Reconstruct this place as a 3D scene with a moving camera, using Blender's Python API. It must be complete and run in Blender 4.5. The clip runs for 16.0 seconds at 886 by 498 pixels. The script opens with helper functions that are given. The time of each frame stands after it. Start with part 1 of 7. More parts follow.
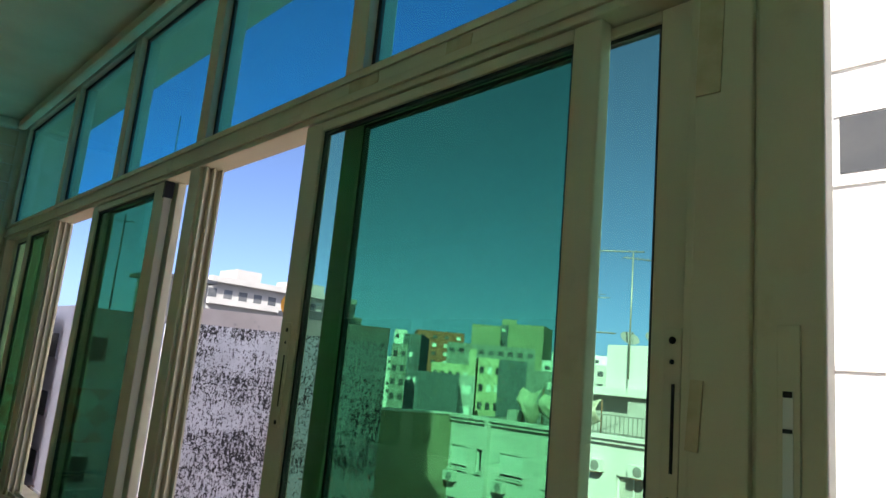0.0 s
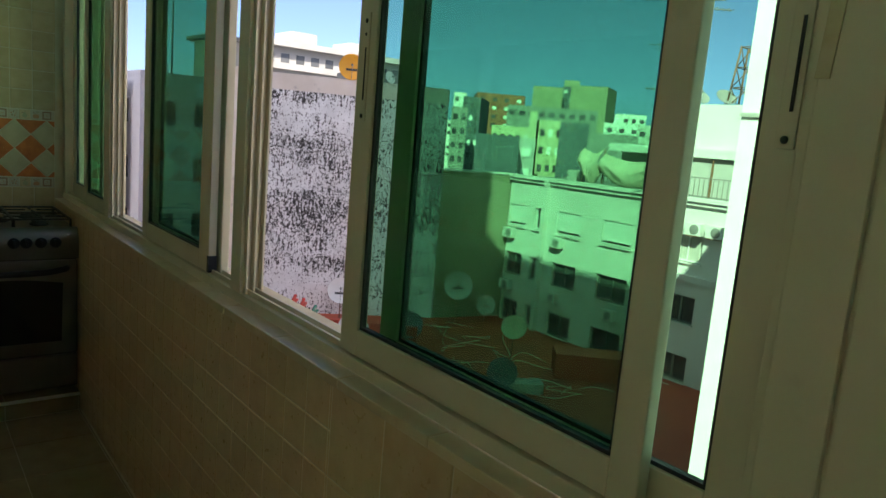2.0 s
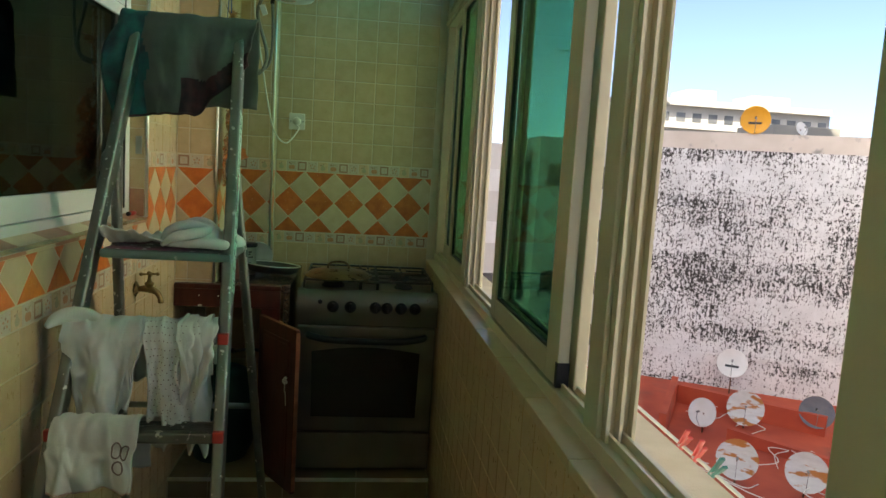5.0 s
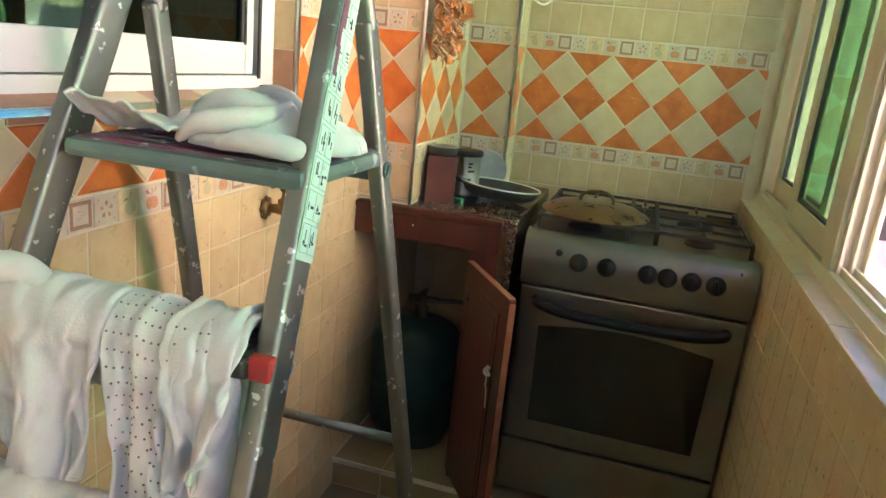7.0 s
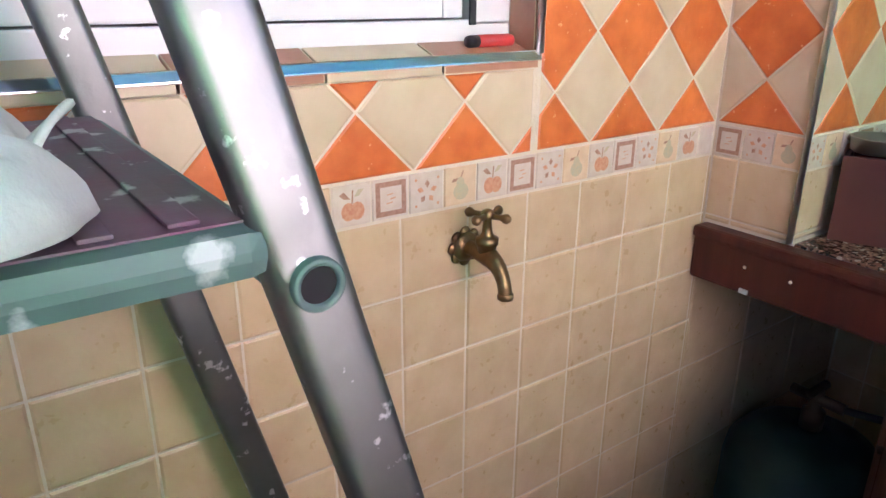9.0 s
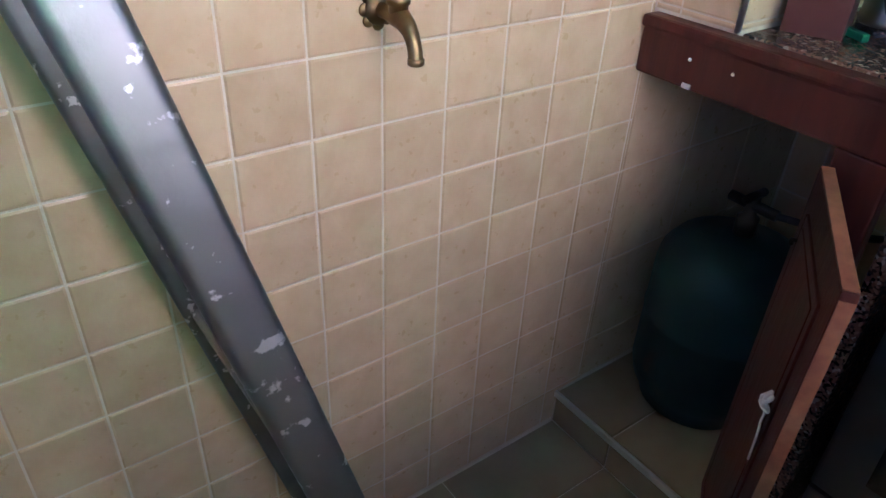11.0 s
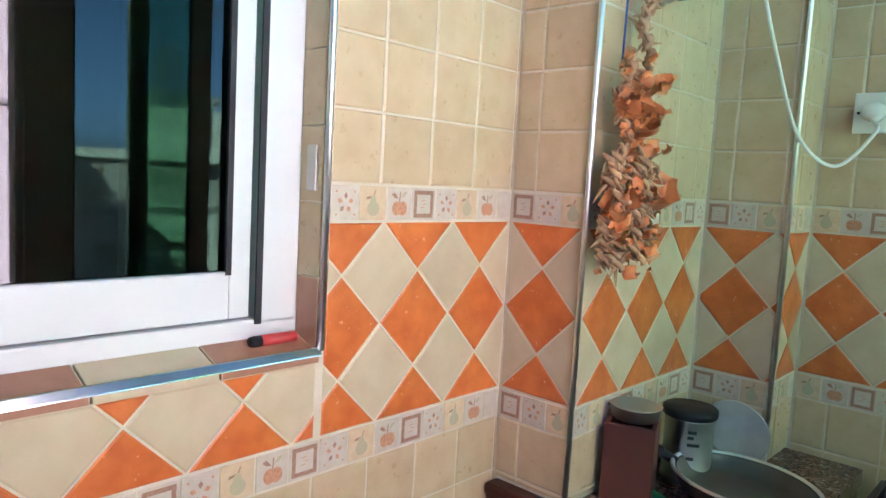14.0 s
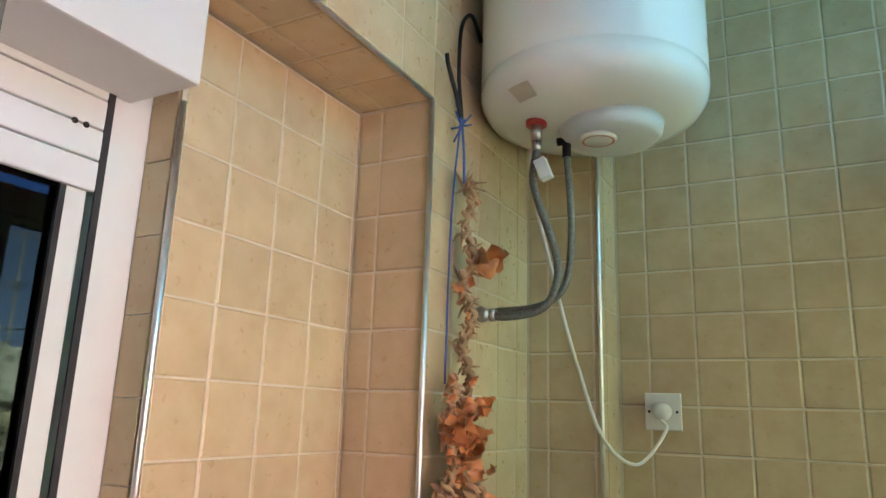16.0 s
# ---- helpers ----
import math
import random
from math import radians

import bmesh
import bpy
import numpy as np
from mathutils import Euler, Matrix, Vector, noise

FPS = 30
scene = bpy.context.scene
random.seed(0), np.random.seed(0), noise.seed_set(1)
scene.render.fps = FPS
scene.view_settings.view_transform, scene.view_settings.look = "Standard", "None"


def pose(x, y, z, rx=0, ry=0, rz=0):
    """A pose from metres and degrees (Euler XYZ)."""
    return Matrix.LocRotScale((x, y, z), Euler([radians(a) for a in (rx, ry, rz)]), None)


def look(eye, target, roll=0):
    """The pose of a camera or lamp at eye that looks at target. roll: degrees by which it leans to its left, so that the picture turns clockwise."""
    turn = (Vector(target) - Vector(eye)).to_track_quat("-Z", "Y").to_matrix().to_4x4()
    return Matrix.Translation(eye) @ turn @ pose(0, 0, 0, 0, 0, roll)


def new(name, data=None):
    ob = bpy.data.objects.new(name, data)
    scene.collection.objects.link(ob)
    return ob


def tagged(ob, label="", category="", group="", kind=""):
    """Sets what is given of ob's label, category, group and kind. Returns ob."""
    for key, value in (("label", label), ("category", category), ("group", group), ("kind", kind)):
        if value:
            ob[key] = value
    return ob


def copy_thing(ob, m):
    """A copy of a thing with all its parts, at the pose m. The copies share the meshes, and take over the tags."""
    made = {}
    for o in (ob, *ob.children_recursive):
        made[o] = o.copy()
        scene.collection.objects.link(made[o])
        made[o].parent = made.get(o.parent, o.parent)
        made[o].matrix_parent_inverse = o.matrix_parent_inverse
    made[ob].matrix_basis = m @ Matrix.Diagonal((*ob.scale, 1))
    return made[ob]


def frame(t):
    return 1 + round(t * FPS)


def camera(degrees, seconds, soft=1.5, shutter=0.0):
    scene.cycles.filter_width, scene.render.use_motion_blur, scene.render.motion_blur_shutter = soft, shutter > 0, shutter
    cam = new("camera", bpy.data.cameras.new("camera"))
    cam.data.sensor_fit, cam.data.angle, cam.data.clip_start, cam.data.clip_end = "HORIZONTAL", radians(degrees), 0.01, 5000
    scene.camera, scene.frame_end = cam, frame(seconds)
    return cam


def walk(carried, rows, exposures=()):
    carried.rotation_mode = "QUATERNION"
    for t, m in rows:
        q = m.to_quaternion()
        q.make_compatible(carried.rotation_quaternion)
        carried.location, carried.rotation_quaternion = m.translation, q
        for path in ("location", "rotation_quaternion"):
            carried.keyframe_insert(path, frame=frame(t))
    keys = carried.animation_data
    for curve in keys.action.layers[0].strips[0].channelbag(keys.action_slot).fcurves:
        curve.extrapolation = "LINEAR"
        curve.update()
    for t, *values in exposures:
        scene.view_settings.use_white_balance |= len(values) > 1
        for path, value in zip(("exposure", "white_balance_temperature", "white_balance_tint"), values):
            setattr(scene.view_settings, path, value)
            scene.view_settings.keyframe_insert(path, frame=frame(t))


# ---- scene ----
cam = camera(64.8, 16.0)
PATH = [
    (0, (-0.008, 0.209, 1.581), (1.306, 1.672, 1.947), 5.3),
    (0.5, (-0.021, 0.198, 1.535), (1.283, 1.699, 1.75), 4.6),
    (1, (-0.015, 0.216, 1.496), (1.21, 1.797, 1.488), 4.3),
    (1.5, (-0.015, 0.234, 1.464), (1.231, 1.788, 1.29), 4.4),
    (2, (-0.016, 0.257, 1.441), (1.222, 1.796, 1.128), 4.9),
    (2.5, (-0.007, 0.306, 1.445), (1.154, 1.903, 1.125), 4.9),
    (3, (0.03, 0.412, 1.462), (1.048, 2.13, 1.356), 3.6),
    (3.5, (0.095, 0.471, 1.464), (0.915, 2.295, 1.464), 1.5),
    (4, (0.245, 0.563, 1.443), (0.77, 2.492, 1.408), 2.8),
    (4.5, (0.298, 0.732, 1.421), (0.625, 2.703, 1.331), 3.7),
    (5, (0.307, 0.96, 1.404), (0.56, 2.931, 1.179), 3.5),
    (5.2, (0.324, 1.062, 1.393), (0.449, 3.04, 1.123), 3.4),
    (7.3, (0.345, 2.175, 1.291), (-0.225, 4.015, 0.75), 5.5),
    (7.5, (0.332, 2.258, 1.286), (-0.294, 4.082, 0.756), 5.0),
    (8, (0.274, 2.456, 1.274), (-0.568, 4.19, 0.74), 3.0),
    (8.5, (0.245, 2.677, 1.255), (-1.008, 4.113, 0.651), 2.1),
    (9, (0.253, 2.82, 1.253), (-1.267, 3.922, 0.563), 0.3),
    (9.5, (0.265, 2.883, 1.216), (-1.239, 3.94, 0.428), 0.9),
    (10, (0.268, 2.898, 1.171), (-1.097, 3.933, 0.139), 2.8),
    (10.2, (0.281, 2.906, 1.159), (-1.048, 3.915, 0.057), 2.8),
    (12.5, (0.331, 2.864, 1.252), (-1.044, 3.974, 0.315), 4.6),
    (13, (0.334, 2.869, 1.304), (-1.086, 4.149, 0.718), 3.9),
    (13.5, (0.334, 2.871, 1.362), (-1.079, 4.227, 0.956), 2.9),
    (14, (0.34, 2.873, 1.419), (-1.015, 4.33, 1.221), 3.2),
    (14.5, (0.33, 2.882, 1.452), (-0.93, 4.434, 1.41), 3.4),
    (15, (0.341, 2.878, 1.491), (-0.783, 4.526, 1.631), 3.0),
    (15.5, (0.351, 2.869, 1.515), (-0.689, 4.532, 1.904), 1.9),
    (16, (0.307, 2.855, 1.572), (-0.614, 4.569, 2.033), 1.8),
]
EXPOSURES = [(0, 1.65, 6500, 10), (1, 1.72, 6800, 9), (3, 1.95, 7000, 9), (4.5, 2.25, 7500, 6), (5.2, 2.4, 7900, 4), (7.3, 4.1, 7500, 36), (8.5, 3.83, 6250, 40), (9, 3.6, 6150, 46), (9.5, 3.47, 6200, 46), (10.2, 3.45, 5850, 46), (12.5, 4.35, 5200, 34), (13, 3.8, 5400, 36), (13.5, 3.55, 5700, 38), (15, 3.1, 6600, 49), (16, 2.9, 7400, 55)]
walk(cam, [(t, look(eye, target, roll)) for t, eye, target, roll in PATH], EXPOSURES)

# ---- world, sun and exposure ----
SUN = Vector((-0.60, -0.45, 0.60)).normalized()
world = bpy.data.worlds.new("sky")
scene.world = world
world.use_nodes = True
wn = world.node_tree.nodes
sky = wn.new("ShaderNodeTexSky")
sky.sky_type = "NISHITA"
sky.sun_disc = False
sky.sun_elevation = math.asin(SUN.z)
sky.sun_rotation = math.atan2(SUN.x, SUN.y)
sky.air_density, sky.dust_density, sky.ozone_density, sky.altitude = 0.3, 7.0, 4.0, 1500
wn["Background"].inputs["Strength"].default_value = 0.15
world.node_tree.links.new(sky.outputs["Color"], wn["Background"].inputs["Color"])
sun = new("sun", bpy.data.lights.new("sun", "SUN"))
sun.data.energy, sun.data.angle, sun.data.color = 4.8, radians(0.5), (1.0, 0.95, 0.87)
sun.matrix_world = look(SUN * 60, (0, 0, 0))


# ---- materials ----
def material(name, base, rough=0.5, metal=0.0, second=None, scale=8.0, detail=6.0, bump=0.0, bump_scale=60.0,
             vary=0.0, stain=None, stain_scale=3.0, stain_edge=(0.55, 0.7), island=False, spec=0.5, stretch=None, rough_vary=0.0):
    """A worn surface: a base colour, a second tone in noise, optional stains, a fine relief and a change from piece to piece."""
    m = bpy.data.materials.new(name)
    m.use_nodes = True
    t, n = m.node_tree, m.node_tree.nodes
    b = n["Principled BSDF"]
    b.inputs["Roughness"].default_value, b.inputs["Metallic"].default_value = rough, metal
    b.inputs["Specular IOR Level"].default_value = spec
    geo = n.new("ShaderNodeNewGeometry")
    pos = geo.outputs["Position"]
    if stretch:
        mp = n.new("ShaderNodeMapping")
        mp.inputs["Scale"].default_value = stretch
        t.links.new(pos, mp.inputs["Vector"])
        pos = mp.outputs["Vector"]

    def noise_at(sc, det=6.0):
        nz = n.new("ShaderNodeTexNoise")
        nz.inputs["Scale"].default_value, nz.inputs["Detail"].default_value = sc, det
        t.links.new(pos, nz.inputs["Vector"])
        return nz.outputs["Fac"]

    def ramp(fac, lo, hi):
        r = n.new("ShaderNodeMapRange")
        r.inputs["From Min"].default_value, r.inputs["From Max"].default_value = lo, hi
        t.links.new(fac, r.inputs["Value"])
        return r.outputs["Result"]

    def mix(fac, a, c):
        x = n.new("ShaderNodeMix")
        x.data_type = "RGBA"
        t.links.new(fac, x.inputs["Factor"])
        for socket, v in ((x.inputs["A"], a), (x.inputs["B"], c)):
            if isinstance(v, tuple):
                socket.default_value = (*v, 1)
            else:
                t.links.new(v, socket)
        return x.outputs["Result"]

    col = mix(ramp(noise_at(scale, detail), 0.35, 0.68), base, second or tuple(c * 0.82 for c in base))
    if stain:
        a = ramp(noise_at(stain_scale, 8.0), *stain_edge)
        col = mix(a, col, stain)
    if vary:
        if island:
            rnd = geo.outputs["Random Per Island"]
        else:
            rnd = n.new("ShaderNodeObjectInfo").outputs["Random"]
        hs = n.new("ShaderNodeHueSaturation")
        hs.inputs["Saturation"].default_value = 1.0
        r = n.new("ShaderNodeMapRange")
        r.inputs["To Min"].default_value, r.inputs["To Max"].default_value = 1 - vary, 1 + vary
        t.links.new(rnd, r.inputs["Value"])
        t.links.new(r.outputs["Result"], hs.inputs["Value"])
        t.links.new(col, hs.inputs["Color"])
        col = hs.outputs["Color"]
    t.links.new(col, b.inputs["Base Color"])
    if rough_vary:
        r = n.new("ShaderNodeMapRange")
        r.inputs["To Min"].default_value, r.inputs["To Max"].default_value = rough - rough_vary, rough + rough_vary
        t.links.new(noise_at(scale * 3, 5.0), r.inputs["Value"])
        t.links.new(r.outputs["Result"], b.inputs["Roughness"])
    if bump:
        bp = n.new("ShaderNodeBump")
        bp.inputs["Strength"].default_value, bp.inputs["Distance"].default_value = bump, 0.004
        t.links.new(noise_at(bump_scale, 8.0), bp.inputs["Height"])
        t.links.new(bp.outputs["Normal"], b.inputs["Normal"])
    return m


def glass(name, tint, gloss=0.022, haze=0.0):
    """A thin pane: tinted straight transmission, and a mirror whose strength follows Fresnel."""
    m = bpy.data.materials.new(name)
    m.use_nodes = True
    t, n = m.node_tree, m.node_tree.nodes
    n.remove(n["Principled BSDF"])
    tr, gl, mx, fr = n.new("ShaderNodeBsdfTransparent"), n.new("ShaderNodeBsdfGlossy"), n.new("ShaderNodeMixShader"), n.new("ShaderNodeLayerWeight")
    tr.inputs["Color"].default_value = (*tint, 1)
    gl.inputs["Roughness"].default_value = 0.02
    fr.inputs["Blend"].default_value = 0.5
    pw, sc = n.new("ShaderNodeMath"), n.new("ShaderNodeMath")
    pw.operation, sc.operation = "POWER", "MULTIPLY_ADD"
    pw.inputs[1].default_value, sc.inputs[1].default_value, sc.inputs[2].default_value = 5.0, 0.5, gloss
    t.links.new(fr.outputs["Facing"], pw.inputs[0])
    t.links.new(pw.outputs["Value"], sc.inputs[0])
    t.links.new(sc.outputs["Value"], mx.inputs["Fac"])
    t.links.new(tr.outputs["BSDF"], mx.inputs[1])
    t.links.new(gl.outputs["BSDF"], mx.inputs[2])
    last = mx.outputs["Shader"]
    if haze:
        df, m2, nz, mr = n.new("ShaderNodeBsdfDiffuse"), n.new("ShaderNodeMixShader"), n.new("ShaderNodeTexNoise"), n.new("ShaderNodeMapRange")
        df.inputs["Color"].default_value = (0.5, 0.48, 0.42, 1)
        nz.inputs["Scale"].default_value = 9
        nz.inputs["Detail"].default_value = 8
        mr.inputs["From Min"].default_value, mr.inputs["From Max"].default_value = 0.4, 0.75
        mr.inputs["To Max"].default_value = haze
        g = n.new("ShaderNodeNewGeometry")
        t.links.new(g.outputs["Position"], nz.inputs["Vector"])
        t.links.new(nz.outputs["Fac"], mr.inputs["Value"])
        t.links.new(mr.outputs["Result"], m2.inputs["Fac"])
        t.links.new(last, m2.inputs[1])
        t.links.new(df.outputs["BSDF"], m2.inputs[2])
        last = m2.outputs["Shader"]
    t.links.new(last, n["Material Output"].inputs["Surface"])
    return m


M_TILE = material("beige_glazed_tile", (0.575, 0.42, 0.245), 0.30, second=(0.515, 0.36, 0.20), scale=22, bump=0.10, bump_scale=70, vary=0.06, rough_vary=0.08)
M_CREAM = material("cream_tile", (0.57, 0.455, 0.295), 0.34, second=(0.51, 0.395, 0.245), scale=20, bump=0.14, bump_scale=50, vary=0.05)
M_ORANGE = material("orange_tile", (0.66, 0.17, 0.035), 0.36, second=(0.52, 0.11, 0.02), scale=26, bump=0.25, bump_scale=60, vary=0.08, stain=(0.72, 0.32, 0.15), stain_scale=90, stain_edge=(0.66, 0.72))
M_GROUT = material("grout", (0.66, 0.57, 0.43), 0.9, second=(0.57, 0.48, 0.34), scale=14, bump=0.4, bump_scale=200)
M_LISTEL = material("listel_tile", (0.57, 0.49, 0.39), 0.34, second=(0.52, 0.42, 0.32), scale=60, vary=0.05)
M_PEARBG = material("listel_tan_tile", (0.64, 0.47, 0.29), 0.34, second=(0.58, 0.4, 0.24), scale=60, vary=0.05)
M_MOTIF_BROWN = material("motif_brown", (0.30, 0.15, 0.09), 0.4, second=(0.4, 0.22, 0.14), scale=200)
M_MOTIF_RED = material("motif_red", (0.50, 0.20, 0.10), 0.4, second=(0.58, 0.3, 0.16), scale=200)
M_MOTIF_GREY = material("motif_grey_green", (0.40, 0.37, 0.24), 0.4, second=(0.48, 0.38, 0.22), scale=200)
M_PLASTER = material("cream_plaster", (0.60, 0.53, 0.36), 0.85, second=(0.5, 0.43, 0.28), scale=3, bump=0.25, bump_scale=60, stain=(0.5, 0.42, 0.29), stain_scale=1.5, stain_edge=(0.55, 0.8))
M_FLOOR = material("floor_tile", (0.32, 0.245, 0.14), 0.35, second=(0.26, 0.19, 0.105), scale=12, bump=0.1, vary=0.08, rough_vary=0.1)
M_ALU = material("painted_aluminium", (0.55, 0.49, 0.345), 0.38, second=(0.50, 0.445, 0.31), scale=5, stain=(0.42, 0.34, 0.22), stain_scale=7, stain_edge=(0.62, 0.74), bump=0.05, bump_scale=120)
M_WHITE_ALU = material("white_aluminium", (0.68, 0.675, 0.65), 0.35, second=(0.64, 0.63, 0.60), scale=5, bump=0.03, bump_scale=90, stain=(0.55, 0.5, 0.42), stain_scale=6, stain_edge=(0.68, 0.8))
M_RUBBER = material("black_rubber", (0.02, 0.02, 0.02), 0.6)
M_GREEN_GLASS = glass("green_tinted_glass", (0.52, 0.75, 0.62), gloss=0.014, haze=0.012)
M_BLUE_GLASS = glass("blue_tinted_glass", (0.30, 0.74, 0.84), haze=0.02)
M_CLEAR_GLASS = glass("window_glass", (0.22, 0.32, 0.33), 0.07)
M_CHROME = material("polished_trim", (0.90, 0.90, 0.88), 0.36, 1.0, second=(0.8, 0.8, 0.78), scale=30, rough_vary=0.06)
M_STEEL = material("brushed_steel", (0.50, 0.48, 0.45), 0.34, 1.0, second=(0.42, 0.40, 0.37), scale=12, bump=0.05, bump_scale=200, rough_vary=0.1)
M_LADDER = material("worn_ladder_steel", (0.27, 0.28, 0.26), 0.45, 1.0, second=(0.19, 0.195, 0.18), scale=9, stain=(0.75, 0.75, 0.73), stain_scale=60, stain_edge=(0.635, 0.67), bump=0.12, bump_scale=80, rough_vary=0.12)
M_LADDER_PAD = material("green_painted_tread", (0.085, 0.15, 0.125), 0.5, second=(0.12, 0.19, 0.165), scale=14, stain=(0.5, 0.5, 0.48), stain_scale=24, stain_edge=(0.64, 0.7), bump=0.1)
M_TREAD_TOP = material("maroon_stained_tread", (0.13, 0.16, 0.15), 0.55, second=(0.22, 0.06, 0.11), scale=11, stain=(0.55, 0.55, 0.52), stain_scale=40, stain_edge=(0.6, 0.66), bump=0.15)
M_STICKER = material("pale_green_sticker", (0.62, 0.76, 0.68), 0.45, second=(0.55, 0.7, 0.62), scale=15, stain=(0.4, 0.45, 0.42), stain_scale=20, stain_edge=(0.66, 0.72))
M_STICKER_WHITE = material("white_sticker", (0.75, 0.76, 0.72), 0.5)
M_INK = material("black_print", (0.03, 0.035, 0.035), 0.6)
M_TEAL_INK = material("teal_print", (0.1, 0.42, 0.38), 0.6)
M_MAROON = material("maroon_paint_drip", (0.20, 0.05, 0.09), 0.5, second=(0.28, 0.09, 0.13), scale=40)
M_RED_PLASTIC = material("red_plastic", (0.55, 0.05, 0.04), 0.35)
M_WOOD = material("mahogany_stained_wood", (0.080, 0.019, 0.012), 0.42, second=(0.05, 0.012, 0.008), scale=5, spec=0.3, stretch=(8, 8, 1), bump=0.12, bump_scale=40, rough_vary=0.1)
M_WOOD_EDGE = material("worn_wood_edge", (0.30, 0.12, 0.055), 0.55, second=(0.16, 0.05, 0.025), scale=25)
M_BOX_WOOD = material("red_brown_box", (0.13, 0.036, 0.02), 0.5, second=(0.095, 0.024, 0.014), scale=9, bump=0.1)
M_STOVE = material("stove_steel", (0.22, 0.205, 0.18), 0.33, 0.9, second=(0.18, 0.165, 0.145), scale=6, bump=0.04, bump_scale=160, rough_vary=0.1)
M_STOVE_DARK = material("stove_side", (0.05, 0.047, 0.043), 0.45, second=(0.08, 0.07, 0.06), scale=10)
M_OVEN_GLASS = material("oven_door_glass", (0.010, 0.009, 0.008), 0.08, spec=0.6)
M_BLACK = material("black_plastic", (0.012, 0.012, 0.012), 0.45, spec=0.25, second=(0.02, 0.02, 0.02))
M_IRON = material("cast_iron", (0.02, 0.019, 0.018), 0.6, second=(0.05, 0.035, 0.025), scale=30, bump=0.2, bump_scale=150)
M_ENAMEL = material("greasy_hob", (0.14, 0.11, 0.08), 0.3, 0.4, second=(0.06, 0.045, 0.03), scale=10, stain=(0.2, 0.1, 0.04), stain_scale=14, stain_edge=(0.5, 0.7))
M_LID = material("browned_metal_lid", (0.20, 0.115, 0.052), 0.3, 0.65, second=(0.13, 0.065, 0.028), scale=9, bump=0.05, rough_vary=0.1)
M_BOTTLE = material("dark_green_gas_bottle", (0.010, 0.040, 0.036), 0.46, second=(0.007, 0.028, 0.025), scale=7, spec=0.25, bump=0.06, bump_scale=40, stain=(0.05, 0.035, 0.03), stain_scale=9, stain_edge=(0.62, 0.72))
M_BRASS = material("aged_brass", (0.27, 0.185, 0.085), 0.46, 1.0, second=(0.16, 0.10, 0.045), scale=40, bump=0.15, bump_scale=140)
M_HEATER = material("white_enamel", (0.78, 0.80, 0.77), 0.16, second=(0.75, 0.77, 0.74), scale=3, spec=0.6)
M_HEATER_CAP = material("grey_white_plastic", (0.62, 0.68, 0.70), 0.3, second=(0.58, 0.64, 0.66), scale=6)
M_HOSE = material("braided_hose", (0.22, 0.21, 0.18), 0.42, 0.6, second=(0.12, 0.115, 0.1), scale=260, bump=0.5, bump_scale=320)
M_WHITE_PLASTIC = material("white_plastic", (0.74, 0.72, 0.66), 0.4, second=(0.7, 0.68, 0.62))
M_LABEL = material("beige_label", (0.55, 0.5, 0.4), 0.5)
M_BLUE_STRING = material("blue_string", (0.03, 0.10, 0.33), 0.7)
M_ONION_STALK = material("dried_onion_stalk", (0.50, 0.30, 0.165), 0.8, second=(0.32, 0.15, 0.07), scale=60, bump=0.5, bump_scale=120, vary=0.25, island=True)
M_ONION_SKIN = material("orange_onion_skin", (0.72, 0.27, 0.09), 0.35, second=(0.55, 0.15, 0.045), scale=40, vary=0.3, island=True)
M_TOWEL = material("white_towelling", (0.66, 0.66, 0.62), 0.95, second=(0.58, 0.58, 0.54), scale=16, bump=0.22, bump_scale=350, stain=(0.5, 0.49, 0.43), stain_scale=5, stain_edge=(0.55, 0.75))
M_TOWEL_DOT = material("dot_print", (0.22, 0.16, 0.14), 0.9)
M_SHIRT = material("grey_green_shirt", (0.125, 0.135, 0.115), 0.9, second=(0.09, 0.10, 0.085), scale=12, bump=0.4, bump_scale=300)
M_SHIRT_TEAL = material("teal_shirt_print", (0.02, 0.13, 0.12), 0.85, second=(0.03, 0.05, 0.06), scale=26, bump=0.3, bump_scale=300)
M_SHIRT_BLACK = material("black_shirt_print", (0.018, 0.016, 0.017), 0.9, second=(0.09, 0.03, 0.03), scale=24)
# dark tone that carries the dimness of the unlit inner room
M_DARK_ROOM = material("dark_paint_for_dim_room", (0.20, 0.19, 0.16), 0.8, second=(0.16, 0.15, 0.13), scale=2)


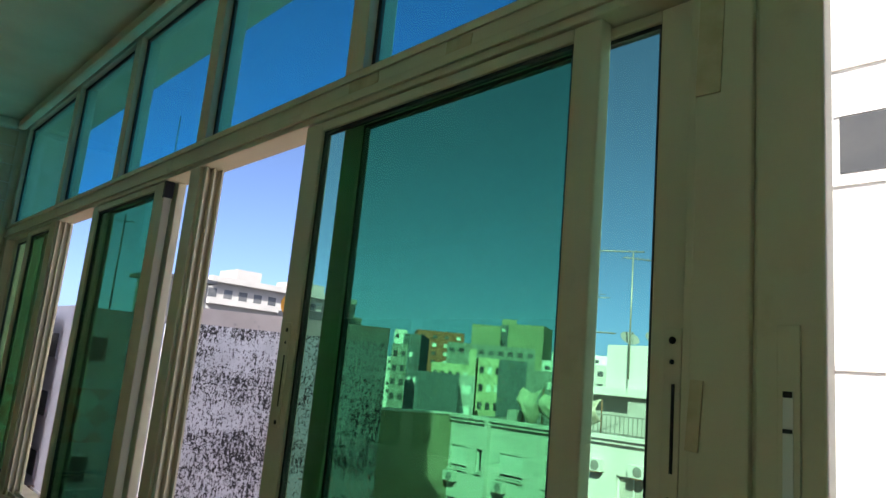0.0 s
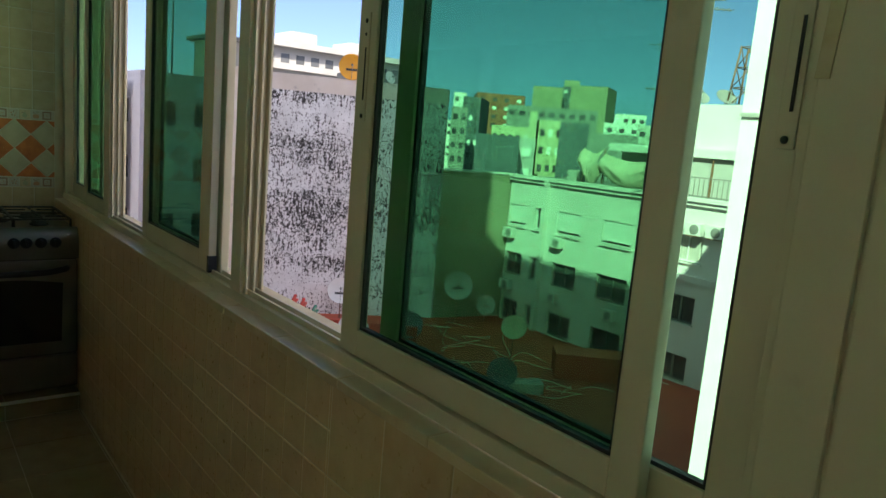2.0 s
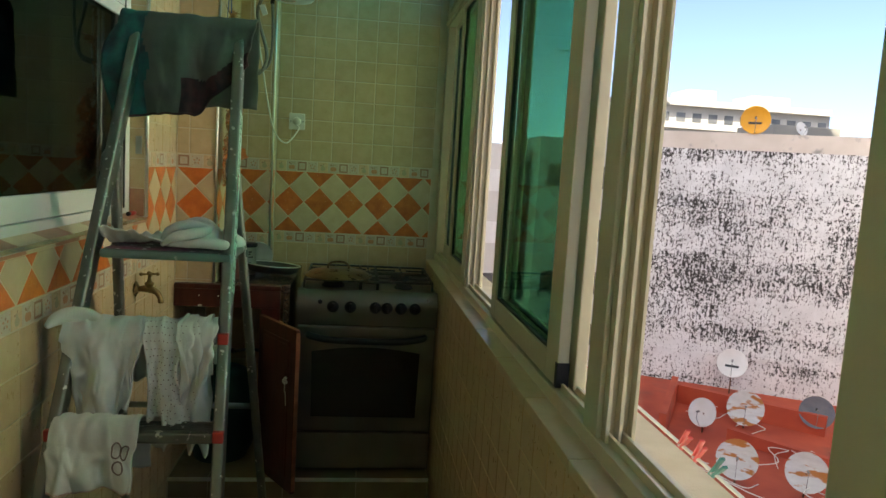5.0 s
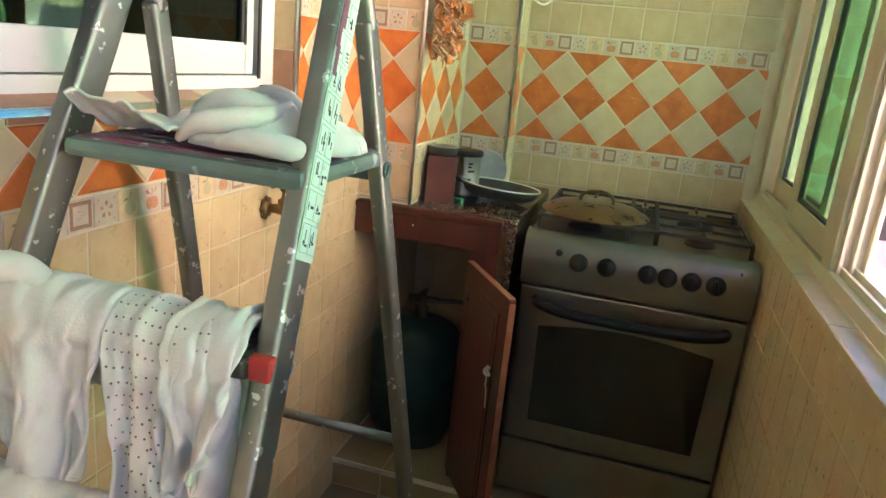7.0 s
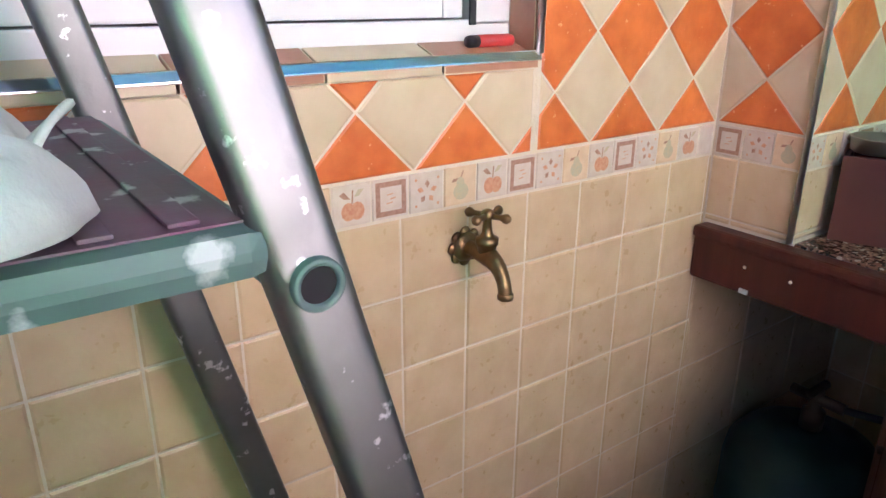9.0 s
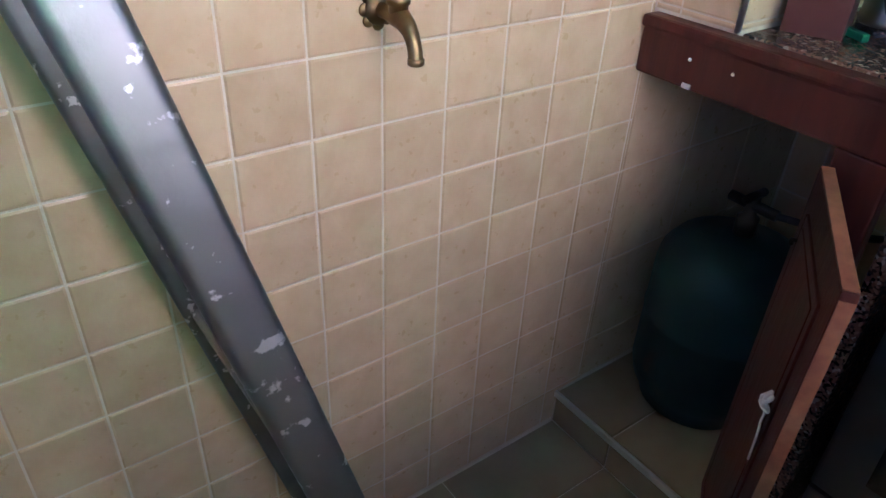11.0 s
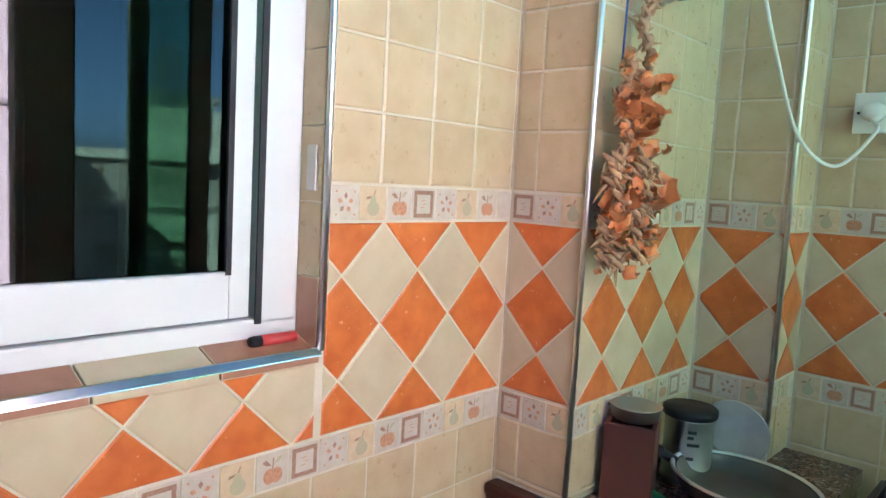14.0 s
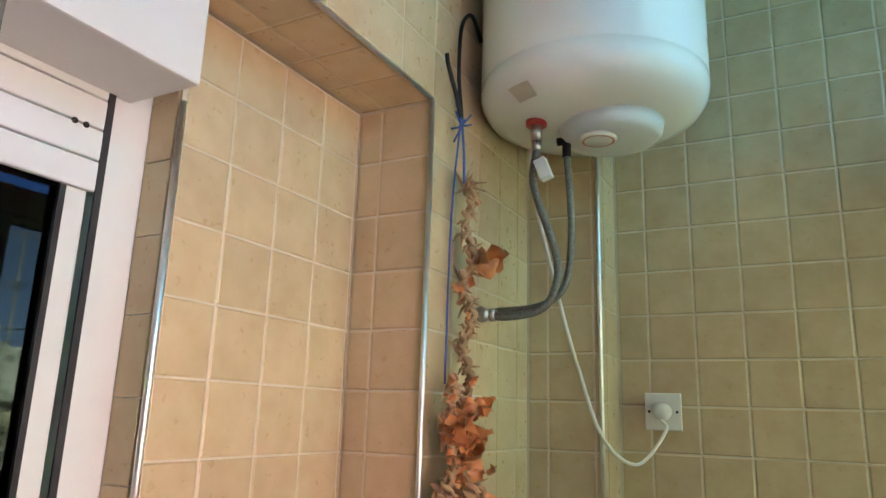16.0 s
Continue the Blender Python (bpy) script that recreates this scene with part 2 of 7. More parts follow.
def granite(name):
    m = bpy.data.materials.new(name)
    m.use_nodes = True
    t, n = m.node_tree, m.node_tree.nodes
    b = n["Principled BSDF"]
    g = n.new("ShaderNodeNewGeometry")
    v, r, nz = n.new("ShaderNodeTexVoronoi"), n.new("ShaderNodeValToRGB"), n.new("ShaderNodeTexNoise")
    v.inputs["Scale"].default_value = 210
    nz.inputs["Scale"].default_value = 40
    w = n.new("ShaderNodeVectorMath")
    w.operation = "MULTIPLY_ADD"
    w.inputs[1].default_value = (0.012, 0.012, 0.012)
    t.links.new(g.outputs["Position"], nz.inputs["Vector"])
    t.links.new(nz.outputs["Color"], w.inputs[0])
    t.links.new(g.outputs["Position"], w.inputs[2])
    t.links.new(w.outputs["Vector"], v.inputs["Vector"])
    sep = n.new("ShaderNodeSeparateColor")
    t.links.new(v.outputs["Color"], sep.inputs["Color"])
    t.links.new(sep.outputs["Red"], r.inputs["Fac"])
    e = r.color_ramp.elements
    e[0].position, e[0].color = 0.0, (0.018, 0.014, 0.012, 1)
    e[1].position, e[1].color = 0.22, (0.05, 0.032, 0.024, 1)
    for p, c in ((0.34, (0.15, 0.075, 0.048, 1)), (0.70, (0.24, 0.135, 0.088, 1)), (0.93, (0.34, 0.27, 0.21, 1))):
        k = e.new(p)
        k.color = c
    r.color_ramp.interpolation = "CONSTANT"
    t.links.new(r.outputs["Color"], b.inputs["Base Color"])
    b.inputs["Roughness"].default_value = 0.22
    return m


M_GRANITE = granite("speckled_granite")


# ---- helpers for shapes ----
def part(name, bm, mat, parent=None, label="", smooth=False, mats=()):
    """Links a bmesh as one mesh object, under a thing or a part."""
    me = bpy.data.meshes.new(name)
    bmesh.ops.recalc_face_normals(bm, faces=bm.faces)
    bm.to_mesh(me)
    bm.free()
    me.materials.append(mat)
    for x in mats:
        me.materials.append(x)
    if smooth:
        for p in me.polygons:
            p.use_smooth = True
    ob = new(name, me)
    if parent:
        ob.parent = parent
    if label:
        ob["label"] = label
    return ob


def thing(name, label, category, group="", kind="", at=(0, 0, 0)):
    """An empty at a thing's base; its parts are parented to it, in its own coordinates."""
    ob = new(name)
    ob.empty_display_size = 0.05
    ob.location = at
    return tagged(ob, label, category, group, kind)


def box(bm, x0, x1, y0, y1, z0, z1, bevel=0.0, mat=0, segments=2):
    r = bmesh.ops.create_cube(bm, size=1.0)
    vs = r["verts"]
    for v in vs:
        v.co = Vector(((x0 + x1) / 2 + v.co.x * (x1 - x0), (y0 + y1) / 2 + v.co.y * (y1 - y0), (z0 + z1) / 2 + v.co.z * (z1 - z0)))
    fs = {f for v in vs for f in v.link_faces}
    for f in fs:
        f.material_index = mat
    if bevel:
        bmesh.ops.bevel(bm, geom=list({e for v in vs for e in v.link_edges}), offset=bevel, segments=segments, affect="EDGES", profile=0.6)
    return bm


def B(*args, **kw):
    return box(bmesh.new(), *args, **kw)


def tube(bm, pts, r, seg=10, cap=True, mat=0):
    """A round tube along points; r is one radius or one for each point."""
    pts = [Vector(p) for p in pts]
    rs = [r] * len(pts) if isinstance(r, (int, float)) else list(r)
    rings, side = [], None
    for i, p in enumerate(pts):
        d = (pts[min(i + 1, len(pts) - 1)] - pts[max(i - 1, 0)]).normalized()
        if side is None:
            side = d.orthogonal().normalized()
        side = (side - d * side.dot(d)).normalized()
        up = d.cross(side)
        rings.append([bm.verts.new(p + (side * math.cos(a) + up * math.sin(a)) * rs[i]) for a in (k * math.tau / seg for k in range(seg))])
    fs = []
    for a, b in zip(rings, rings[1:]):
        for k in range(seg):
            fs.append(bm.faces.new((a[k], a[(k + 1) % seg], b[(k + 1) % seg], b[k])))
    if cap:
        fs.append(bm.faces.new(rings[0][::-1]))
        fs.append(bm.faces.new(rings[-1]))
    for f in fs:
        f.material_index = mat
        f.smooth = True
    return bm


def curve_pts(ctrl, n=8):
    """Catmull-Rom points through a few control points."""
    c = [Vector(p) for p in ctrl]
    c = [2 * c[0] - c[1], *c, 2 * c[-1] - c[-2]]
    out = []
    for i in range(1, len(c) - 2):
        for k in range(n):
            u = k / n
            out.append(0.5 * ((2 * c[i]) + (c[i + 1] - c[i - 1]) * u + (2 * c[i - 1] - 5 * c[i] + 4 * c[i + 1] - c[i + 2]) * u * u
                              + (3 * c[i] - c[i - 1] - 3 * c[i + 1] + c[i + 2]) * u ** 3))
    out.append(c[-2])
    return out


def lathe(bm, prof, seg=32, m=None, mat=0):
    """Turns a profile of (radius, height) about z, placed by the matrix m."""
    m = m or Matrix.Identity(4)
    rings = []
    for r, z in prof:
        if r < 1e-6:
            rings.append([bm.verts.new(m @ Vector((0, 0, z)))])
        else:
            rings.append([bm.verts.new(m @ Vector((r * math.cos(a), r * math.sin(a), z))) for a in (k * math.tau / seg for k in range(seg))])
    for a, b in zip(rings, rings[1:]):
        for k in range(seg):
            q = [a[k % len(a)], a[(k + 1) % len(a)], b[(k + 1) % len(b)], b[k % len(b)]]
            q = list(dict.fromkeys(q))
            if len(q) > 2:
                f = bm.faces.new(q)
                f.smooth = True
                f.material_index = mat
    return bm


def prism(bm, outline, a, b, m=None, mat=0):
    """A polygon in the xy plane, extruded from z = a to z = b, placed by m."""
    m = m or Matrix.Identity(4)
    lo = [bm.verts.new(m @ Vector((x, y, a))) for x, y in outline]
    hi = [bm.verts.new(m @ Vector((x, y, b))) for x, y in outline]
    fs = [bm.faces.new(lo[::-1]), bm.faces.new(hi)]
    for i in range(len(lo)):
        j = (i + 1) % len(lo)
        fs.append(bm.faces.new((lo[i], lo[j], hi[j], hi[i])))
    for f in fs:
        f.material_index = mat
    return bm


def rail_along(bm, a, b, w, d, side=(1, 0, 0), bevel=0.0, mat=0, smooth=False):
    """A straight bar of section w (along side) by d, from a to b."""
    a, b = Vector(a), Vector(b)
    z = (b - a).normalized()
    x = Vector(side)
    x = (x - z * x.dot(z)).normalized()
    y = z.cross(x)
    m = Matrix((x, y, z)).transposed().to_4x4()
    m.translation = a
    s = bmesh.new()
    box(s, -w / 2, w / 2, -d / 2, d / 2, 0, (b - a).length, bevel, mat, 4 if smooth else 2)
    if smooth:
        for f in s.faces:
            f.smooth = True
    s.transform(m)
    me = bpy.data.meshes.new("tmp")
    s.to_mesh(me)
    s.free()
    bm.from_mesh(me)
    bpy.data.meshes.remove(me)
    return bm
# ---- the enclosed balcony: shell ----
X_TAP, X_ALCOVE, X_PARAPET = -0.402, -0.250, 0.674      # faces of the grout behind the tiles
Y_RECESS, Y_PILLAR, Y_END = 3.837, 4.292, 4.442
Z_FLOOR, Z_CEIL, Z_SOFFIT, Z_COUNTER = 0.016, 2.73, 2.105, 0.895
# the unseen back wall is set this near to cut light from behind
Y_BACK = -1.3
Z_SILL, Y_JAMB = 1.180, 3.438
WIN_Y0, WIN_TOP = 1.55, 2.02


def structure(name, bm, mat, label, category):
    return tagged(part(name, bm, mat), label, category, kind="structure")


floor = structure("floor", B(-0.9, 0.95, Y_BACK, 4.8, -0.2, Z_FLOOR - 0.004), M_GROUT, "beige ceramic tiled floor with grout joints", "floor")
ceiling = structure("ceiling", B(-0.9, 0.95, Y_BACK, 4.8, Z_CEIL, Z_CEIL + 0.15), M_PLASTER, "cream painted plaster ceiling with faint stains", "ceiling")
bm = B(-0.7, X_TAP, Y_BACK, Y_END + 0.2, -0.1, Z_SILL - 0.014)
box(bm, -0.7, X_TAP, Y_JAMB, Y_RECESS, Z_SILL - 0.014, Z_SOFFIT)
box(bm, -0.7, X_TAP, Y_BACK, WIN_Y0, Z_SILL - 0.014, Z_SOFFIT)
box(bm, -0.7, X_TAP, WIN_Y0, Y_JAMB, WIN_TOP, Z_SOFFIT)
wall_left = structure("wall_left", bm, M_GROUT, "beige tiled wall with an orange diamond band and a window", "wall")
bm = B(-0.7, X_ALCOVE, Y_BACK, Y_RECESS, Z_SOFFIT + 0.004, Z_CEIL)
box(bm, -0.7, X_ALCOVE, Y_RECESS, Y_END + 0.2, Z_COUNTER - 0.02, Z_CEIL)
wall_alcove = structure("wall_alcove", bm, M_GROUT, "beige tiled projecting wall above the window recess and the worktop", "wall")
bm = B(-0.7, 0.95, Y_END, Y_END + 0.2, -0.1, Z_CEIL)
box(bm, X_ALCOVE, -0.09, Y_PILLAR, Y_END, Z_COUNTER - 0.02, Z_CEIL)
wall_end = structure("wall_end", bm, M_GROUT, "beige tiled end wall with an orange diamond band", "wall")
# added closing wall, never in view; it dims the balcony
structure("wall_back", B(-0.9, 0.95, Y_BACK - 0.15, Y_BACK, -0.1, Z_CEIL), M_PLASTER, "unseen cream wall added close behind to hold back window light", "wall")
bm = B(X_PARAPET, 0.90, Y_BACK, Y_END, -0.4, 0.935)
wall_parapet = structure("wall_parapet", bm, M_GROUT, "low tiled parapet wall under the sliding windows", "wall")
structure("wall_lintel", B(0.70, 0.95, Y_BACK, Y_END + 0.2, Z_CEIL - 0.015, Z_CEIL + 0.6), M_PLASTER, "plain lintel over the window band", "wall")
bm = bmesh.new()
for y0 in np.arange(Y_BACK, Y_END - 0.05, 0.3):
    box(bm, 0.664, 0.712, y0 + 0.001, min(y0 + 0.299, Y_END - 0.002), 0.935, 0.956, 0.003)
structure("trim_ledge", bm, M_CREAM, "narrow cream tiled ledge along the window sill", "ledge")
bm = B(0.66, 0.70, Y_BACK, Y_END - 0.012, Z_CEIL - 0.045, Z_CEIL - 0.001, 0.012)
box(bm, -0.085, 0.66, Y_END - 0.05, Y_END - 0.002, Z_CEIL - 0.05, Z_CEIL - 0.001, 0.014)
structure("trim_cornice", bm, M_PLASTER, "cream plaster moulding where wall and ceiling meet", "moulding")
bm = B(X_TAP + 0.001, 0.665, 3.765, Y_END - 0.004, Z_FLOOR - 0.003, 0.102)
plinth = structure("trim_plinth", bm, M_GROUT, "raised tiled step under the stove and the worktop", "step")
part("edge_strip", B(X_TAP + 0.004, 0.664, 3.757, 3.764, 0.09, 0.106, 0.002), M_CHROME, plinth, "bright metal edge strip")

# the dim room behind the inner window, its dimness put into dark walls
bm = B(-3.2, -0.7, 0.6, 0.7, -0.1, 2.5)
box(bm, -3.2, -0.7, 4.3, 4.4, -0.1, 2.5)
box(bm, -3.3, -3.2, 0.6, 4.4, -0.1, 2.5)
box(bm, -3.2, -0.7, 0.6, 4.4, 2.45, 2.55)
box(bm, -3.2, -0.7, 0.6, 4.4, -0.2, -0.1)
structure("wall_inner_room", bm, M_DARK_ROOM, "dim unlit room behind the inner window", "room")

# ---- metal corner strips ----
def strip(name, pts, r=0.005):
    bm = bmesh.new()
    tube(bm, pts, r, 8)
    return tagged(part(name, bm, M_CHROME), "bright metal corner strip on the tile edge", "trim", kind="structure")


strip("trim_strip_recess", [(-0.247, 3.831, Z_COUNTER + 0.003), (-0.247, 3.831, Z_SOFFIT)])
strip("trim_strip_pillar", [(-0.086, 4.288, Z_COUNTER + 0.003), (-0.086, 4.288, Z_CEIL)])
strip("trim_strip_soffit", [(-0.247, Y_BACK + 0.01, Z_SOFFIT), (-0.247, 3.831, Z_SOFFIT)], 0.004)
strip("trim_strip_jamb", [(-0.398, Y_JAMB, Z_SILL + 0.004), (-0.398, Y_JAMB, 1.96)])
M_SILL_TRIM = material("polished_sill_trim", (0.92, 0.92, 0.92), 0.16, 1.0, second=(0.86, 0.86, 0.86), scale=20, rough_vary=0.04)
bm = rail_along(bmesh.new(), (-0.398, WIN_Y0, Z_SILL + 0.001), (-0.398, Y_JAMB, Z_SILL + 0.001), 0.005, 0.013, (0.88, 0, 0.47), 0.0018)
structure("trim_strip_sill", bm, M_SILL_TRIM, "bright metal strip along the sill edge", "trim")

# ---- the big aluminium window band ----
window_1 = thing("window_1", "beige aluminium window band with sliding green glass", "window", kind="structure")
FX0, FX1 = 0.710, 0.778
Z_RAIL, Z_T0, Z_T1, Z_TOP = 0.957, 2.085, 2.165, 2.715
POSTS = (3.475, 2.045, 0.560, -0.92)
MULLIONS = (3.49, 2.755, 2.045, 1.323, 0.60, -0.12, -0.84)


def frame_bar(name, y0, y1, z0, z1, x0=FX0, x1=FX1, grooves=0):
    bm = B(x0, x1, y0, y1, z0, z1, 0.003)
    for g in range(grooves):
        x = x0 + (x1 - x0) * (g + 0.7) / (grooves + 0.6)
        box(bm, x - 0.003, x + 0.003, y0, y1, z1 - 0.001, z1 + 0.014, 0.001)
    return part(name, bm, M_ALU, window_1)


frame_bar("bottom_track", Y_BACK, 4.438, Z_RAIL, 0.985, grooves=2)
bm = B(FX0, FX1, Y_BACK, 4.438, Z_T0, Z_T1, 0.003)
box(bm, FX0 - 0.008, FX0 - 0.001, Y_BACK, 4.438, Z_T0 + 0.012, Z_T0 + 0.03, 0.002)
box(bm, FX0 - 0.006, FX0 - 0.001, Y_BACK, 4.438, Z_T1 - 0.022, Z_T1 - 0.006, 0.002)
part("transom", bm, M_ALU, window_1)
frame_bar("top_rail", Y_BACK, 4.438, 2.69, Z_TOP)
frame_bar("end_stile", 4.38, 4.44, 0.985, 2.69)
for y in POSTS:
    bm = B(FX0, FX1, y - 0.033, y + 0.033, 0.985, Z_T0, 0.003)
    for x in (0.722, 0.744, 0.766):
        box(bm, x - 0.003, x + 0.003, y - 0.052, y - 0.032, 0.985, Z_T0, 0.001)
        box(bm, x - 0.003, x + 0.003, y + 0.032, y + 0.046, 0.985, Z_T0, 0.001)
    part("post", bm, M_ALU, window_1)
for y in MULLIONS:
    frame_bar("mullion", y - 0.03, y + 0.03, Z_T1, 2.69)
ends = [4.38, *[y for m in MULLIONS for y in (m + 0.03, m - 0.03)], Y_BACK]
for a, b in zip(ends[0::2], ends[1::2]):
    g = part("fixed_pane", B(0.739, 0.744, b + 0.001, a - 0.001, Z_T1 + 0.001, 2.689), M_BLUE_GLASS, window_1, "blue-green tinted fixed pane")
    bm = bmesh.new()
    for y in (a - 0.006, b + 0.006):
        box(bm, 0.730, 0.738, y - 0.006, y + 0.006, Z_T1 + 0.002, 2.688)
    box(bm, 0.730, 0.738, b + 0.012, a - 0.012, 2.677, 2.688)
    part("pane_gasket", bm, M_RUBBER, window_1)


def sash(y0, y1, x, left=0.05, right=0.06, handle="", cap=False):
    head = 0.020 if x < 0.74 else 0.016
    """A sliding sash: frame with a rounded face, a gasket, one tinted pane, a slot handle and screws."""
    z0, z1 = 0.990, 2.083
    d = 0.012
    bm = B(x - d, x + d, y0, y0 + left, z0, z1, 0.003)
    box(bm, x - d, x + d, y1 - right, y1, z0, z1, 0.003)
    box(bm, x - d, x + d, y0 + left, y1 - right, z0, z0 + 0.055, 0.003)
    box(bm, x - d, x + d, y0 + left, y1 - right, z1 - head, z1, 0.003)
    s = part("sash", bm, M_ALU, window_1, "sliding sash frame")
    a, b, lo, hi = y0 + left, y1 - right, z0 + 0.055, z1 - head
    bm = bmesh.new()
    for q in ((a, a + 0.006, lo, hi), (b - 0.006, b, lo, hi), (a, b, lo, lo + 0.006), (a, b, hi - 0.006, hi)):
        box(bm, x - 0.006, x + 0.006, *q)
    part("gasket", bm, M_RUBBER, s, "black rubber gasket")
    g = part("pane", B(x - 0.002, x + 0.002, a + 0.004, b - 0.004, lo + 0.004, hi - 0.004), M_GREEN_GLASS, s, "green tinted pane")
    if handle:
        y = y0 + left / 2 if handle == "low" else y1 - right / 2
        bm = B(x - d - 0.003, x - d + 0.001, y - 0.011, y + 0.011, 1.46, 1.665, 0.0012)
        part("handle_plate", bm, M_ALU, s, "recessed handle plate")
        # a black bar gives the shade of the finger slot; screws follow
        bm = B(x - d - 0.0045, x - d - 0.0032, y - 0.0045, y - 0.0005, 1.50, 1.60, 0.0004)
        lathe(bm, [(0, 0), (0.0045, 0), (0.0045, 0.001), (0, 0.001)], 10, Matrix.Translation((x - d - 0.0032, y, 1.65)) @ Matrix.Rotation(-math.pi / 2, 4, "Y"))
        lathe(bm, [(0, 0), (0.003, 0), (0.003, 0.001), (0, 0.001)], 10, Matrix.Translation((x - d - 0.0032, y, 1.625)) @ Matrix.Rotation(-math.pi / 2, 4, "Y"))
        lathe(bm, [(0, 0), (0.0045, 0), (0.0045, 0.001), (0, 0.001)], 10, Matrix.Translation((x - d - 0.0032, y, 1.47)) @ Matrix.Rotation(-math.pi / 2, 4, "Y"))
        part("handle_slot", bm, M_BLACK, s, "black bar for the shaded finger slot, and screws")
    if cap:
        bm = B(x - d - 0.001, x + d + 0.001, y0 - 0.003, y0 + 0.012, z0, z0 + 0.05, 0.001)
        box(bm, x - d - 0.001, x + d + 0.001, y0 - 0.003, y0 + 0.012, z1 - 0.05, z1, 0.001)
        part("end_cap", bm, M_BLACK, s, "black plastic end cap")
    return s


XI, XO = 0.727, 0.758
sash(3.51, 3.95, XI, 0.05, 0.06)
sash(3.72, 4.372, XO)
sash(2.262, 2.955, XI, 0.085, 0.058, cap=True)
sash(2.245, 2.93, XO, 0.05, 0.05)
sash(0.734, 1.484, XI, 0.047, 0.064, handle="high")
sash(0.60, 1.385, XO, 0.062, 0.06, handle="low")
sash(-0.88, -0.14, XI, 0.05, 0.06, handle="high")
sash(-0.86, -0.12, XO)

bm = B(XI - 0.012, XI + 0.012, 0.455, 0.524, 0.990, 2.083, 0.003)
jamb = part("closing_jamb", bm, M_ALU, window_1, "closing jamb of the open bay")
part("strike_plate", B(XI - 0.0155, XI - 0.0115, 0.478, 0.500, 1.46, 1.665, 0.0012), M_ALU, jamb)
part("strike_slot", B(XI - 0.0168, XI - 0.0157, 0.484, 0.494, 1.49, 1.60, 0.0004), M_WHITE_ALU, jamb, "pale striking plate")
for z0, z1 in ((1.594, 1.60), (1.560, 1.564), (1.488, 1.496)):
    part("strike_edge", B(XI - 0.0180, XI - 0.0169, 0.4845, 0.4935, z0, z1, 0.0003), M_BLACK if z0 > 1.5 else M_RED_PLASTIC, jamb)
M_PUTTY = material("old_putty", (0.50, 0.42, 0.27), 0.7, second=(0.42, 0.34, 0.2), scale=40, bump=0.2, bump_scale=90)
for y0, y1, z0, z1, tilt in ((0.577, 0.592, 1.53, 1.605, 0.06), (0.560, 0.590, 1.93, 2.075, 0.03), (1.235, 1.330, 2.118, 2.150, -0.05), (0.985, 1.045, 2.112, 2.142, 0.08)):
    bm = B(-0.0012, 0.0012, -(y1 - y0) / 2, (y1 - y0) / 2, -(z1 - z0) / 2, (z1 - z0) / 2, 0.0008)
    bm.transform(Matrix.Translation((FX0 - 0.0010, (y0 + y1) / 2, (z0 + z1) / 2)) @ Matrix.Rotation(tilt, 4, "X"))
    part("putty_patch", bm, M_PUTTY, window_1, "smeared beige putty patch")

# ---- the inner window of white aluminium ----
window_2 = thing("window_2", "white aluminium sliding window with a raised roller shutter", "window", kind="structure")
WX = -0.466
bm = B(WX - 0.05, WX + 0.012, WIN_Y0 + 0.002, Y_JAMB - 0.002, Z_SILL + 0.004, Z_SILL + 0.042, 0.003)
box(bm, WX - 0.05, WX + 0.012, Y_JAMB - 0.062, Y_JAMB - 0.002, Z_SILL + 0.034, WIN_TOP - 0.002, 0.003)
box(bm, WX - 0.05, WX + 0.012, WIN_Y0 + 0.002, WIN_Y0 + 0.05, Z_SILL + 0.034, WIN_TOP - 0.002, 0.003)
part("window_frame", bm, M_WHITE_ALU, window_2)
for k, (a, b, x) in enumerate(((2.46, 3.366, WX - 0.006), (1.62, 2.50, WX - 0.034))):
    z0, z1 = Z_SILL + 0.044, 1.99
    bm = B(x - 0.011, x + 0.011, a, a + 0.05, z0, z1, 0.003)
    box(bm, x - 0.011, x + 0.011, b - 0.03, b, z0, z1, 0.003)
    box(bm, x - 0.011, x + 0.011, a + 0.05, b - 0.03, z0, z0 + 0.062, 0.003)
    box(bm, x - 0.011, x + 0.011, a + 0.05, b - 0.03, z1 - 0.05, z1, 0.003)
    s = part("sliding_sash", bm, M_WHITE_ALU, window_2)
    part("pane", B(x - 0.002, x + 0.002, a + 0.05, b - 0.03, z0 + 0.062, z1 - 0.05), M_CLEAR_GLASS, s, "dark reflecting pane")
    bm = B(x + 0.0112, x + 0.0125, b - 0.036, b - 0.028, z0 + 0.058, z1 - 0.05)
    part("gasket", bm, M_RUBBER, s)
part("latch_plate", B(-0.434, -0.414, Y_JAMB - 0.008, Y_JAMB - 0.0037, 1.395, 1.455, 0.001), M_STEEL, window_2, "small steel latch plate")
part("brush_seal", B(WX + 0.0125, WX + 0.016, 3.369, 3.378, Z_SILL + 0.036, 1.99), M_RUBBER, window_2, "black brush seal")
bm = B(-0.47, -0.33, WIN_Y0 - 0.12, Y_JAMB - 0.035, 1.952, Z_SOFFIT - 0.012, 0.004)
part("shutter_box", bm, M_WHITE_ALU, window_2, "white roller shutter box")
bm = bmesh.new()
for k in range(4):
    box(bm, WX + 0.004, WX + 0.014, WIN_Y0 + 0.05, Y_JAMB - 0.064, 1.822 + k * 0.04, 1.86 + k * 0.04, 0.003)
part("shutter_slats", bm, M_WHITE_ALU, window_2, "lowest slats of the raised shutter")
bm = bmesh.new()
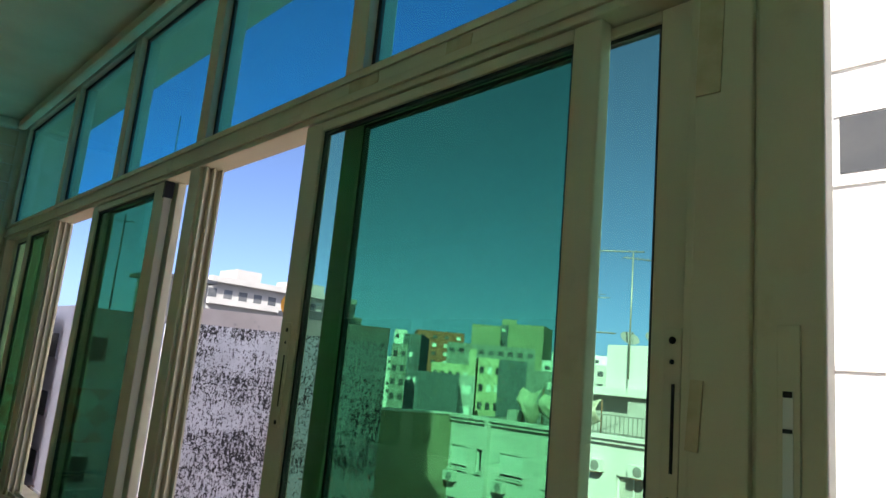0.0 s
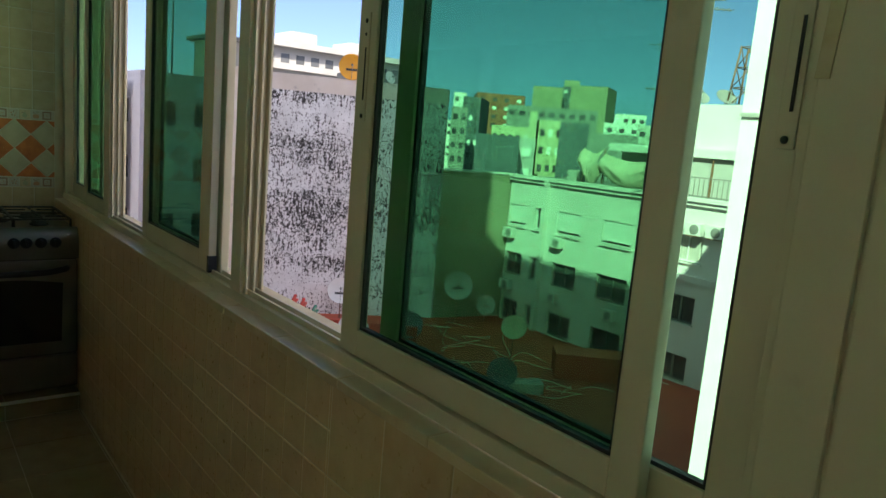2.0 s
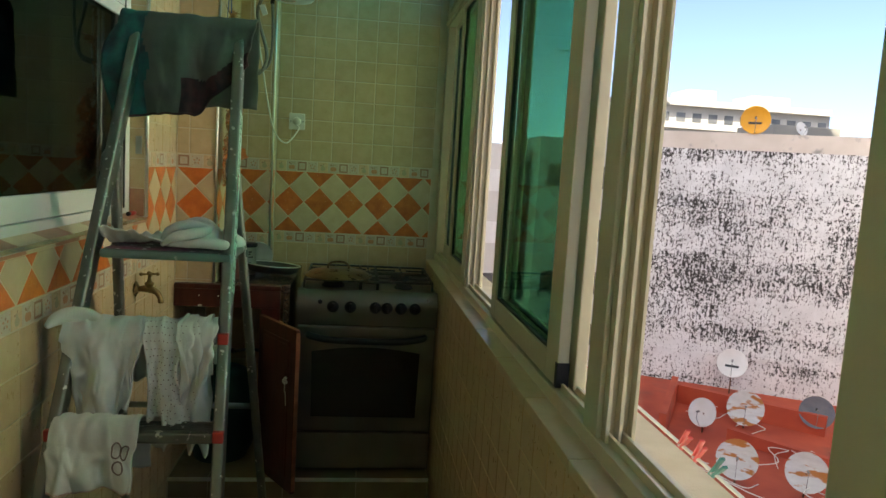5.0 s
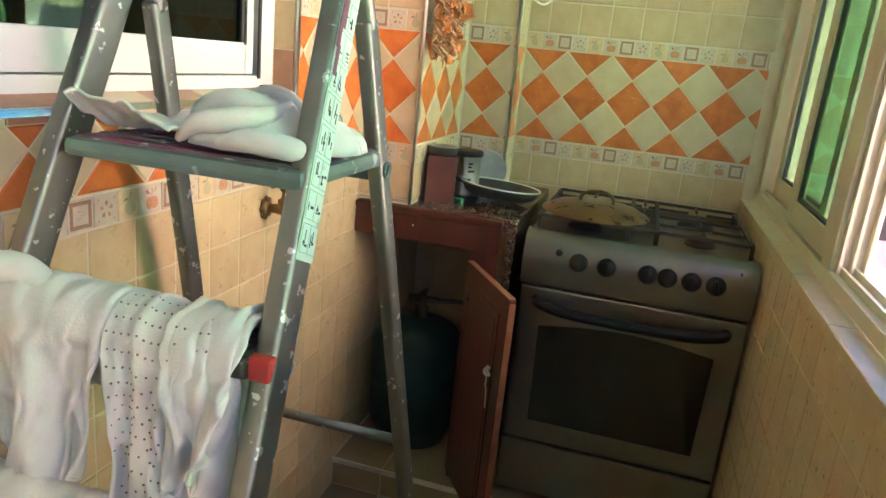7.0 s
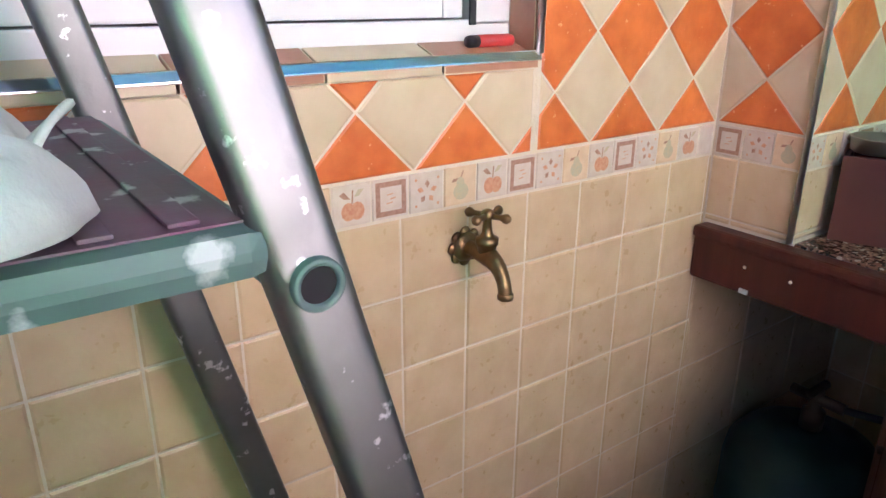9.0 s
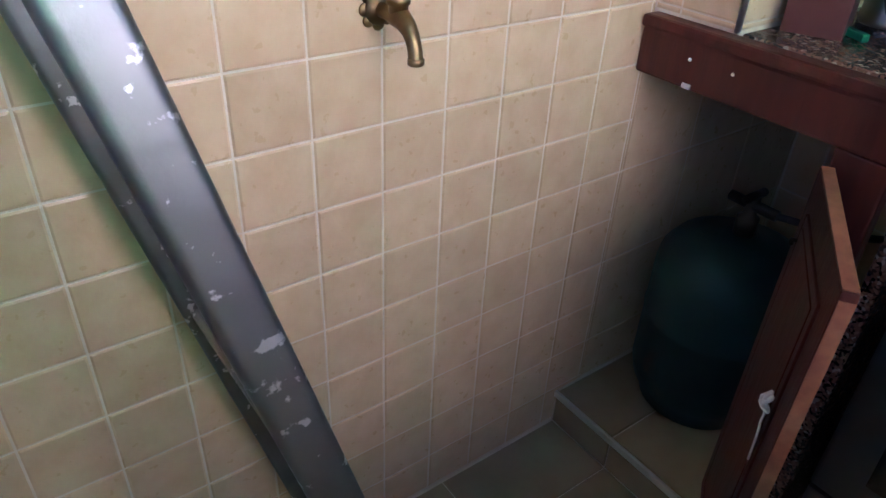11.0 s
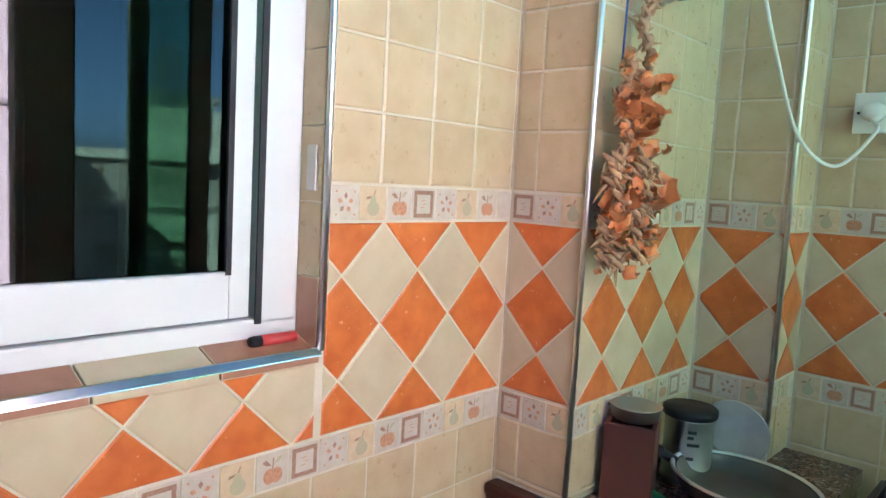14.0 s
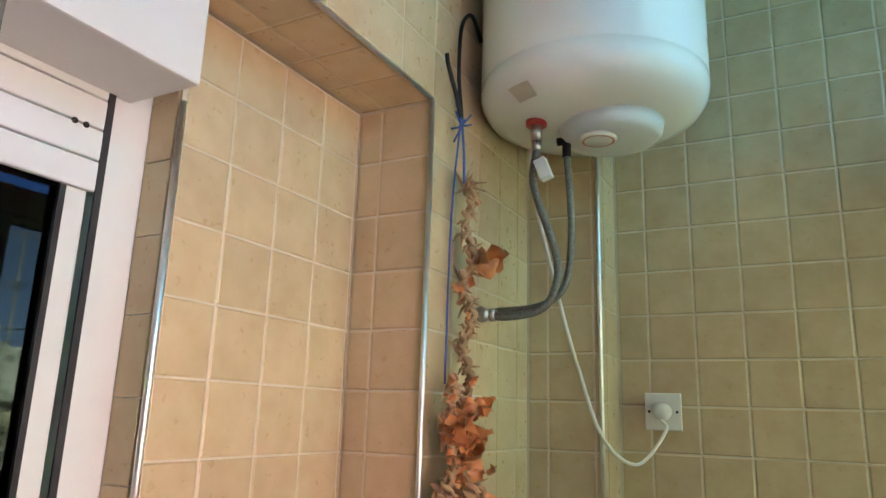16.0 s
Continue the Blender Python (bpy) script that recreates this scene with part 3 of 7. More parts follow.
for y, z in ((3.33, 1.90), (3.345, 1.90)):
    lathe(bm, [(0, 0), (0.004, 0), (0.004, 0.002), (0, 0.002)], 10, Matrix.Translation((WX + 0.0135, y, z)) @ Matrix.Rotation(math.pi / 2, 4, "Y"))
part("screw", bm, M_BLACK, window_2)

# tiled sill of the inner window, falling towards the balcony
SILL_RISE = 0.018
M_SILL_RED = material("terracotta_sill_tile", (0.40, 0.19, 0.11), 0.34, second=(0.34, 0.15, 0.085), scale=30, bump=0.1)
bm = bmesh.new()
k = 0
y = Y_JAMB - 0.002
while y > WIN_Y0:
    y2 = max(y - 0.1457, WIN_Y0)
    box(bm, WX + 0.0135, X_TAP + 0.006, y2 + 0.0012, y - 0.0012, Z_SILL - 0.012, Z_SILL, 0.0015, mat=(k + 1) % 2)
    y, k = y2, k + 1
for v in bm.verts:
    v.co.z += SILL_RISE * (X_TAP - v.co.x) / (X_TAP - WX - 0.0135)
tagged(part("trim_sill", bm, M_CREAM, mats=(M_SILL_RED,)), "window sill of cream and terracotta tiles", "sill", kind="structure")
bm = bmesh.new()
for k in range(8):
    box(bm, WX + 0.013, X_TAP - 0.004, Y_JAMB - 0.0035, Y_JAMB + 0.002, Z_SILL + k * 0.1 + 0.001, Z_SILL + (k + 1) * 0.1 - 0.001, 0.001, mat=1 if k == 0 else 0)
tagged(part("trim_reveal", bm, M_TILE, mats=(M_SILL_RED,)), "tiled reveal beside the inner window", "reveal", kind="structure")

lighter = thing("lighter", "red plastic gas lighter lying on the window sill", "lighter", at=(-0.432, 3.388, Z_SILL + SILL_RISE * 0.58))
m = Matrix.Rotation(math.pi / 2, 4, "X") @ Matrix.Diagonal((1, 1, 1, 1))
bm = lathe(bmesh.new(), [(0, -0.032), (0.0065, -0.032), (0.0075, -0.03), (0.0075, 0.022), (0, 0.022)], 16, Matrix.Translation((0, 0, 0.0076)) @ m)
part("barrel", bm, M_RED_PLASTIC, lighter)
bm = lathe(bmesh.new(), [(0, 0.022), (0.0073, 0.022), (0.0073, 0.034), (0.006, 0.038), (0, 0.038)], 16, Matrix.Translation((0, 0, 0.0076)) @ m)
part("cap", bm, M_BLACK, lighter, "black and chrome lighter cap")


# ---- worktop, cabinet, bottle ----
worktop = thing("worktop", "speckled brown granite worktop on a tiled corner", "worktop", at=(0, 0, 0))
bm = B(-0.247, 0.056, 3.845, Y_END - 0.006, Z_COUNTER - 0.035, Z_COUNTER, 0.004)
part("slab", bm, M_GRANITE, worktop)
part("side_panel", B(0.030, 0.054, 3.85, Y_END - 0.02, 0.104, Z_COUNTER - 0.036, 0.003), M_GRANITE, worktop, "granite end panel beside the stove")

cabinet = thing("cabinet_front", "dark red-brown wooden cabinet front with an open door", "cabinet", at=(0, 0, 0))
bm = B(-0.398, 0.020, 3.812, 3.838, 0.80, 0.874, 0.006)
part("top_rail", bm, M_WOOD, cabinet)
bm = B(-0.396, 0.022, 3.803, 3.84, 0.874, 0.894, 0.006)
part("moulding", bm, M_WOOD, cabinet, "rounded wooden moulding")
part("stile", B(-0.056, 0.020, 3.814, 3.84, 0.104, 0.80, 0.004), M_WOOD, cabinet)
for x, z in ((-0.30, 0.846), (-0.225, 0.846)):
    part("screw", lathe(bmesh.new(), [(0, 0), (0.003, 0), (0.002, 0.002), (0, 0.002)], 8, Matrix.Translation((x, 3.812, z)) @ Matrix.Rotation(math.pi / 2, 4, "X")), M_WHITE_PLASTIC, cabinet)
part("catch", B(-0.302, -0.288, 3.808, 3.8125, 0.803, 0.81), M_WHITE_PLASTIC, cabinet, "white magnetic catch")
hinge = Vector((-0.050, 3.800, 0))
ang = math.atan2(3.545 - hinge.y, 0.117 - hinge.x)
dm = Matrix.Translation((hinge.x, hinge.y, 0.14)) @ Matrix.Rotation(ang, 4, "Z")
DW, DH = 0.305, 0.638
bm = B(0, DW, -0.009, 0.009, 0, DH, 0.003)
bm.transform(dm)
door = part("cabinet_door", bm, M_WOOD, cabinet, "open wooden cabinet door")
bm = B(0.045, DW - 0.045, -0.0125, -0.0095, 0.05, DH - 0.05, 0.003)
box(bm, 0.06, DW - 0.06, -0.0145, -0.0125, 0.065, DH - 0.065, 0.001)
bm.transform(dm)
part("panel", bm, M_WOOD, door)
bm = B(DW + 0.0002, DW + 0.0016, -0.008, 0.008, 0.01, DH - 0.01)
box(bm, 0.004, DW - 0.004, -0.008, 0.008, DH + 0.0002, DH + 0.0014)
bm.transform(dm)
part("worn_edge", bm, M_WOOD_EDGE, door, "worn bare edge")
bm = bmesh.new()
kn = dm @ Vector((DW - 0.05, -0.016, DH - 0.2))
ax = (dm.to_3x3() @ Vector((0, -1, 0))).normalized()
sd = (dm.to_3x3() @ Vector((1, 0, 0))).normalized()
for r, ph in ((0.012, 0), (0.010, 1.2), (0.011, 2.2)):
    ring = [kn + ax * (0.006 + 0.004 * math.sin(2 * a + ph)) + sd * r * math.cos(a) + Vector((0, 0, r * math.sin(a + ph * 0.3))) for a in (k * math.tau / 14 for k in range(15))]
    tube(bm, ring, 0.0028, 6)
tube(bm, curve_pts([kn + ax * 0.008, kn + sd * -0.012 + Vector((0, 0, -0.03)), kn + sd * -0.014 + Vector((0, 0, -0.045)), kn + sd * -0.006 + Vector((0, 0, -0.055)), kn + Vector((0, 0, -0.1))], 6), 0.0018, 6)
part("string_pull", bm, M_TOWEL, door, "knotted white string pull")
part("hook", tube(bmesh.new(), [dm @ Vector((0.05, -0.0095, DH - 0.09)), dm @ Vector((0.05, -0.02, DH - 0.09)), dm @ Vector((0.07, -0.022, DH - 0.085))], 0.003, 6), M_IRON, door, "small dark hook")

bottle = thing("gas_bottle", "dark green steel gas bottle standing on the tiled step", "gas bottle", at=(-0.235, 4.01, 0.103))
bm = lathe(bmesh.new(), [(0, 0.012), (0.10, 0.012), (0.105, 0.0), (0.112, 0.0), (0.115, 0.02), (0.134, 0.05), (0.141, 0.08), (0.141, 0.21), (0.1435, 0.216), (0.141, 0.222),
                         (0.141, 0.315), (0.136, 0.345), (0.115, 0.374), (0.08, 0.392), (0.035, 0.400), (0.03, 0.405), (0.0, 0.405)], 40)
part("body", bm, M_BOTTLE, bottle)
bm = lathe(bmesh.new(), [(0, 0.405), (0.02, 0.405), (0.02, 0.44), (0.012, 0.445), (0.012, 0.48), (0, 0.48)], 16)
tube(bm, [(-0.045, 0, 0.465), (0.05, 0, 0.465)], [0.010, 0.011], 10)
tube(bm, [(0, -0.03, 0.483), (0, 0.03, 0.483)], 0.008, 8)
part("valve", bm, material("tarnished_valve", (0.06, 0.045, 0.03), 0.5, 0.8), bottle, "tarnished dark valve")
bm = tube(bmesh.new(), curve_pts([(0.05, 0, 0.465), (0.10, 0.01, 0.47), (0.15, 0.08, 0.45), (0.20, 0.2, 0.43), (0.235, 0.3, 0.43)], 8), 0.007, 8)
part("gas_hose", bm, M_RUBBER, bottle, "black rubber gas hose")

# ---- stove ----
SX0, SX1, SY0, SY1, SZ0, SZ1 = 0.092, 0.662, 3.818, 4.36, 0.103, 0.885
stove = thing("stove", "brushed steel gas stove with oven and cast iron grates", "stove", at=(0, 0, 0))
part("body", B(SX0, SX1, SY0 + 0.012, SY1, SZ0 + 0.02, SZ1 - 0.02, 0.004), M_STOVE_DARK, stove, "dark enamelled stove body")
for x in (SX0 + 0.05, SX1 - 0.05):
    for y in (SY0 + 0.06, SY1 - 0.06):
        part("foot", lathe(bmesh.new(), [(0, 0), (0.016, 0), (0.014, 0.021), (0, 0.021)], 12, Matrix.Translation((x, y, SZ0))), M_BLACK, stove)
bm = bmesh.new()
n = 9
prof = [(p.x, p.y) for p in curve_pts([(SY0 - 0.012, 0.745, 0), (SY0 - 0.016, 0.80, 0), (SY0 - 0.012, 0.84, 0), (SY0 - 0.002, 0.868, 0), (SY0 + 0.016, 0.884, 0), (SY0 + 0.035, 0.887, 0)], 5)] + [(SY0 + 0.035, 0.745)]
rows_ = [[bm.verts.new((x, y, z)) for y, z in prof] for x in (SX0 - 0.004, SX1 + 0.004)]
for i in range(len(prof)):
    j = (i + 1) % len(prof)
    bm.faces.new((rows_[0][i], rows_[0][j], rows_[1][j], rows_[1][i]))
bm.faces.new(rows_[0])
bm.faces.new(rows_[1][::-1])
part("control_panel", bm, M_STOVE, stove, "rounded brushed steel control panel", smooth=False)
for x in (0.233, 0.304, 0.406, 0.454, 0.512, 0.570):
    m = Matrix.Translation((x, SY0 - 0.014, 0.822)) @ Matrix.Rotation(math.pi / 2, 4, "X")
    bm = lathe(bmesh.new(), [(0, 0.0), (0.024, 0.0), (0.024, 0.006), (0.019, 0.009), (0.0175, 0.022), (0.0, 0.023)], 24, m)
    s = bmesh.new()
    box(s, -0.004, 0.004, -0.018, 0.018, 0.0, 0.028, 0.002)
    s.transform(m @ Matrix.Rotation(0.2 if x > 0.4 else -0.1, 4, "Z"))
    tmp = bpy.data.meshes.new("tmp")
    s.to_mesh(tmp)
    s.free()
    bm.from_mesh(tmp)
    bpy.data.meshes.remove(tmp)
    part("knob", bm, M_BLACK, stove, "black control knob")
part("ignition_button", lathe(bmesh.new(), [(0, 0), (0.009, 0), (0.009, 0.008), (0, 0.009)], 16, Matrix.Translation((0.181, SY0 - 0.014, 0.841)) @ Matrix.Rotation(math.pi / 2, 4, "X")), M_BLACK, stove)
bm = B(SX0, SX1, SY0 - 0.014, SY0 + 0.012, 0.292, 0.738, 0.006)
oven = part("oven_door", bm, M_STOVE, stove, "brushed steel oven door")
arch = [(SX0 + 0.062 + (SX1 - SX0 - 0.124) * k / 16, 0.632 + 0.022 * math.sin(math.pi * k / 16)) for k in range(17)]
bm = prism(bmesh.new(), [(SX0 + 0.068, 0.355), (SX1 - 0.068, 0.355)] + arch[::-1], 0.0142, 0.0175, Matrix.Translation((0, SY0, 0)) @ Matrix.Rotation(math.pi / 2, 4, "X"))
part("oven_window", bm, M_OVEN_GLASS, oven, "dark arched oven glass")
bm = tube(bmesh.new(), curve_pts([(SX0 + 0.045, SY0 - 0.014, 0.702), (SX0 + 0.065, SY0 - 0.04, 0.700), (SX0 + 0.16, SY0 - 0.046, 0.688), (SX1 - 0.16, SY0 - 0.046, 0.688), (SX1 - 0.065, SY0 - 0.04, 0.700), (SX1 - 0.045, SY0 - 0.014, 0.702)], 6), 0.0145, 12)
part("oven_handle", bm, M_BLACK, oven, "thick black oven handle")
part("drawer", B(SX0, SX1, SY0 - 0.012, SY0 + 0.012, 0.125, 0.284, 0.006), M_STOVE, stove, "steel drawer front under the oven")
bm = B(SX0 - 0.002, SX1 + 0.002, SY0 + 0.036, SY1, 0.866, 0.878, 0.004)
box(bm, SX0, SX1, SY1 - 0.03, SY1, 0.878, 0.893, 0.004)
hob = part("hob", bm, M_ENAMEL, stove, "greasy enamelled hob")
BURNERS = [(0.225, 3.98, 0.04), (0.225, 4.22, 0.032), (0.53, 3.98, 0.032), (0.53, 4.22, 0.045), (0.378, 4.10, 0.036)]
for x, y, r in BURNERS:
    bm = lathe(bmesh.new(), [(0, 0.878), (r + 0.008, 0.878), (r + 0.006, 0.886), (r, 0.888), (r, 0.896), (r - 0.006, 0.899), (0, 0.899)], 20, Matrix.Translation((x, y, 0)))
    part("burner", bm, M_IRON, stove, "black burner cap")
for cx, w in ((0.225, 0.115), (0.378, 0.034), (0.53, 0.115)):
    bm = bmesh.new()
    x0, x1 = cx - w, cx + w
    zt = 0.918
    for a, b in (((x0, 3.875, zt), (x0, 4.325, zt)), ((x1, 3.875, zt), (x1, 4.325, zt)), ((x0, 3.875, zt), (x1, 3.875, zt)), ((x0, 4.325, zt), (x1, 4.325, zt)), ((x0, 4.10, zt), (x1, 4.10, zt))):
        rail_along(bm, a, b, 0.009, 0.009, (0, 0, 1), 0.002)
    for y in (3.98, 4.22):
        for a, b in (((x0, y, zt), (cx - 0.025 if w > 0.1 else cx - 0.01, y, zt)), ((x1, y, zt), (cx + 0.025 if w > 0.1 else cx + 0.01, y, zt)), ((cx, y - 0.1, zt), (cx, y - 0.03, zt)), ((cx, y + 0.1, zt), (cx, y + 0.03, zt))):
            rail_along(bm, a, b, 0.008, 0.008, (0, 0, 1), 0.002)
    for x in (x0, x1):
        for y in (3.875, 4.325):
            rail_along(bm, (x, y, 0.879), (x, y, zt), 0.009, 0.009, (1, 0, 0))
    part("grate", bm, M_IRON, stove, "cast iron pan grate")

lid = thing("pan_lid", "browned metal tajine lid with a loop handle on the stove", "lid", at=(0.245, 3.985, 0.923))
bm = lathe(bmesh.new(), [(0.0, 0.030), (0.05, 0.029), (0.115, 0.020), (0.135, 0.008), (0.146, 0.004), (0.148, 0.001), (0.144, 0.0), (0.132, 0.004), (0.112, 0.016), (0.05, 0.025), (0.0, 0.026)], 48)
part("disc", bm, M_LID, lid)
bm = tube(bmesh.new(), curve_pts([(-0.045, 0.0, 0.027), (-0.042, 0, 0.045), (-0.02, 0, 0.058), (0.02, 0, 0.058), (0.042, 0, 0.045), (0.045, 0, 0.027)], 6), 0.005, 10)
part("loop_handle", bm, M_LID, lid)

# ---- on the worktop ----
wbox = thing("wooden_box", "red-brown wooden box standing on the granite worktop", "box", at=(-0.205, 3.965, Z_COUNTER))
wbox.rotation_euler[2] = radians(20)
for q in ((-0.042, 0.042, -0.045, -0.037), (-0.042, 0.042, 0.037, 0.045), (-0.042, -0.034, -0.0365, 0.0365), (0.034, 0.042, -0.0365, 0.0365)):
    part("side_board", B(*q, 0, 0.132, 0.0015), M_BOX_WOOD, wbox)
part("bottom_board", B(-0.0335, 0.0335, -0.0365, 0.0365, 0.0, 0.008), M_BOX_WOOD, wbox)
cup = thing("steel_cup", "shiny steel cup resting on the wooden box", "cup", at=(-0.205, 3.97, Z_COUNTER + 0.133))
bm = lathe(bmesh.new(), [(0, 0), (0.036, 0), (0.041, 0.004), (0.043, 0.022), (0.045, 0.024), (0.042, 0.024), (0.039, 0.006), (0, 0.003)], 32)
part("bowl", bm, M_STEEL, cup)
tin = thing("tin_canister", "silver tin canister with a dark lid on the worktop", "canister", at=(-0.165, 4.105, Z_COUNTER))
bm = lathe(bmesh.new(), [(0, 0), (0.043, 0), (0.045, 0.003), (0.045, 0.012), (0.0435, 0.014), (0.0435, 0.118), (0.045, 0.12), (0, 0.12)], 40)
part("body", bm, M_STEEL, tin)
bm = lathe(bmesh.new(), [(0, 0.121), (0.047, 0.121), (0.049, 0.124), (0.049, 0.134), (0.046, 0.137), (0.0, 0.135)], 40)
part("lid", bm, M_BLACK, tin, "dark brown lid")
bm = bmesh.new()
for k, (z, w) in enumerate(((0.098, 0.35), (0.088, 0.25), (0.075, 0.5), (0.05, 0.3), (0.035, 0.2))):
    a0 = -1.2
    for i in range(6):
        a = a0 + w * i / 6
        a2 = a0 + w * (i + 1) / 6
        vs = [bm.verts.new((0.0439 * math.cos(q), 0.0439 * math.sin(q), zz)) for q, zz in ((a, z), (a2, z), (a2, z + 0.006), (a, z + 0.006))]
        bm.faces.new(vs)
part("print", bm, M_INK, tin, "black printed lines")
gl = thing("glass_lid", "round glass pot lid leaning against the tiles", "lid", at=(-0.130, 4.250, Z_COUNTER))
m = Matrix.Translation((0, 0, 0.066)) @ Matrix.Rotation(radians(-78), 4, "X")
bm = lathe(bmesh.new(), [(0.0, 0.014), (0.04, 0.012), (0.062, 0.002), (0.065, 0.0), (0.062, 0.0), (0.04, 0.008), (0.0, 0.010)], 40, Matrix.Translation((0, 0, 0)) @ m)
M_LID_GLASS = material("frosted_glass_lid", (0.62, 0.63, 0.58), 0.2, second=(0.52, 0.53, 0.48), scale=20)
part("disc", bm, M_LID_GLASS, gl)
bm = lathe(bmesh.new(), [(0.018, 0.011), (0.02, 0.014), (0.016, 0.016), (0.0, 0.016)], 24, m)
part("knob", bm, M_HEATER_CAP, gl)
pan = thing("frying_pan", "shallow black frying pan with bright rim and black handle", "pan", at=(-0.045, 4.055, Z_COUNTER + 0.002))
pan.rotation_euler = (radians(-2), radians(4), radians(14))
bm = lathe(bmesh.new(), [(0, 0), (0.085, 0.0), (0.10, 0.008), (0.113, 0.030), (0.117, 0.032), (0.117, 0.029), (0.105, 0.006), (0.088, -0.003), (0, -0.003)][::1], 48, Matrix.Translation((0, 0, 0.02)))
part("pan_bowl", bm, M_IRON, pan)
part("rim", lathe(bmesh.new(), [(0.1135, 0.050), (0.1165, 0.054), (0.1205, 0.0535), (0.1215, 0.050), (0.1175, 0.0495)], 48), M_CHROME, pan, "bright steel rim")
bm = lathe(bmesh.new(), [(0, 0.0215), (0.084, 0.0215), (0.098, 0.030), (0.110, 0.049)], 48)
part("lining", bm, material("dark_pan_lining", (0.07, 0.06, 0.05), 0.3, second=(0.04, 0.035, 0.03), scale=14), pan, "dark stained lining")
bm = tube(bmesh.new(), curve_pts([(-0.112, -0.0, 0.047), (-0.14, -0.004, 0.056), (-0.17, -0.008, 0.062), (-0.205, -0.012, 0.066)], 6), [0.008] * 6 + [0.0115] * 13, 10)
part("handle", bm, M_BLACK, pan, "black plastic handle")
tag = thing("green_clip", "small green plastic clip under the pan handle", "clip", at=(-0.15, 3.975, Z_COUNTER))
bm = B(-0.022, 0.022, -0.006, 0.006, 0, 0.012, 0.003)
bm.transform(Matrix.Rotation(radians(-25), 4, "Z"))
part("clip", bm, material("green_plastic", (0.01, 0.32, 0.13), 0.4), tag)

# ---- tap ----
tap = thing("wall_tap", "aged brass wall tap with a cross handle", "tap", at=(-0.398, 3.325, 0.955))
bm = lathe(bmesh.new(), [(0, 0.0), (0.021, 0.0), (0.018, 0.007), (0.011, 0.011), (0.0, 0.012)], 24, Matrix.Rotation(math.pi / 2, 4, "Y"))
rosette = part("rosette", bm, M_BRASS, tap)
for k in range(8):
    a = k * math.tau / 8
    bm = lathe(bmesh.new(), [(0, 0.001), (0.0085, 0.001), (0.007, 0.0035), (0, 0.0045)], 10, Matrix.Rotation(math.pi / 2, 4, "Y") @ Matrix.Translation((0.018 * math.cos(a), 0.018 * math.sin(a), 0)))
    part("petal", bm, M_BRASS, rosette)
bm = tube(bmesh.new(), curve_pts([(0.006, 0, 0), (0.03, 0, 0.002), (0.048, 0, 0.0), (0.066, 0, -0.008), (0.077, 0, -0.024), (0.081, 0, -0.042)], 6), [0.0095, 0.0095, 0.0095, 0.010, 0.0105, 0.011, 0.0115, 0.012, 0.012, 0.0125, 0.0125, 0.0125, 0.0125, 0.012, 0.0115, 0.011, 0.0108, 0.0104, 0.010, 0.0096, 0.0092, 0.009, 0.0088, 0.0086, 0.0085, 0.0085, 0.0085, 0.0085, 0.0085, 0.0085, 0.0085], 14)
lathe(bm, [(0.0085, -0.044), (0.0098, -0.043), (0.0098, -0.037), (0.0085, -0.036)], 16, Matrix.Translation((0.081, 0, 0)))
part("spout", bm, M_BRASS, tap)
bm = lathe(bmesh.new(), [(0.0, 0.0), (0.0115, 0.004), (0.0115, 0.014), (0.014, 0.015), (0.014, 0.023), (0.009, 0.025), (0.0065, 0.03), (0.005, 0.046), (0.0075, 0.048), (0.0085, 0.052), (0.007, 0.057), (0.0, 0.060)], 20, Matrix.Translation((0.044, 0, 0)))
part("stem", bm, M_BRASS, tap)
bm = bmesh.new()
for k in range(4):
    a = k * math.pi / 2 + 0.35
    d = Vector((math.cos(a), math.sin(a), 0))
    c = Vector((0.044, 0, 0.051))
    tube(bm, [c, c + d * 0.018, c + d * 0.023, c + d * 0.027, c + d * 0.031], [0.0042, 0.0034, 0.0058, 0.0062, 0.0028], 10)
part("cross_handle", bm, M_BRASS, tap)

# ---- water heater ----
HX, HY, HR, HZ = -0.034, 4.075, 0.212, 2.135
heater = thing("water_heater", "white enamelled electric water heater hung on the tiled wall", "water heater", at=(HX, HY, HZ))
bm = lathe(bmesh.new(), [(0, -0.032), (0.10, -0.031), (0.16, -0.022), (0.195, -0.006), (0.208, 0.012), (0.2125, 0.03), (0.2125, 0.048), (0.2112, 0.05), (0.2125, 0.052), (HR, 0.58), (0, 0.59)], 64)
part("tank", bm, M_HEATER, heater)
bm = lathe(bmesh.new(), [(0.0, -0.063), (0.05, -0.062), (0.083, -0.057), (0.093, -0.046), (0.096, -0.026), (0, -0.02)], 40, Matrix.Translation((0.035, 0.0, 0)))
part("bottom_cover", bm, M_HEATER_CAP, heater, "pale plastic cover under the tank")
bm = lathe(bmesh.new(), [(0.0, -0.068), (0.031, -0.068), (0.033, -0.066), (0.033, -0.060), (0, -0.06)], 32, Matrix.Translation((0.02, -0.035, 0)))
part("thermostat_dial", bm, M_HEATER, heater)
bm = bmesh.new()
for k in range(24):
    a, b = k * math.tau / 24, (k + 1) * math.tau / 24
    bm.faces.new([bm.verts.new((0.02 + r * math.cos(q), -0.035 + r * math.sin(q), -0.0684)) for r, q in ((0.026, a), (0.026, b), (0.029, b), (0.029, a))])
part("dial_ring", bm, M_RED_PLASTIC, heater, "thin red ring")
bm = lathe(bmesh.new(), [(0.0, -0.036), (0.019, -0.036), (0.02, -0.03), (0.02, -0.02), (0, -0.02)], 24, Matrix.Translation((-0.085, -0.075, 0)))
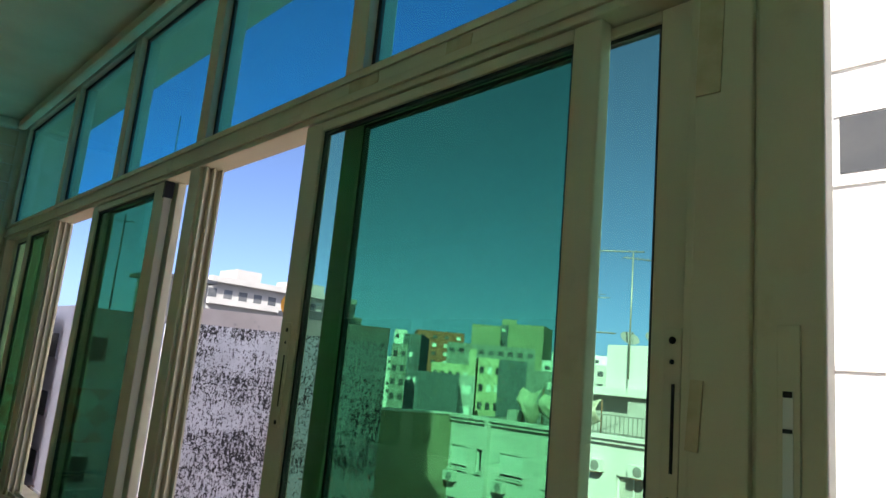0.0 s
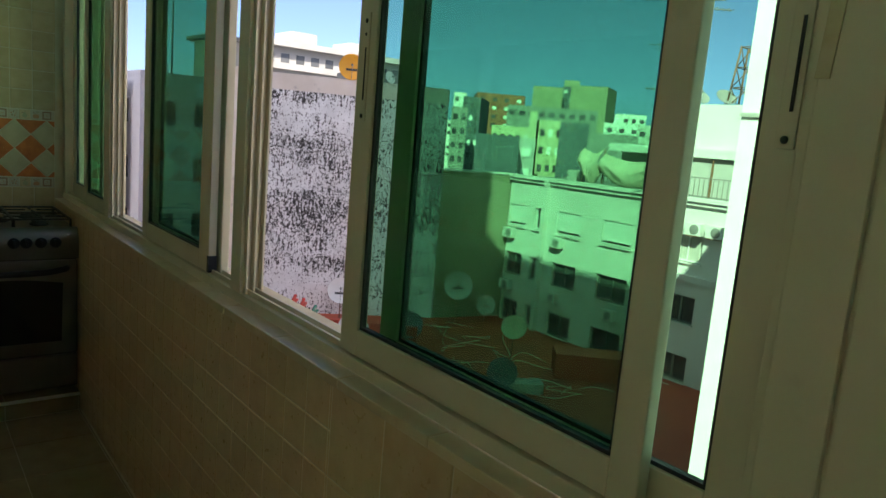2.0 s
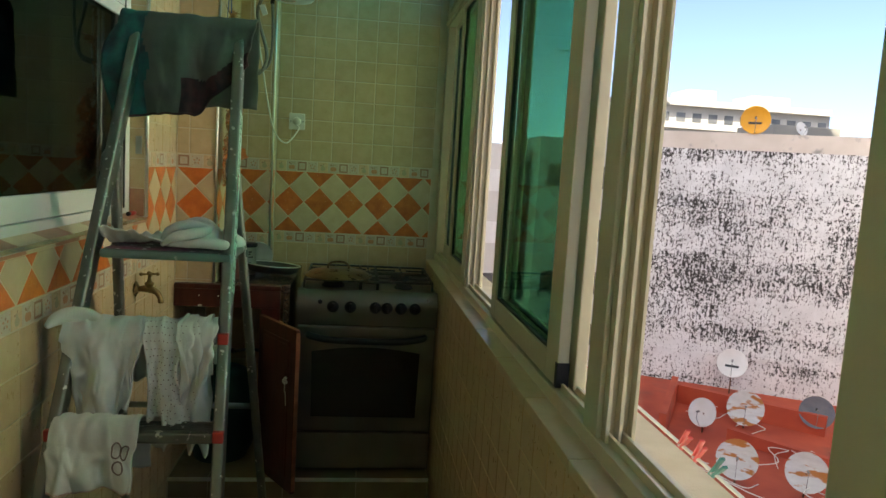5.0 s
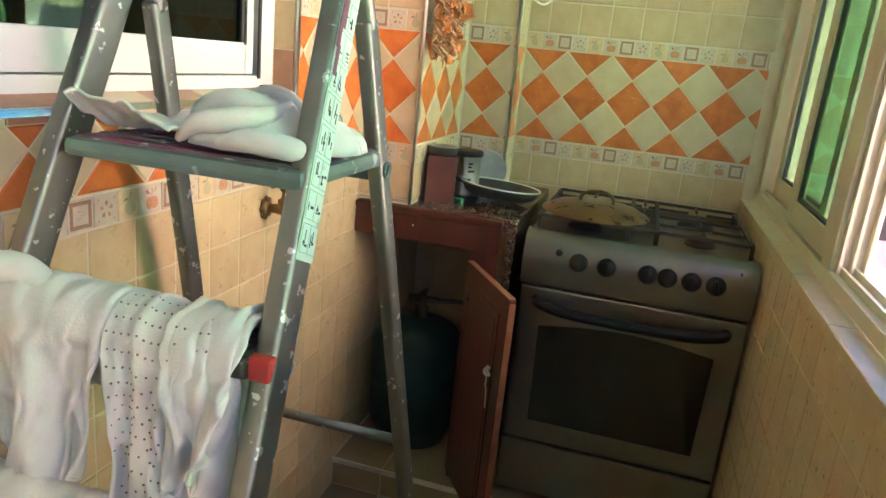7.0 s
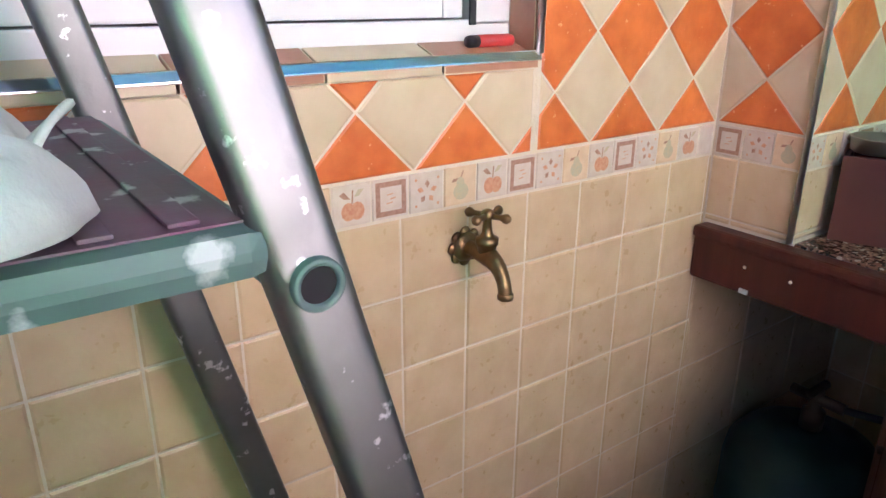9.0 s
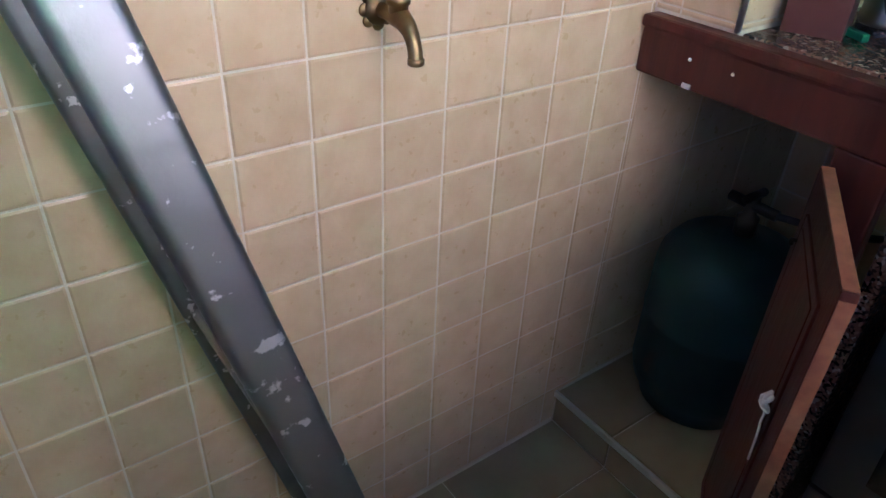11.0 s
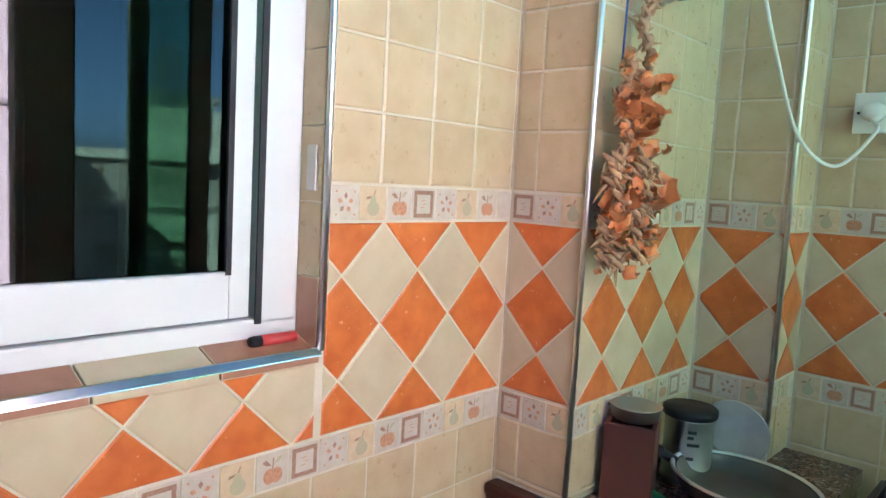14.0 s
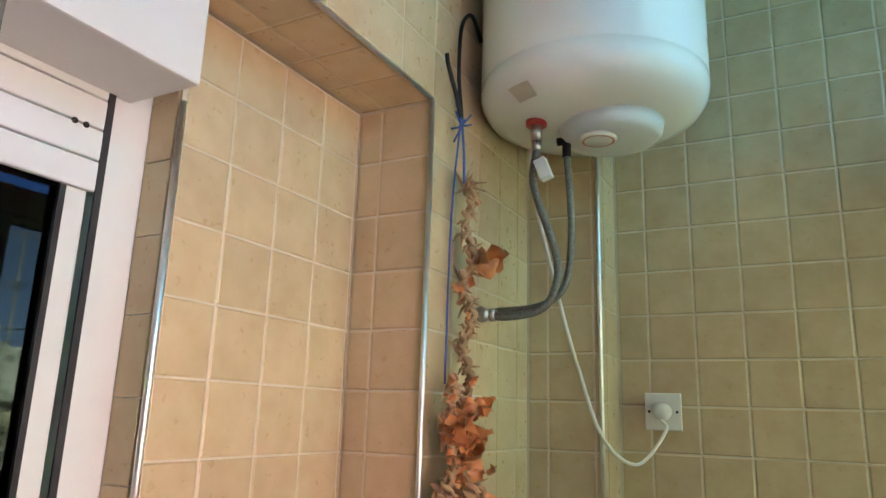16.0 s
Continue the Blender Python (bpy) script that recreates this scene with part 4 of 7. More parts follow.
part("hot_collar", bm, M_RED_PLASTIC, heater, "red plastic collar")
bm = lathe(bmesh.new(), [(0.0, -0.034), (0.017, -0.034), (0.018, -0.03), (0.018, -0.02), (0, -0.02)], 24, Matrix.Translation((-0.045, -0.02, 0)))
part("cold_collar", bm, M_HEATER_CAP, heater)
bm = bmesh.new()
for (a0, a1, z0, z1, mi) in ((-2.10, -1.86, 0.0, 0.0, 0),):
    lab = []
    for i in range(6):
        a = a0 + (a1 - a0) * i / 5
        lab.append([(0.1735 * math.cos(a), 0.1735 * math.sin(a), -0.0185), (0.2015 * math.cos(a), 0.2015 * math.sin(a), -0.0005)])
    vs = [[bm.verts.new(Vector(p) + Vector((0, 0, -0.0025))) for p in r] for r in lab]
    for i in range(5):
        bm.faces.new((vs[i][0], vs[i + 1][0], vs[i + 1][1], vs[i][1]))
part("rating_label", bm, M_LABEL, heater, "beige rating label")
bm = bmesh.new()
for k in range(5):
    a = -0.05 + 0.03 * k
    bm.faces.new([bm.verts.new(((HR + 0.0012) * math.cos(q), (HR + 0.0012) * math.sin(q), z)) for q, z in ((a, 0.10 - 0.006 * k), (a + 0.03, 0.094 - 0.006 * k), (a + 0.03, 0.104 - 0.006 * k), (a, 0.112 - 0.006 * k))])
part("badge", bm, M_INK, heater, "dark curved badge")

hot = Vector((HX - 0.085, HY - 0.075, HZ - 0.036))
cold = Vector((HX - 0.045, HY - 0.02, HZ - 0.034))
valve = Vector((-0.247, 4.02, 1.752))
hose = thing("hot_water_hose", "braided steel hose from the heater to the wall valve", "hose", at=(0, 0, 0))
tube_pts = curve_pts([hot, hot + Vector((0.0, 0, -0.05)), Vector((-0.132, 4.02, 1.99)), Vector((-0.096, 4.04, 1.86)), Vector((-0.098, 4.038, 1.80)), Vector((-0.122, 4.03, 1.760)), Vector((-0.18, 4.02, 1.748)), valve + Vector((0.03, 0, 0))], 10)
part("braid", tube(bmesh.new(), tube_pts, 0.0075, 12), M_HOSE, hose)
bm = tube(bmesh.new(), [hot + Vector((0, 0, 0.004)), hot + Vector((0, 0, -0.03))], [0.012, 0.010], 10)
tube(bm, [hot + Vector((0, 0, -0.032)), hot + Vector((0.001, 0, -0.05))], 0.0095, 8)
part("union_nut", bm, M_STEEL, hose, "steel union nut")
bm = B(-0.011, 0.011, -0.010, 0.010, -0.02, 0.02, 0.001)
bm.transform(Matrix.Translation(hot + Vector((0.012, 0.004, -0.085))) @ Matrix.Rotation(radians(-20), 4, "Y"))
part("paper_tag", bm, M_STICKER_WHITE, hose, "white printed tag")
hose2 = thing("cold_water_hose", "braided steel hose from the heater's safety valve", "hose", at=(0, 0, 0))
pts2 = curve_pts([cold + Vector((0, 0, -0.05)), cold + Vector((0.005, 0, -0.12)), Vector((-0.074, 4.06, 1.88)), Vector((-0.088, 4.055, 1.80)), Vector((-0.135, 4.045, 1.768)), valve + Vector((0.03, 0.012, 0.008))], 10)
part("braid", tube(bmesh.new(), pts2, 0.0065, 12), M_HOSE, hose2)
bm = tube(bmesh.new(), [cold, cold + Vector((0, 0, -0.05))], 0.0085, 10)
tube(bm, [cold + Vector((-0.016, -0.008, -0.02)), cold + Vector((0.012, 0.006, -0.014))], 0.008, 10)
part("safety_valve", bm, M_BLACK, hose2, "black safety valve")
wv = thing("wall_valve", "small chrome valve on the tiled wall", "valve", at=tuple(valve))
bm = lathe(bmesh.new(), [(0, 0), (0.017, 0), (0.016, 0.004), (0.009, 0.006), (0.009, 0.03), (0.012, 0.031), (0.012, 0.042), (0, 0.042)], 16, Matrix.Rotation(math.pi / 2, 4, "Y"))
part("body", bm, M_STEEL, wv)
bm = lathe(bmesh.new(), [(0, 0), (0.015, 0), (0.015, 0.012), (0, 0.012)], 8, Matrix.Translation((0.018, -0.004, 0)) @ Matrix.Rotation(math.pi / 2, 4, "X"))
part("grip", bm, M_STEEL, wv)

outlet = thing("wall_socket", "white square wall socket with a plugged-in white plug", "socket", at=(0.008, Y_END - 0.009, 1.592))
bm = B(-0.038, 0.038, -0.008, 0.0, -0.039, 0.039, 0.003)
part("plate", bm, M_WHITE_PLASTIC, outlet)
bm = lathe(bmesh.new(), [(0.0, 0.006), (0.021, 0.006), (0.0225, 0.0085), (0.024, 0.0085), (0.024, 0.0)], 28, Matrix.Rotation(math.pi / 2, 4, "X"))
part("socket_well", bm, M_WHITE_PLASTIC, outlet)
bm = lathe(bmesh.new(), [(0, 0.006), (0.019, 0.006), (0.019, 0.03), (0.012, 0.04), (0.0, 0.042)], 24, Matrix.Rotation(math.pi / 2, 4, "X"))
part("plug", bm, M_WHITE_PLASTIC, outlet, "round white plug")
for x in (-0.029, 0.029):
    part("screw_cap", lathe(bmesh.new(), [(0, 0), (0.003, 0), (0, 0.001)], 8, Matrix.Translation((x, -0.0082, 0)) @ Matrix.Rotation(math.pi / 2, 4, "X")), M_BLACK, outlet)
cable = thing("heater_cable", "white power cable hanging from heater to socket", "cable", at=(0, 0, 0))
cp = curve_pts([Vector((HX - 0.10, HY - 0.03, HZ - 0.02)), Vector((-0.150, 4.055, 2.02)), Vector((-0.12, 4.12, 1.80)), Vector((-0.106, 4.19, 1.674)), Vector((-0.08, 4.272, 1.535)), Vector((-0.032, 4.35, 1.485)), Vector((0.018, 4.395, 1.552)), Vector((0.008, 4.40, 1.575))], 10)
part("cord", tube(bmesh.new(), cp, 0.0036, 8), M_WHITE_PLASTIC, cable)

# ---- hook and onion braid ----
hook = thing("wire_hook", "bent black wire hook by the heater bracket", "hook", at=(0, 0, 0))
hp = curve_pts([(-0.236, 4.0, 2.30), (-0.234, 3.95, 2.33), (-0.232, 3.905, 2.28), (-0.23, 3.895, 2.18), (-0.228, 3.905, 2.105), (-0.225, 3.90, 2.085), (-0.222, 3.875, 2.12), (-0.22, 3.835, 2.165), (-0.22, 3.828, 2.185)], 8)
part("wire", tube(bmesh.new(), hp, 0.004, 8), M_BLACK, hook)
braid = thing("onion_braid", "hanging braid of dried onions with papery orange skins", "onions", at=(-0.218, 3.895, 0))
bm = tube(bmesh.new(), curve_pts([(-0.005, 0.0, 2.095), (0.0, 0.004, 2.03), (0, 0.008, 1.97)], 6), 0.0025, 6)
tube(bm, curve_pts([(-0.004, -0.003, 2.09), (-0.012, -0.014, 1.9), (-0.012, -0.02, 1.62)], 6), 0.0018, 6)
for k in range(7):
    a = k * 0.9
    tube(bm, [(-0.004, 0, 2.075), (-0.004 + 0.02 * math.cos(a), 0.015 * math.sin(a), 2.075 + 0.025 * math.sin(a * 1.7))], 0.002, 5)
part("string", bm, M_BLUE_STRING, braid, "knotted blue string")
rnd = random.Random(7)
bm = bmesh.new()
skin = bmesh.new()


def tuft(b, p, n, length, spread):
    for _ in range(n):
        d = Vector((rnd.uniform(-0.3, 1), rnd.uniform(-1, 1), rnd.uniform(-0.8, 0.5))).normalized()
        q = p + d * length * rnd.uniform(0.5, 1.2) * spread
        tube(b, [p, (p + q) / 2 + Vector((0, 0, rnd.uniform(-0.004, 0.006))), q], [0.0032, 0.0028, 0.0008], 5)


def petal(b, p, size):
    """A crumpled papery skin: a small cupped sheet."""
    ax1 = Vector((rnd.uniform(-1, 1), rnd.uniform(-1, 1), rnd.uniform(-1, 1))).normalized()
    ax2 = ax1.orthogonal().normalized()
    nrm = ax1.cross(ax2)
    n = 4
    g = []
    for i in range(n + 1):
        row = []
        for j in range(n + 1):
            u, v = i / n - 0.5, j / n - 0.5
            e = 1 - 0.5 * abs(v) * 2 * abs(u) * 2
            row.append(b.verts.new(p + (ax1 * u * e + ax2 * v * e) * size + nrm * size * (0.9 * (u * u + v * v) + rnd.uniform(-0.16, 0.16))))
        g.append(row)
    for i in range(n):
        for j in range(n):
            f = b.faces.new((g[i][j], g[i + 1][j], g[i + 1][j + 1], g[i][j + 1]))
            f.smooth = True


def strand(x, y, z0, z1, r):
    z, k = z0, 0
    while z > z1:
        c = Vector((x + 0.006 * math.sin(k * 1.3), y + 0.008 * math.cos(k * 1.1), z))
        for s in (-1, 1):
            tube(bm, curve_pts([c + Vector((0.004, s * r, 0.016)), c + Vector((0.011, s * r * 0.2, 0.004)), c + Vector((0.003, -s * r, -0.014))], 4), [r * 0.30, r * 0.5, r * 0.58, r * 0.55, r * 0.42, r * 0.5, r * 0.5, r * 0.4, r * 0.2], 6)
        tuft(bm, c, 6, 0.03, 0.9)
        if rnd.random() < 0.4:
            petal(skin, c + Vector((rnd.uniform(0.0, 0.016), rnd.uniform(-0.02, 0.02), 0)), rnd.uniform(0.014, 0.028))
        z -= 0.021
        k += 1


strand(0.0, 0.02, 1.965, 1.35, 0.0095)
strand(0.005, -0.044, 1.62, 1.35, 0.0085)
tuft(bm, Vector((0, 0.008, 1.96)), 22, 0.04, 1.0)
for k in range(70):
    a = rnd.uniform(0, math.tau)
    c = Vector((0.012 + 0.022 * math.cos(a), -0.014 + 0.060 * math.sin(a), rnd.uniform(1.29, 1.47)))
    tube(bm, curve_pts([c + Vector((0, -0.014, 0.012)), c + Vector((0.01, 0, 0)), c + Vector((0, 0.014, -0.01))], 4), [0.002, 0.004, 0.005, 0.0052, 0.0045, 0.005, 0.004, 0.003, 0.0012], 6)
    tuft(bm, c, 4, 0.034, 0.9)
for k in range(95):
    petal(skin, Vector((rnd.uniform(0.0, 0.045), rnd.uniform(-0.080, 0.050), rnd.uniform(1.29, 1.60))), rnd.uniform(0.009, 0.030))
for p, s in (((0.03, 0.035, 1.845), 0.075), ((0.02, -0.05, 1.56), 0.07), ((0.03, 0.0, 1.52), 0.065), ((0.03, 0.045, 1.41), 0.085), ((0.025, -0.06, 1.385), 0.065)):
    petal(skin, Vector(p), s)
    petal(skin, Vector(p) + Vector((0.004, 0.006, -0.01)), s * 0.8)
part("plait", bm, M_ONION_STALK, braid, "plaited dry stalks")
tagged(part("papery_skin", skin, M_ONION_SKIN, braid, "papery orange onion skins"), kind="stuff")

# ---- ladder ----
ladder = thing("step_ladder", "worn grey steel step ladder with clothes hung on it", "ladder", at=(0, 0, 0))


def front(side, z):
    u = (1.75 - z) / 1.25
    return Vector((-0.0244 + 0.0584 * u, 2.959 - 0.5144 * u, z)) if side > 0 else Vector((-0.283 - 0.070 * u, 2.959 - 0.5144 * u, z))


def rear(side, z):
    u = (1.75 - z) / 1.25
    return Vector((-0.038 + 0.080 * u, 2.777 + 0.318 * u, z)) if side > 0 else Vector((-0.296 - 0.062 * u, 2.77 + 0.322 * u, z))


for s in (1, -1):
    bm = bmesh.new()
    rail_along(bm, front(s, Z_FLOOR + 0.01), front(s, 1.76), 0.026, 0.046, (1, 0, 0), 0.007, 0, True)
    r = part("front_rail", bm, M_LADDER, ladder)
    bm = bmesh.new()
    rail_along(bm, front(s, Z_FLOOR), front(s, 0.06), 0.032, 0.052, (1, 0, 0), 0.005)
    part("rubber_foot", bm, M_RUBBER, r, "black rubber foot")
    a, b = rear(s, Z_FLOOR + 0.01), rear(s, 1.335)
    bm = bmesh.new()
    rail_along(bm, a, b, 0.022, 0.034, (1, 0, 0), 0.008, 0, True)
    top = [rear(s, 1.32), rear(s, 1.345), rear(s, 1.38) + Vector((0, -0.012, 0)), rear(s, 1.395) + Vector((0, -0.035, 0)), rear(s, 1.385) + Vector((0, -0.06, 0)), rear(s, 1.35) + Vector((0, -0.078, 0))]
    tube(bm, curve_pts(top, 5), [0.0125] * 26, 12)
    q = part("rear_leg", bm, M_LADDER, ladder, "bent tubular rear leg")
    hole = rear(s, 1.142)
    bm = lathe(bmesh.new(), [(0.0120, -0.013), (0.0118, 0.0140), (0.0106, 0.0152), (0.0084, 0.0140), (0.0082, -0.013)], 24, Matrix.Translation(hole) @ Matrix.Rotation(math.pi / 2 * s, 4, "Y"))
    part("tube_end", bm, M_LADDER_PAD, q, "flared open tube end")
    # flat black disc in place of the shade inside the open tube
    bm = lathe(bmesh.new(), [(0.0, 0.0122), (0.0084, 0.0124)], 20, Matrix.Translation(hole) @ Matrix.Rotation(math.pi / 2 * s, 4, "Y"))
    part("tube_bore", bm, M_BLACK, q, "black disc for the shade inside the tube")
    bm = bmesh.new()
    rail_along(bm, rear(s, Z_FLOOR), rear(s, 0.055), 0.028, 0.052, (1, 0, 0), 0.006)
    part("rubber_foot", bm, M_RUBBER, q, "black rubber foot")
part("rear_brace", tube(bmesh.new(), [rear(-1, 0.66), rear(1, 0.66)], 0.009, 10), M_LADDER, ladder)
part("shelf_rod", tube(bmesh.new(), [rear(-1, 1.135), rear(1, 1.135)], 0.0105, 12), M_LADDER_PAD, ladder, "green painted rod under the shelf")
part("top_bar", tube(bmesh.new(), [front(-1, 1.745), front(1, 1.745)], 0.013, 10), M_LADDER, ladder)
bm = B(-0.292, 0.012, 2.684, 2.915, 1.148, 1.170, 0.009)
shelf = part("shelf", bm, M_LADDER_PAD, ladder, "green painted tray shelf")
part("tray_top", B(-0.284, 0.004, 2.692, 2.907, 1.1705, 1.1715), M_TREAD_TOP, shelf, "tray top stained with maroon paint")
for k in range(7):
    part("rib", B(-0.28, 0.0, 2.70 + k * 0.03, 2.712 + k * 0.03, 1.1715, 1.1735, 0.0008), M_TREAD_TOP, shelf)
for k in range(5):
    z = 0.978 - 0.2065 * k
    a, b = front(-1, z), front(1, z)
    bm = B(a.x + 0.012, b.x - 0.012, a.y - 0.036, a.y + 0.044, z - 0.014, z + 0.012, 0.006)
    for j in range(5):
        box(bm, a.x + 0.02, b.x - 0.02, a.y - 0.03 + j * 0.014, a.y - 0.024 + j * 0.014, z + 0.012, z + 0.0145, 0.0008)
    tr = part("tread", bm, M_LADDER, ladder, "ribbed steel tread")
    for p, s in ((a, -1), (b, 1)):
        part("red_cap", B(p.x - 0.0125, p.x + 0.0125, p.y - 0.031, p.y + 0.020, z - 0.014, z + 0.013, 0.003), M_RED_PLASTIC, tr, "red plastic tread cap")

# instruction sticker on the side of one front rail: pictograms as plain strokes
d = (front(1, 1.5) - front(1, 1.0)).normalized()
side_n = Vector((1, 0, 0)) - d * d.x
side_n.normalize()
across = d.cross(side_n).normalized()
if across.y > 0:
    across = -across
base = front(1, 1.0) + side_n * 0.0132
SM = Matrix((-across, d, side_n)).transposed().to_4x4()
SM.translation = base


def flat(rects, h0, h1):
    bm = bmesh.new()
    for x0, x1, y0, y1 in rects:
        box(bm, x0, x1, y0, y1, h0, h1)
    bm.transform(SM)
    return bm


part("sticker", flat([(-0.02, 0.02, 0.082, 0.56)], 0.0, 0.0006), M_STICKER, ladder, "pale green instruction sticker")
srnd = random.Random(3)
ink, teal = [], []
for k in range(8):
    y = 0.09 + k * 0.036
    for c in (-0.018, 0.001):
        teal += [(c, c + 0.017, y, y + 0.0006), (c, c + 0.017, y + 0.031, y + 0.0316), (c, c + 0.0006, y, y + 0.031)]
        for j in range(4):
            x = c + srnd.uniform(0.003, 0.012)
            w, hgt = srnd.choice([(0.0012, 0.014), (0.006, 0.0012), (0.0012, 0.009), (0.0045, 0.003)])
            yy = y + srnd.uniform(0.004, 0.015)
            ink.append((x, x + w, yy, yy + hgt))
for k in range(26):
    y = 0.385 + k * 0.0065
    x = srnd.uniform(-0.017, -0.012)
    ink.append((x, x + srnd.uniform(0.01, 0.03), y, y + 0.0016))
tagged(part("pictogram_print", flat(ink, 0.0007, 0.0011), M_INK, ladder, "small black pictograms"), kind="stuff")
tagged(part("pictogram_outline", flat(teal, 0.0007, 0.0010), M_TEAL_INK, ladder, "thin teal boxes"), kind="stuff")
part("paint_blot", flat([(-0.021, -0.012, 0.315, 0.35), (-0.02, -0.006, 0.34, 0.385), (-0.017, -0.009, 0.285, 0.32)], 0.0012, 0.0016), M_MAROON, ladder, "maroon paint blot")


# ---- cloths on the ladder ----
def cloth(name, mat, parent, grid_fn, nu, nv, thick=0.004, label="", mats=(), pick=None):
    """A sheet given by a function of (u, v) in 0..1, with a thickness."""
    bm = bmesh.new()
    g = [[bm.verts.new(grid_fn(i / nu, j / nv)) for j in range(nv + 1)] for i in range(nu + 1)]
    for i in range(nu):
        for j in range(nv):
            f = bm.faces.new((g[i][j], g[i + 1][j], g[i + 1][j + 1], g[i][j + 1]))
            if pick:
                f.material_index = pick((i + 0.5) / nu, (j + 0.5) / nv)
    ob = part(name, bm, mat, parent, label, smooth=True, mats=mats)
    s = ob.modifiers.new("thick", "SOLIDIFY")
    s.thickness, s.offset = thick, 0
    return ob


def nz(x, y, z=0.0, sc=1.0):
    return noise.noise(Vector((x * sc, y * sc, z)))


def over_bar(x0, x1, bar_y, bar_z, front_len, back_len, folds, seed, r=0.02, slope=0.0, ragged=0.03, flare=0.0, slant=0.0, crumple=0.0):
    """A cloth hung over a bar along x: down the front, over the top, down the back."""
    total = front_len + back_len + math.pi * r

    def at(u, v):
        edge = ragged * nz(u * 3.1, seed) + ragged * 0.6 * nz(u * 9, seed + 4) + slant * front_len * (u - 0.5)
        fl, bl = front_len + edge, back_len + edge * 0.5
        s = v * total
        wob = 0.016 * math.sin(u * folds * math.tau + seed + 1.5 * nz(u * 4, v * 2, seed)) + 0.012 * nz(u * 6, v * 4, seed, 1.0)
        w = (x1 - x0) * u * 22
        crease = crumple * (0.3 - abs(nz(w + v * 3, v * 4 - w * 0.4, seed + 20))) + crumple * 0.3 * (0.3 - abs(nz(w * 2.4, v * 9, seed + 31)))
        x = x0 + (x1 - x0) * u + crease * 0.5
        if s < front_len:
            k = 1 - s / front_len
            y, z = bar_y - r - 0.004 - k * slope - wob * (0.25 + k) - max(crease, -0.002), bar_z - k * fl
            x += (u - 0.5) * flare * k + 0.012 * nz(u * 5, v * 5, seed + 9)
        elif s < front_len + math.pi * r:
            a = (s - front_len) / r
            lift = max(0.0, crease) * 0.5 + 0.004 * nz(u * 9, seed)
            y, z = bar_y - (r + 0.004 + lift * 0.6) * math.cos(a), bar_z + (r + 0.004) * math.sin(a) + lift
        else:
            k = (s - front_len - math.pi * r) / back_len
            y, z = bar_y + r + 0.004 + wob * 0.5 * k, bar_z - k * bl
        return Vector((x, y, z))
    return at


shirt = thing("hung_shirt", "grey-green T-shirt with teal and black print over the ladder top", "shirt", at=(0, 0, 0))
shirt_y = front(1, 1.745).y
shirt_hang = over_bar(-0.325, 0.022, shirt_y, 1.735, 0.235, 0.20, 2.6, 1.7, 0.034, 0.015, 0.02, -0.03, 0.0, 0.012)


def shirt_fn(u, v):
    """The shirt's front is drawn up towards one end, so that its hem runs aslant."""
    p = shirt_hang(u, v)
    if p.y < shirt_y and p.z < 1.735:
        k = (1.735 - p.z) / 0.235
        p.z = 1.735 - (1.735 - p.z) * (1 - 0.62 * max(0.0, (u - 0.55) / 0.45) ** 1.1)
        p.x -= 0.05 * max(0.0, 1 - u * 4) * math.sin(math.pi * min(1.0, k * 0.9))
    return p


cloth("fabric", M_SHIRT, shirt, shirt_fn, 72, 60, 0.003,
      mats=(M_SHIRT_TEAL, M_SHIRT_BLACK), pick=lambda u, v: 1 if (u < 0.20 + 0.06 * nz(v * 6, 2) and v < 0.55) else (2 if v < 0.17 + 0.06 * nz(u * 5, 8) and u > 0.45 else 0))
part("hem", tube(bmesh.new(), [shirt_fn(k / 60, 0.004) + Vector((0, 0, 0.001)) for k in range(61)], 0.0035, 6), M_SHIRT_BLACK, shirt, "dark stitched hem")
y1 = front(1, 0.978).y + 0.004
towel = thing("hung_towel", "plain white towel folded over a ladder tread", "towel", at=(0, 0, 0))
towel_fn = over_bar(-0.345, -0.160, y1, 0.966, 0.18, 0.12, 1.4, 4.2, 0.044, 0.01, 0.04, -0.075, -0.25, 0.03)
cloth("cloth_sheet", M_TOWEL, towel, towel_fn, 60, 60, 0.004)
part("hem", tube(bmesh.new(), [towel_fn(k / 50, 0.005) for k in range(51)], 0.003, 6), M_TOWEL, towel, "sewn hem")
bm = tube(bmesh.new(), curve_pts([(-0.372, y1 - 0.05, 0.998), (-0.355, y1 - 0.03, 1.014), (-0.325, y1 - 0.012, 1.020), (-0.285, y1 - 0.01, 1.014), (-0.26, y1 - 0.02, 1.004)], 8), [0.006 + 0.014 * math.sin(math.pi * k / 32) for k in range(33)], 12)
part("rolled_corner", bm, M_TOWEL, towel, "rolled corner of the towel")
dotted = thing("dotted_cloth", "white dotted cloth hanging from a ladder tread", "cloth", at=(0, 0, 0))
dot_fn = over_bar(-0.165, -0.028, y1 - 0.003, 0.967, 0.19, 0.10, 1.6, 9.4, 0.046, 0.012, 0.05, -0.04, 0.2, 0.02)
cloth("cloth_sheet", M_TOWEL, dotted, dot_fn, 60, 60, 0.003)
cloth("lower_fold", M_TOWEL, dotted, over_bar(-0.155, -0.015, y1 + 0.012, 0.965, 0.245, 0.06, 2.2, 3.1, 0.040, 0.02, 0.06, 0.0, 0.1, 0.02), 40, 40, 0.003)
bm = bmesh.new()
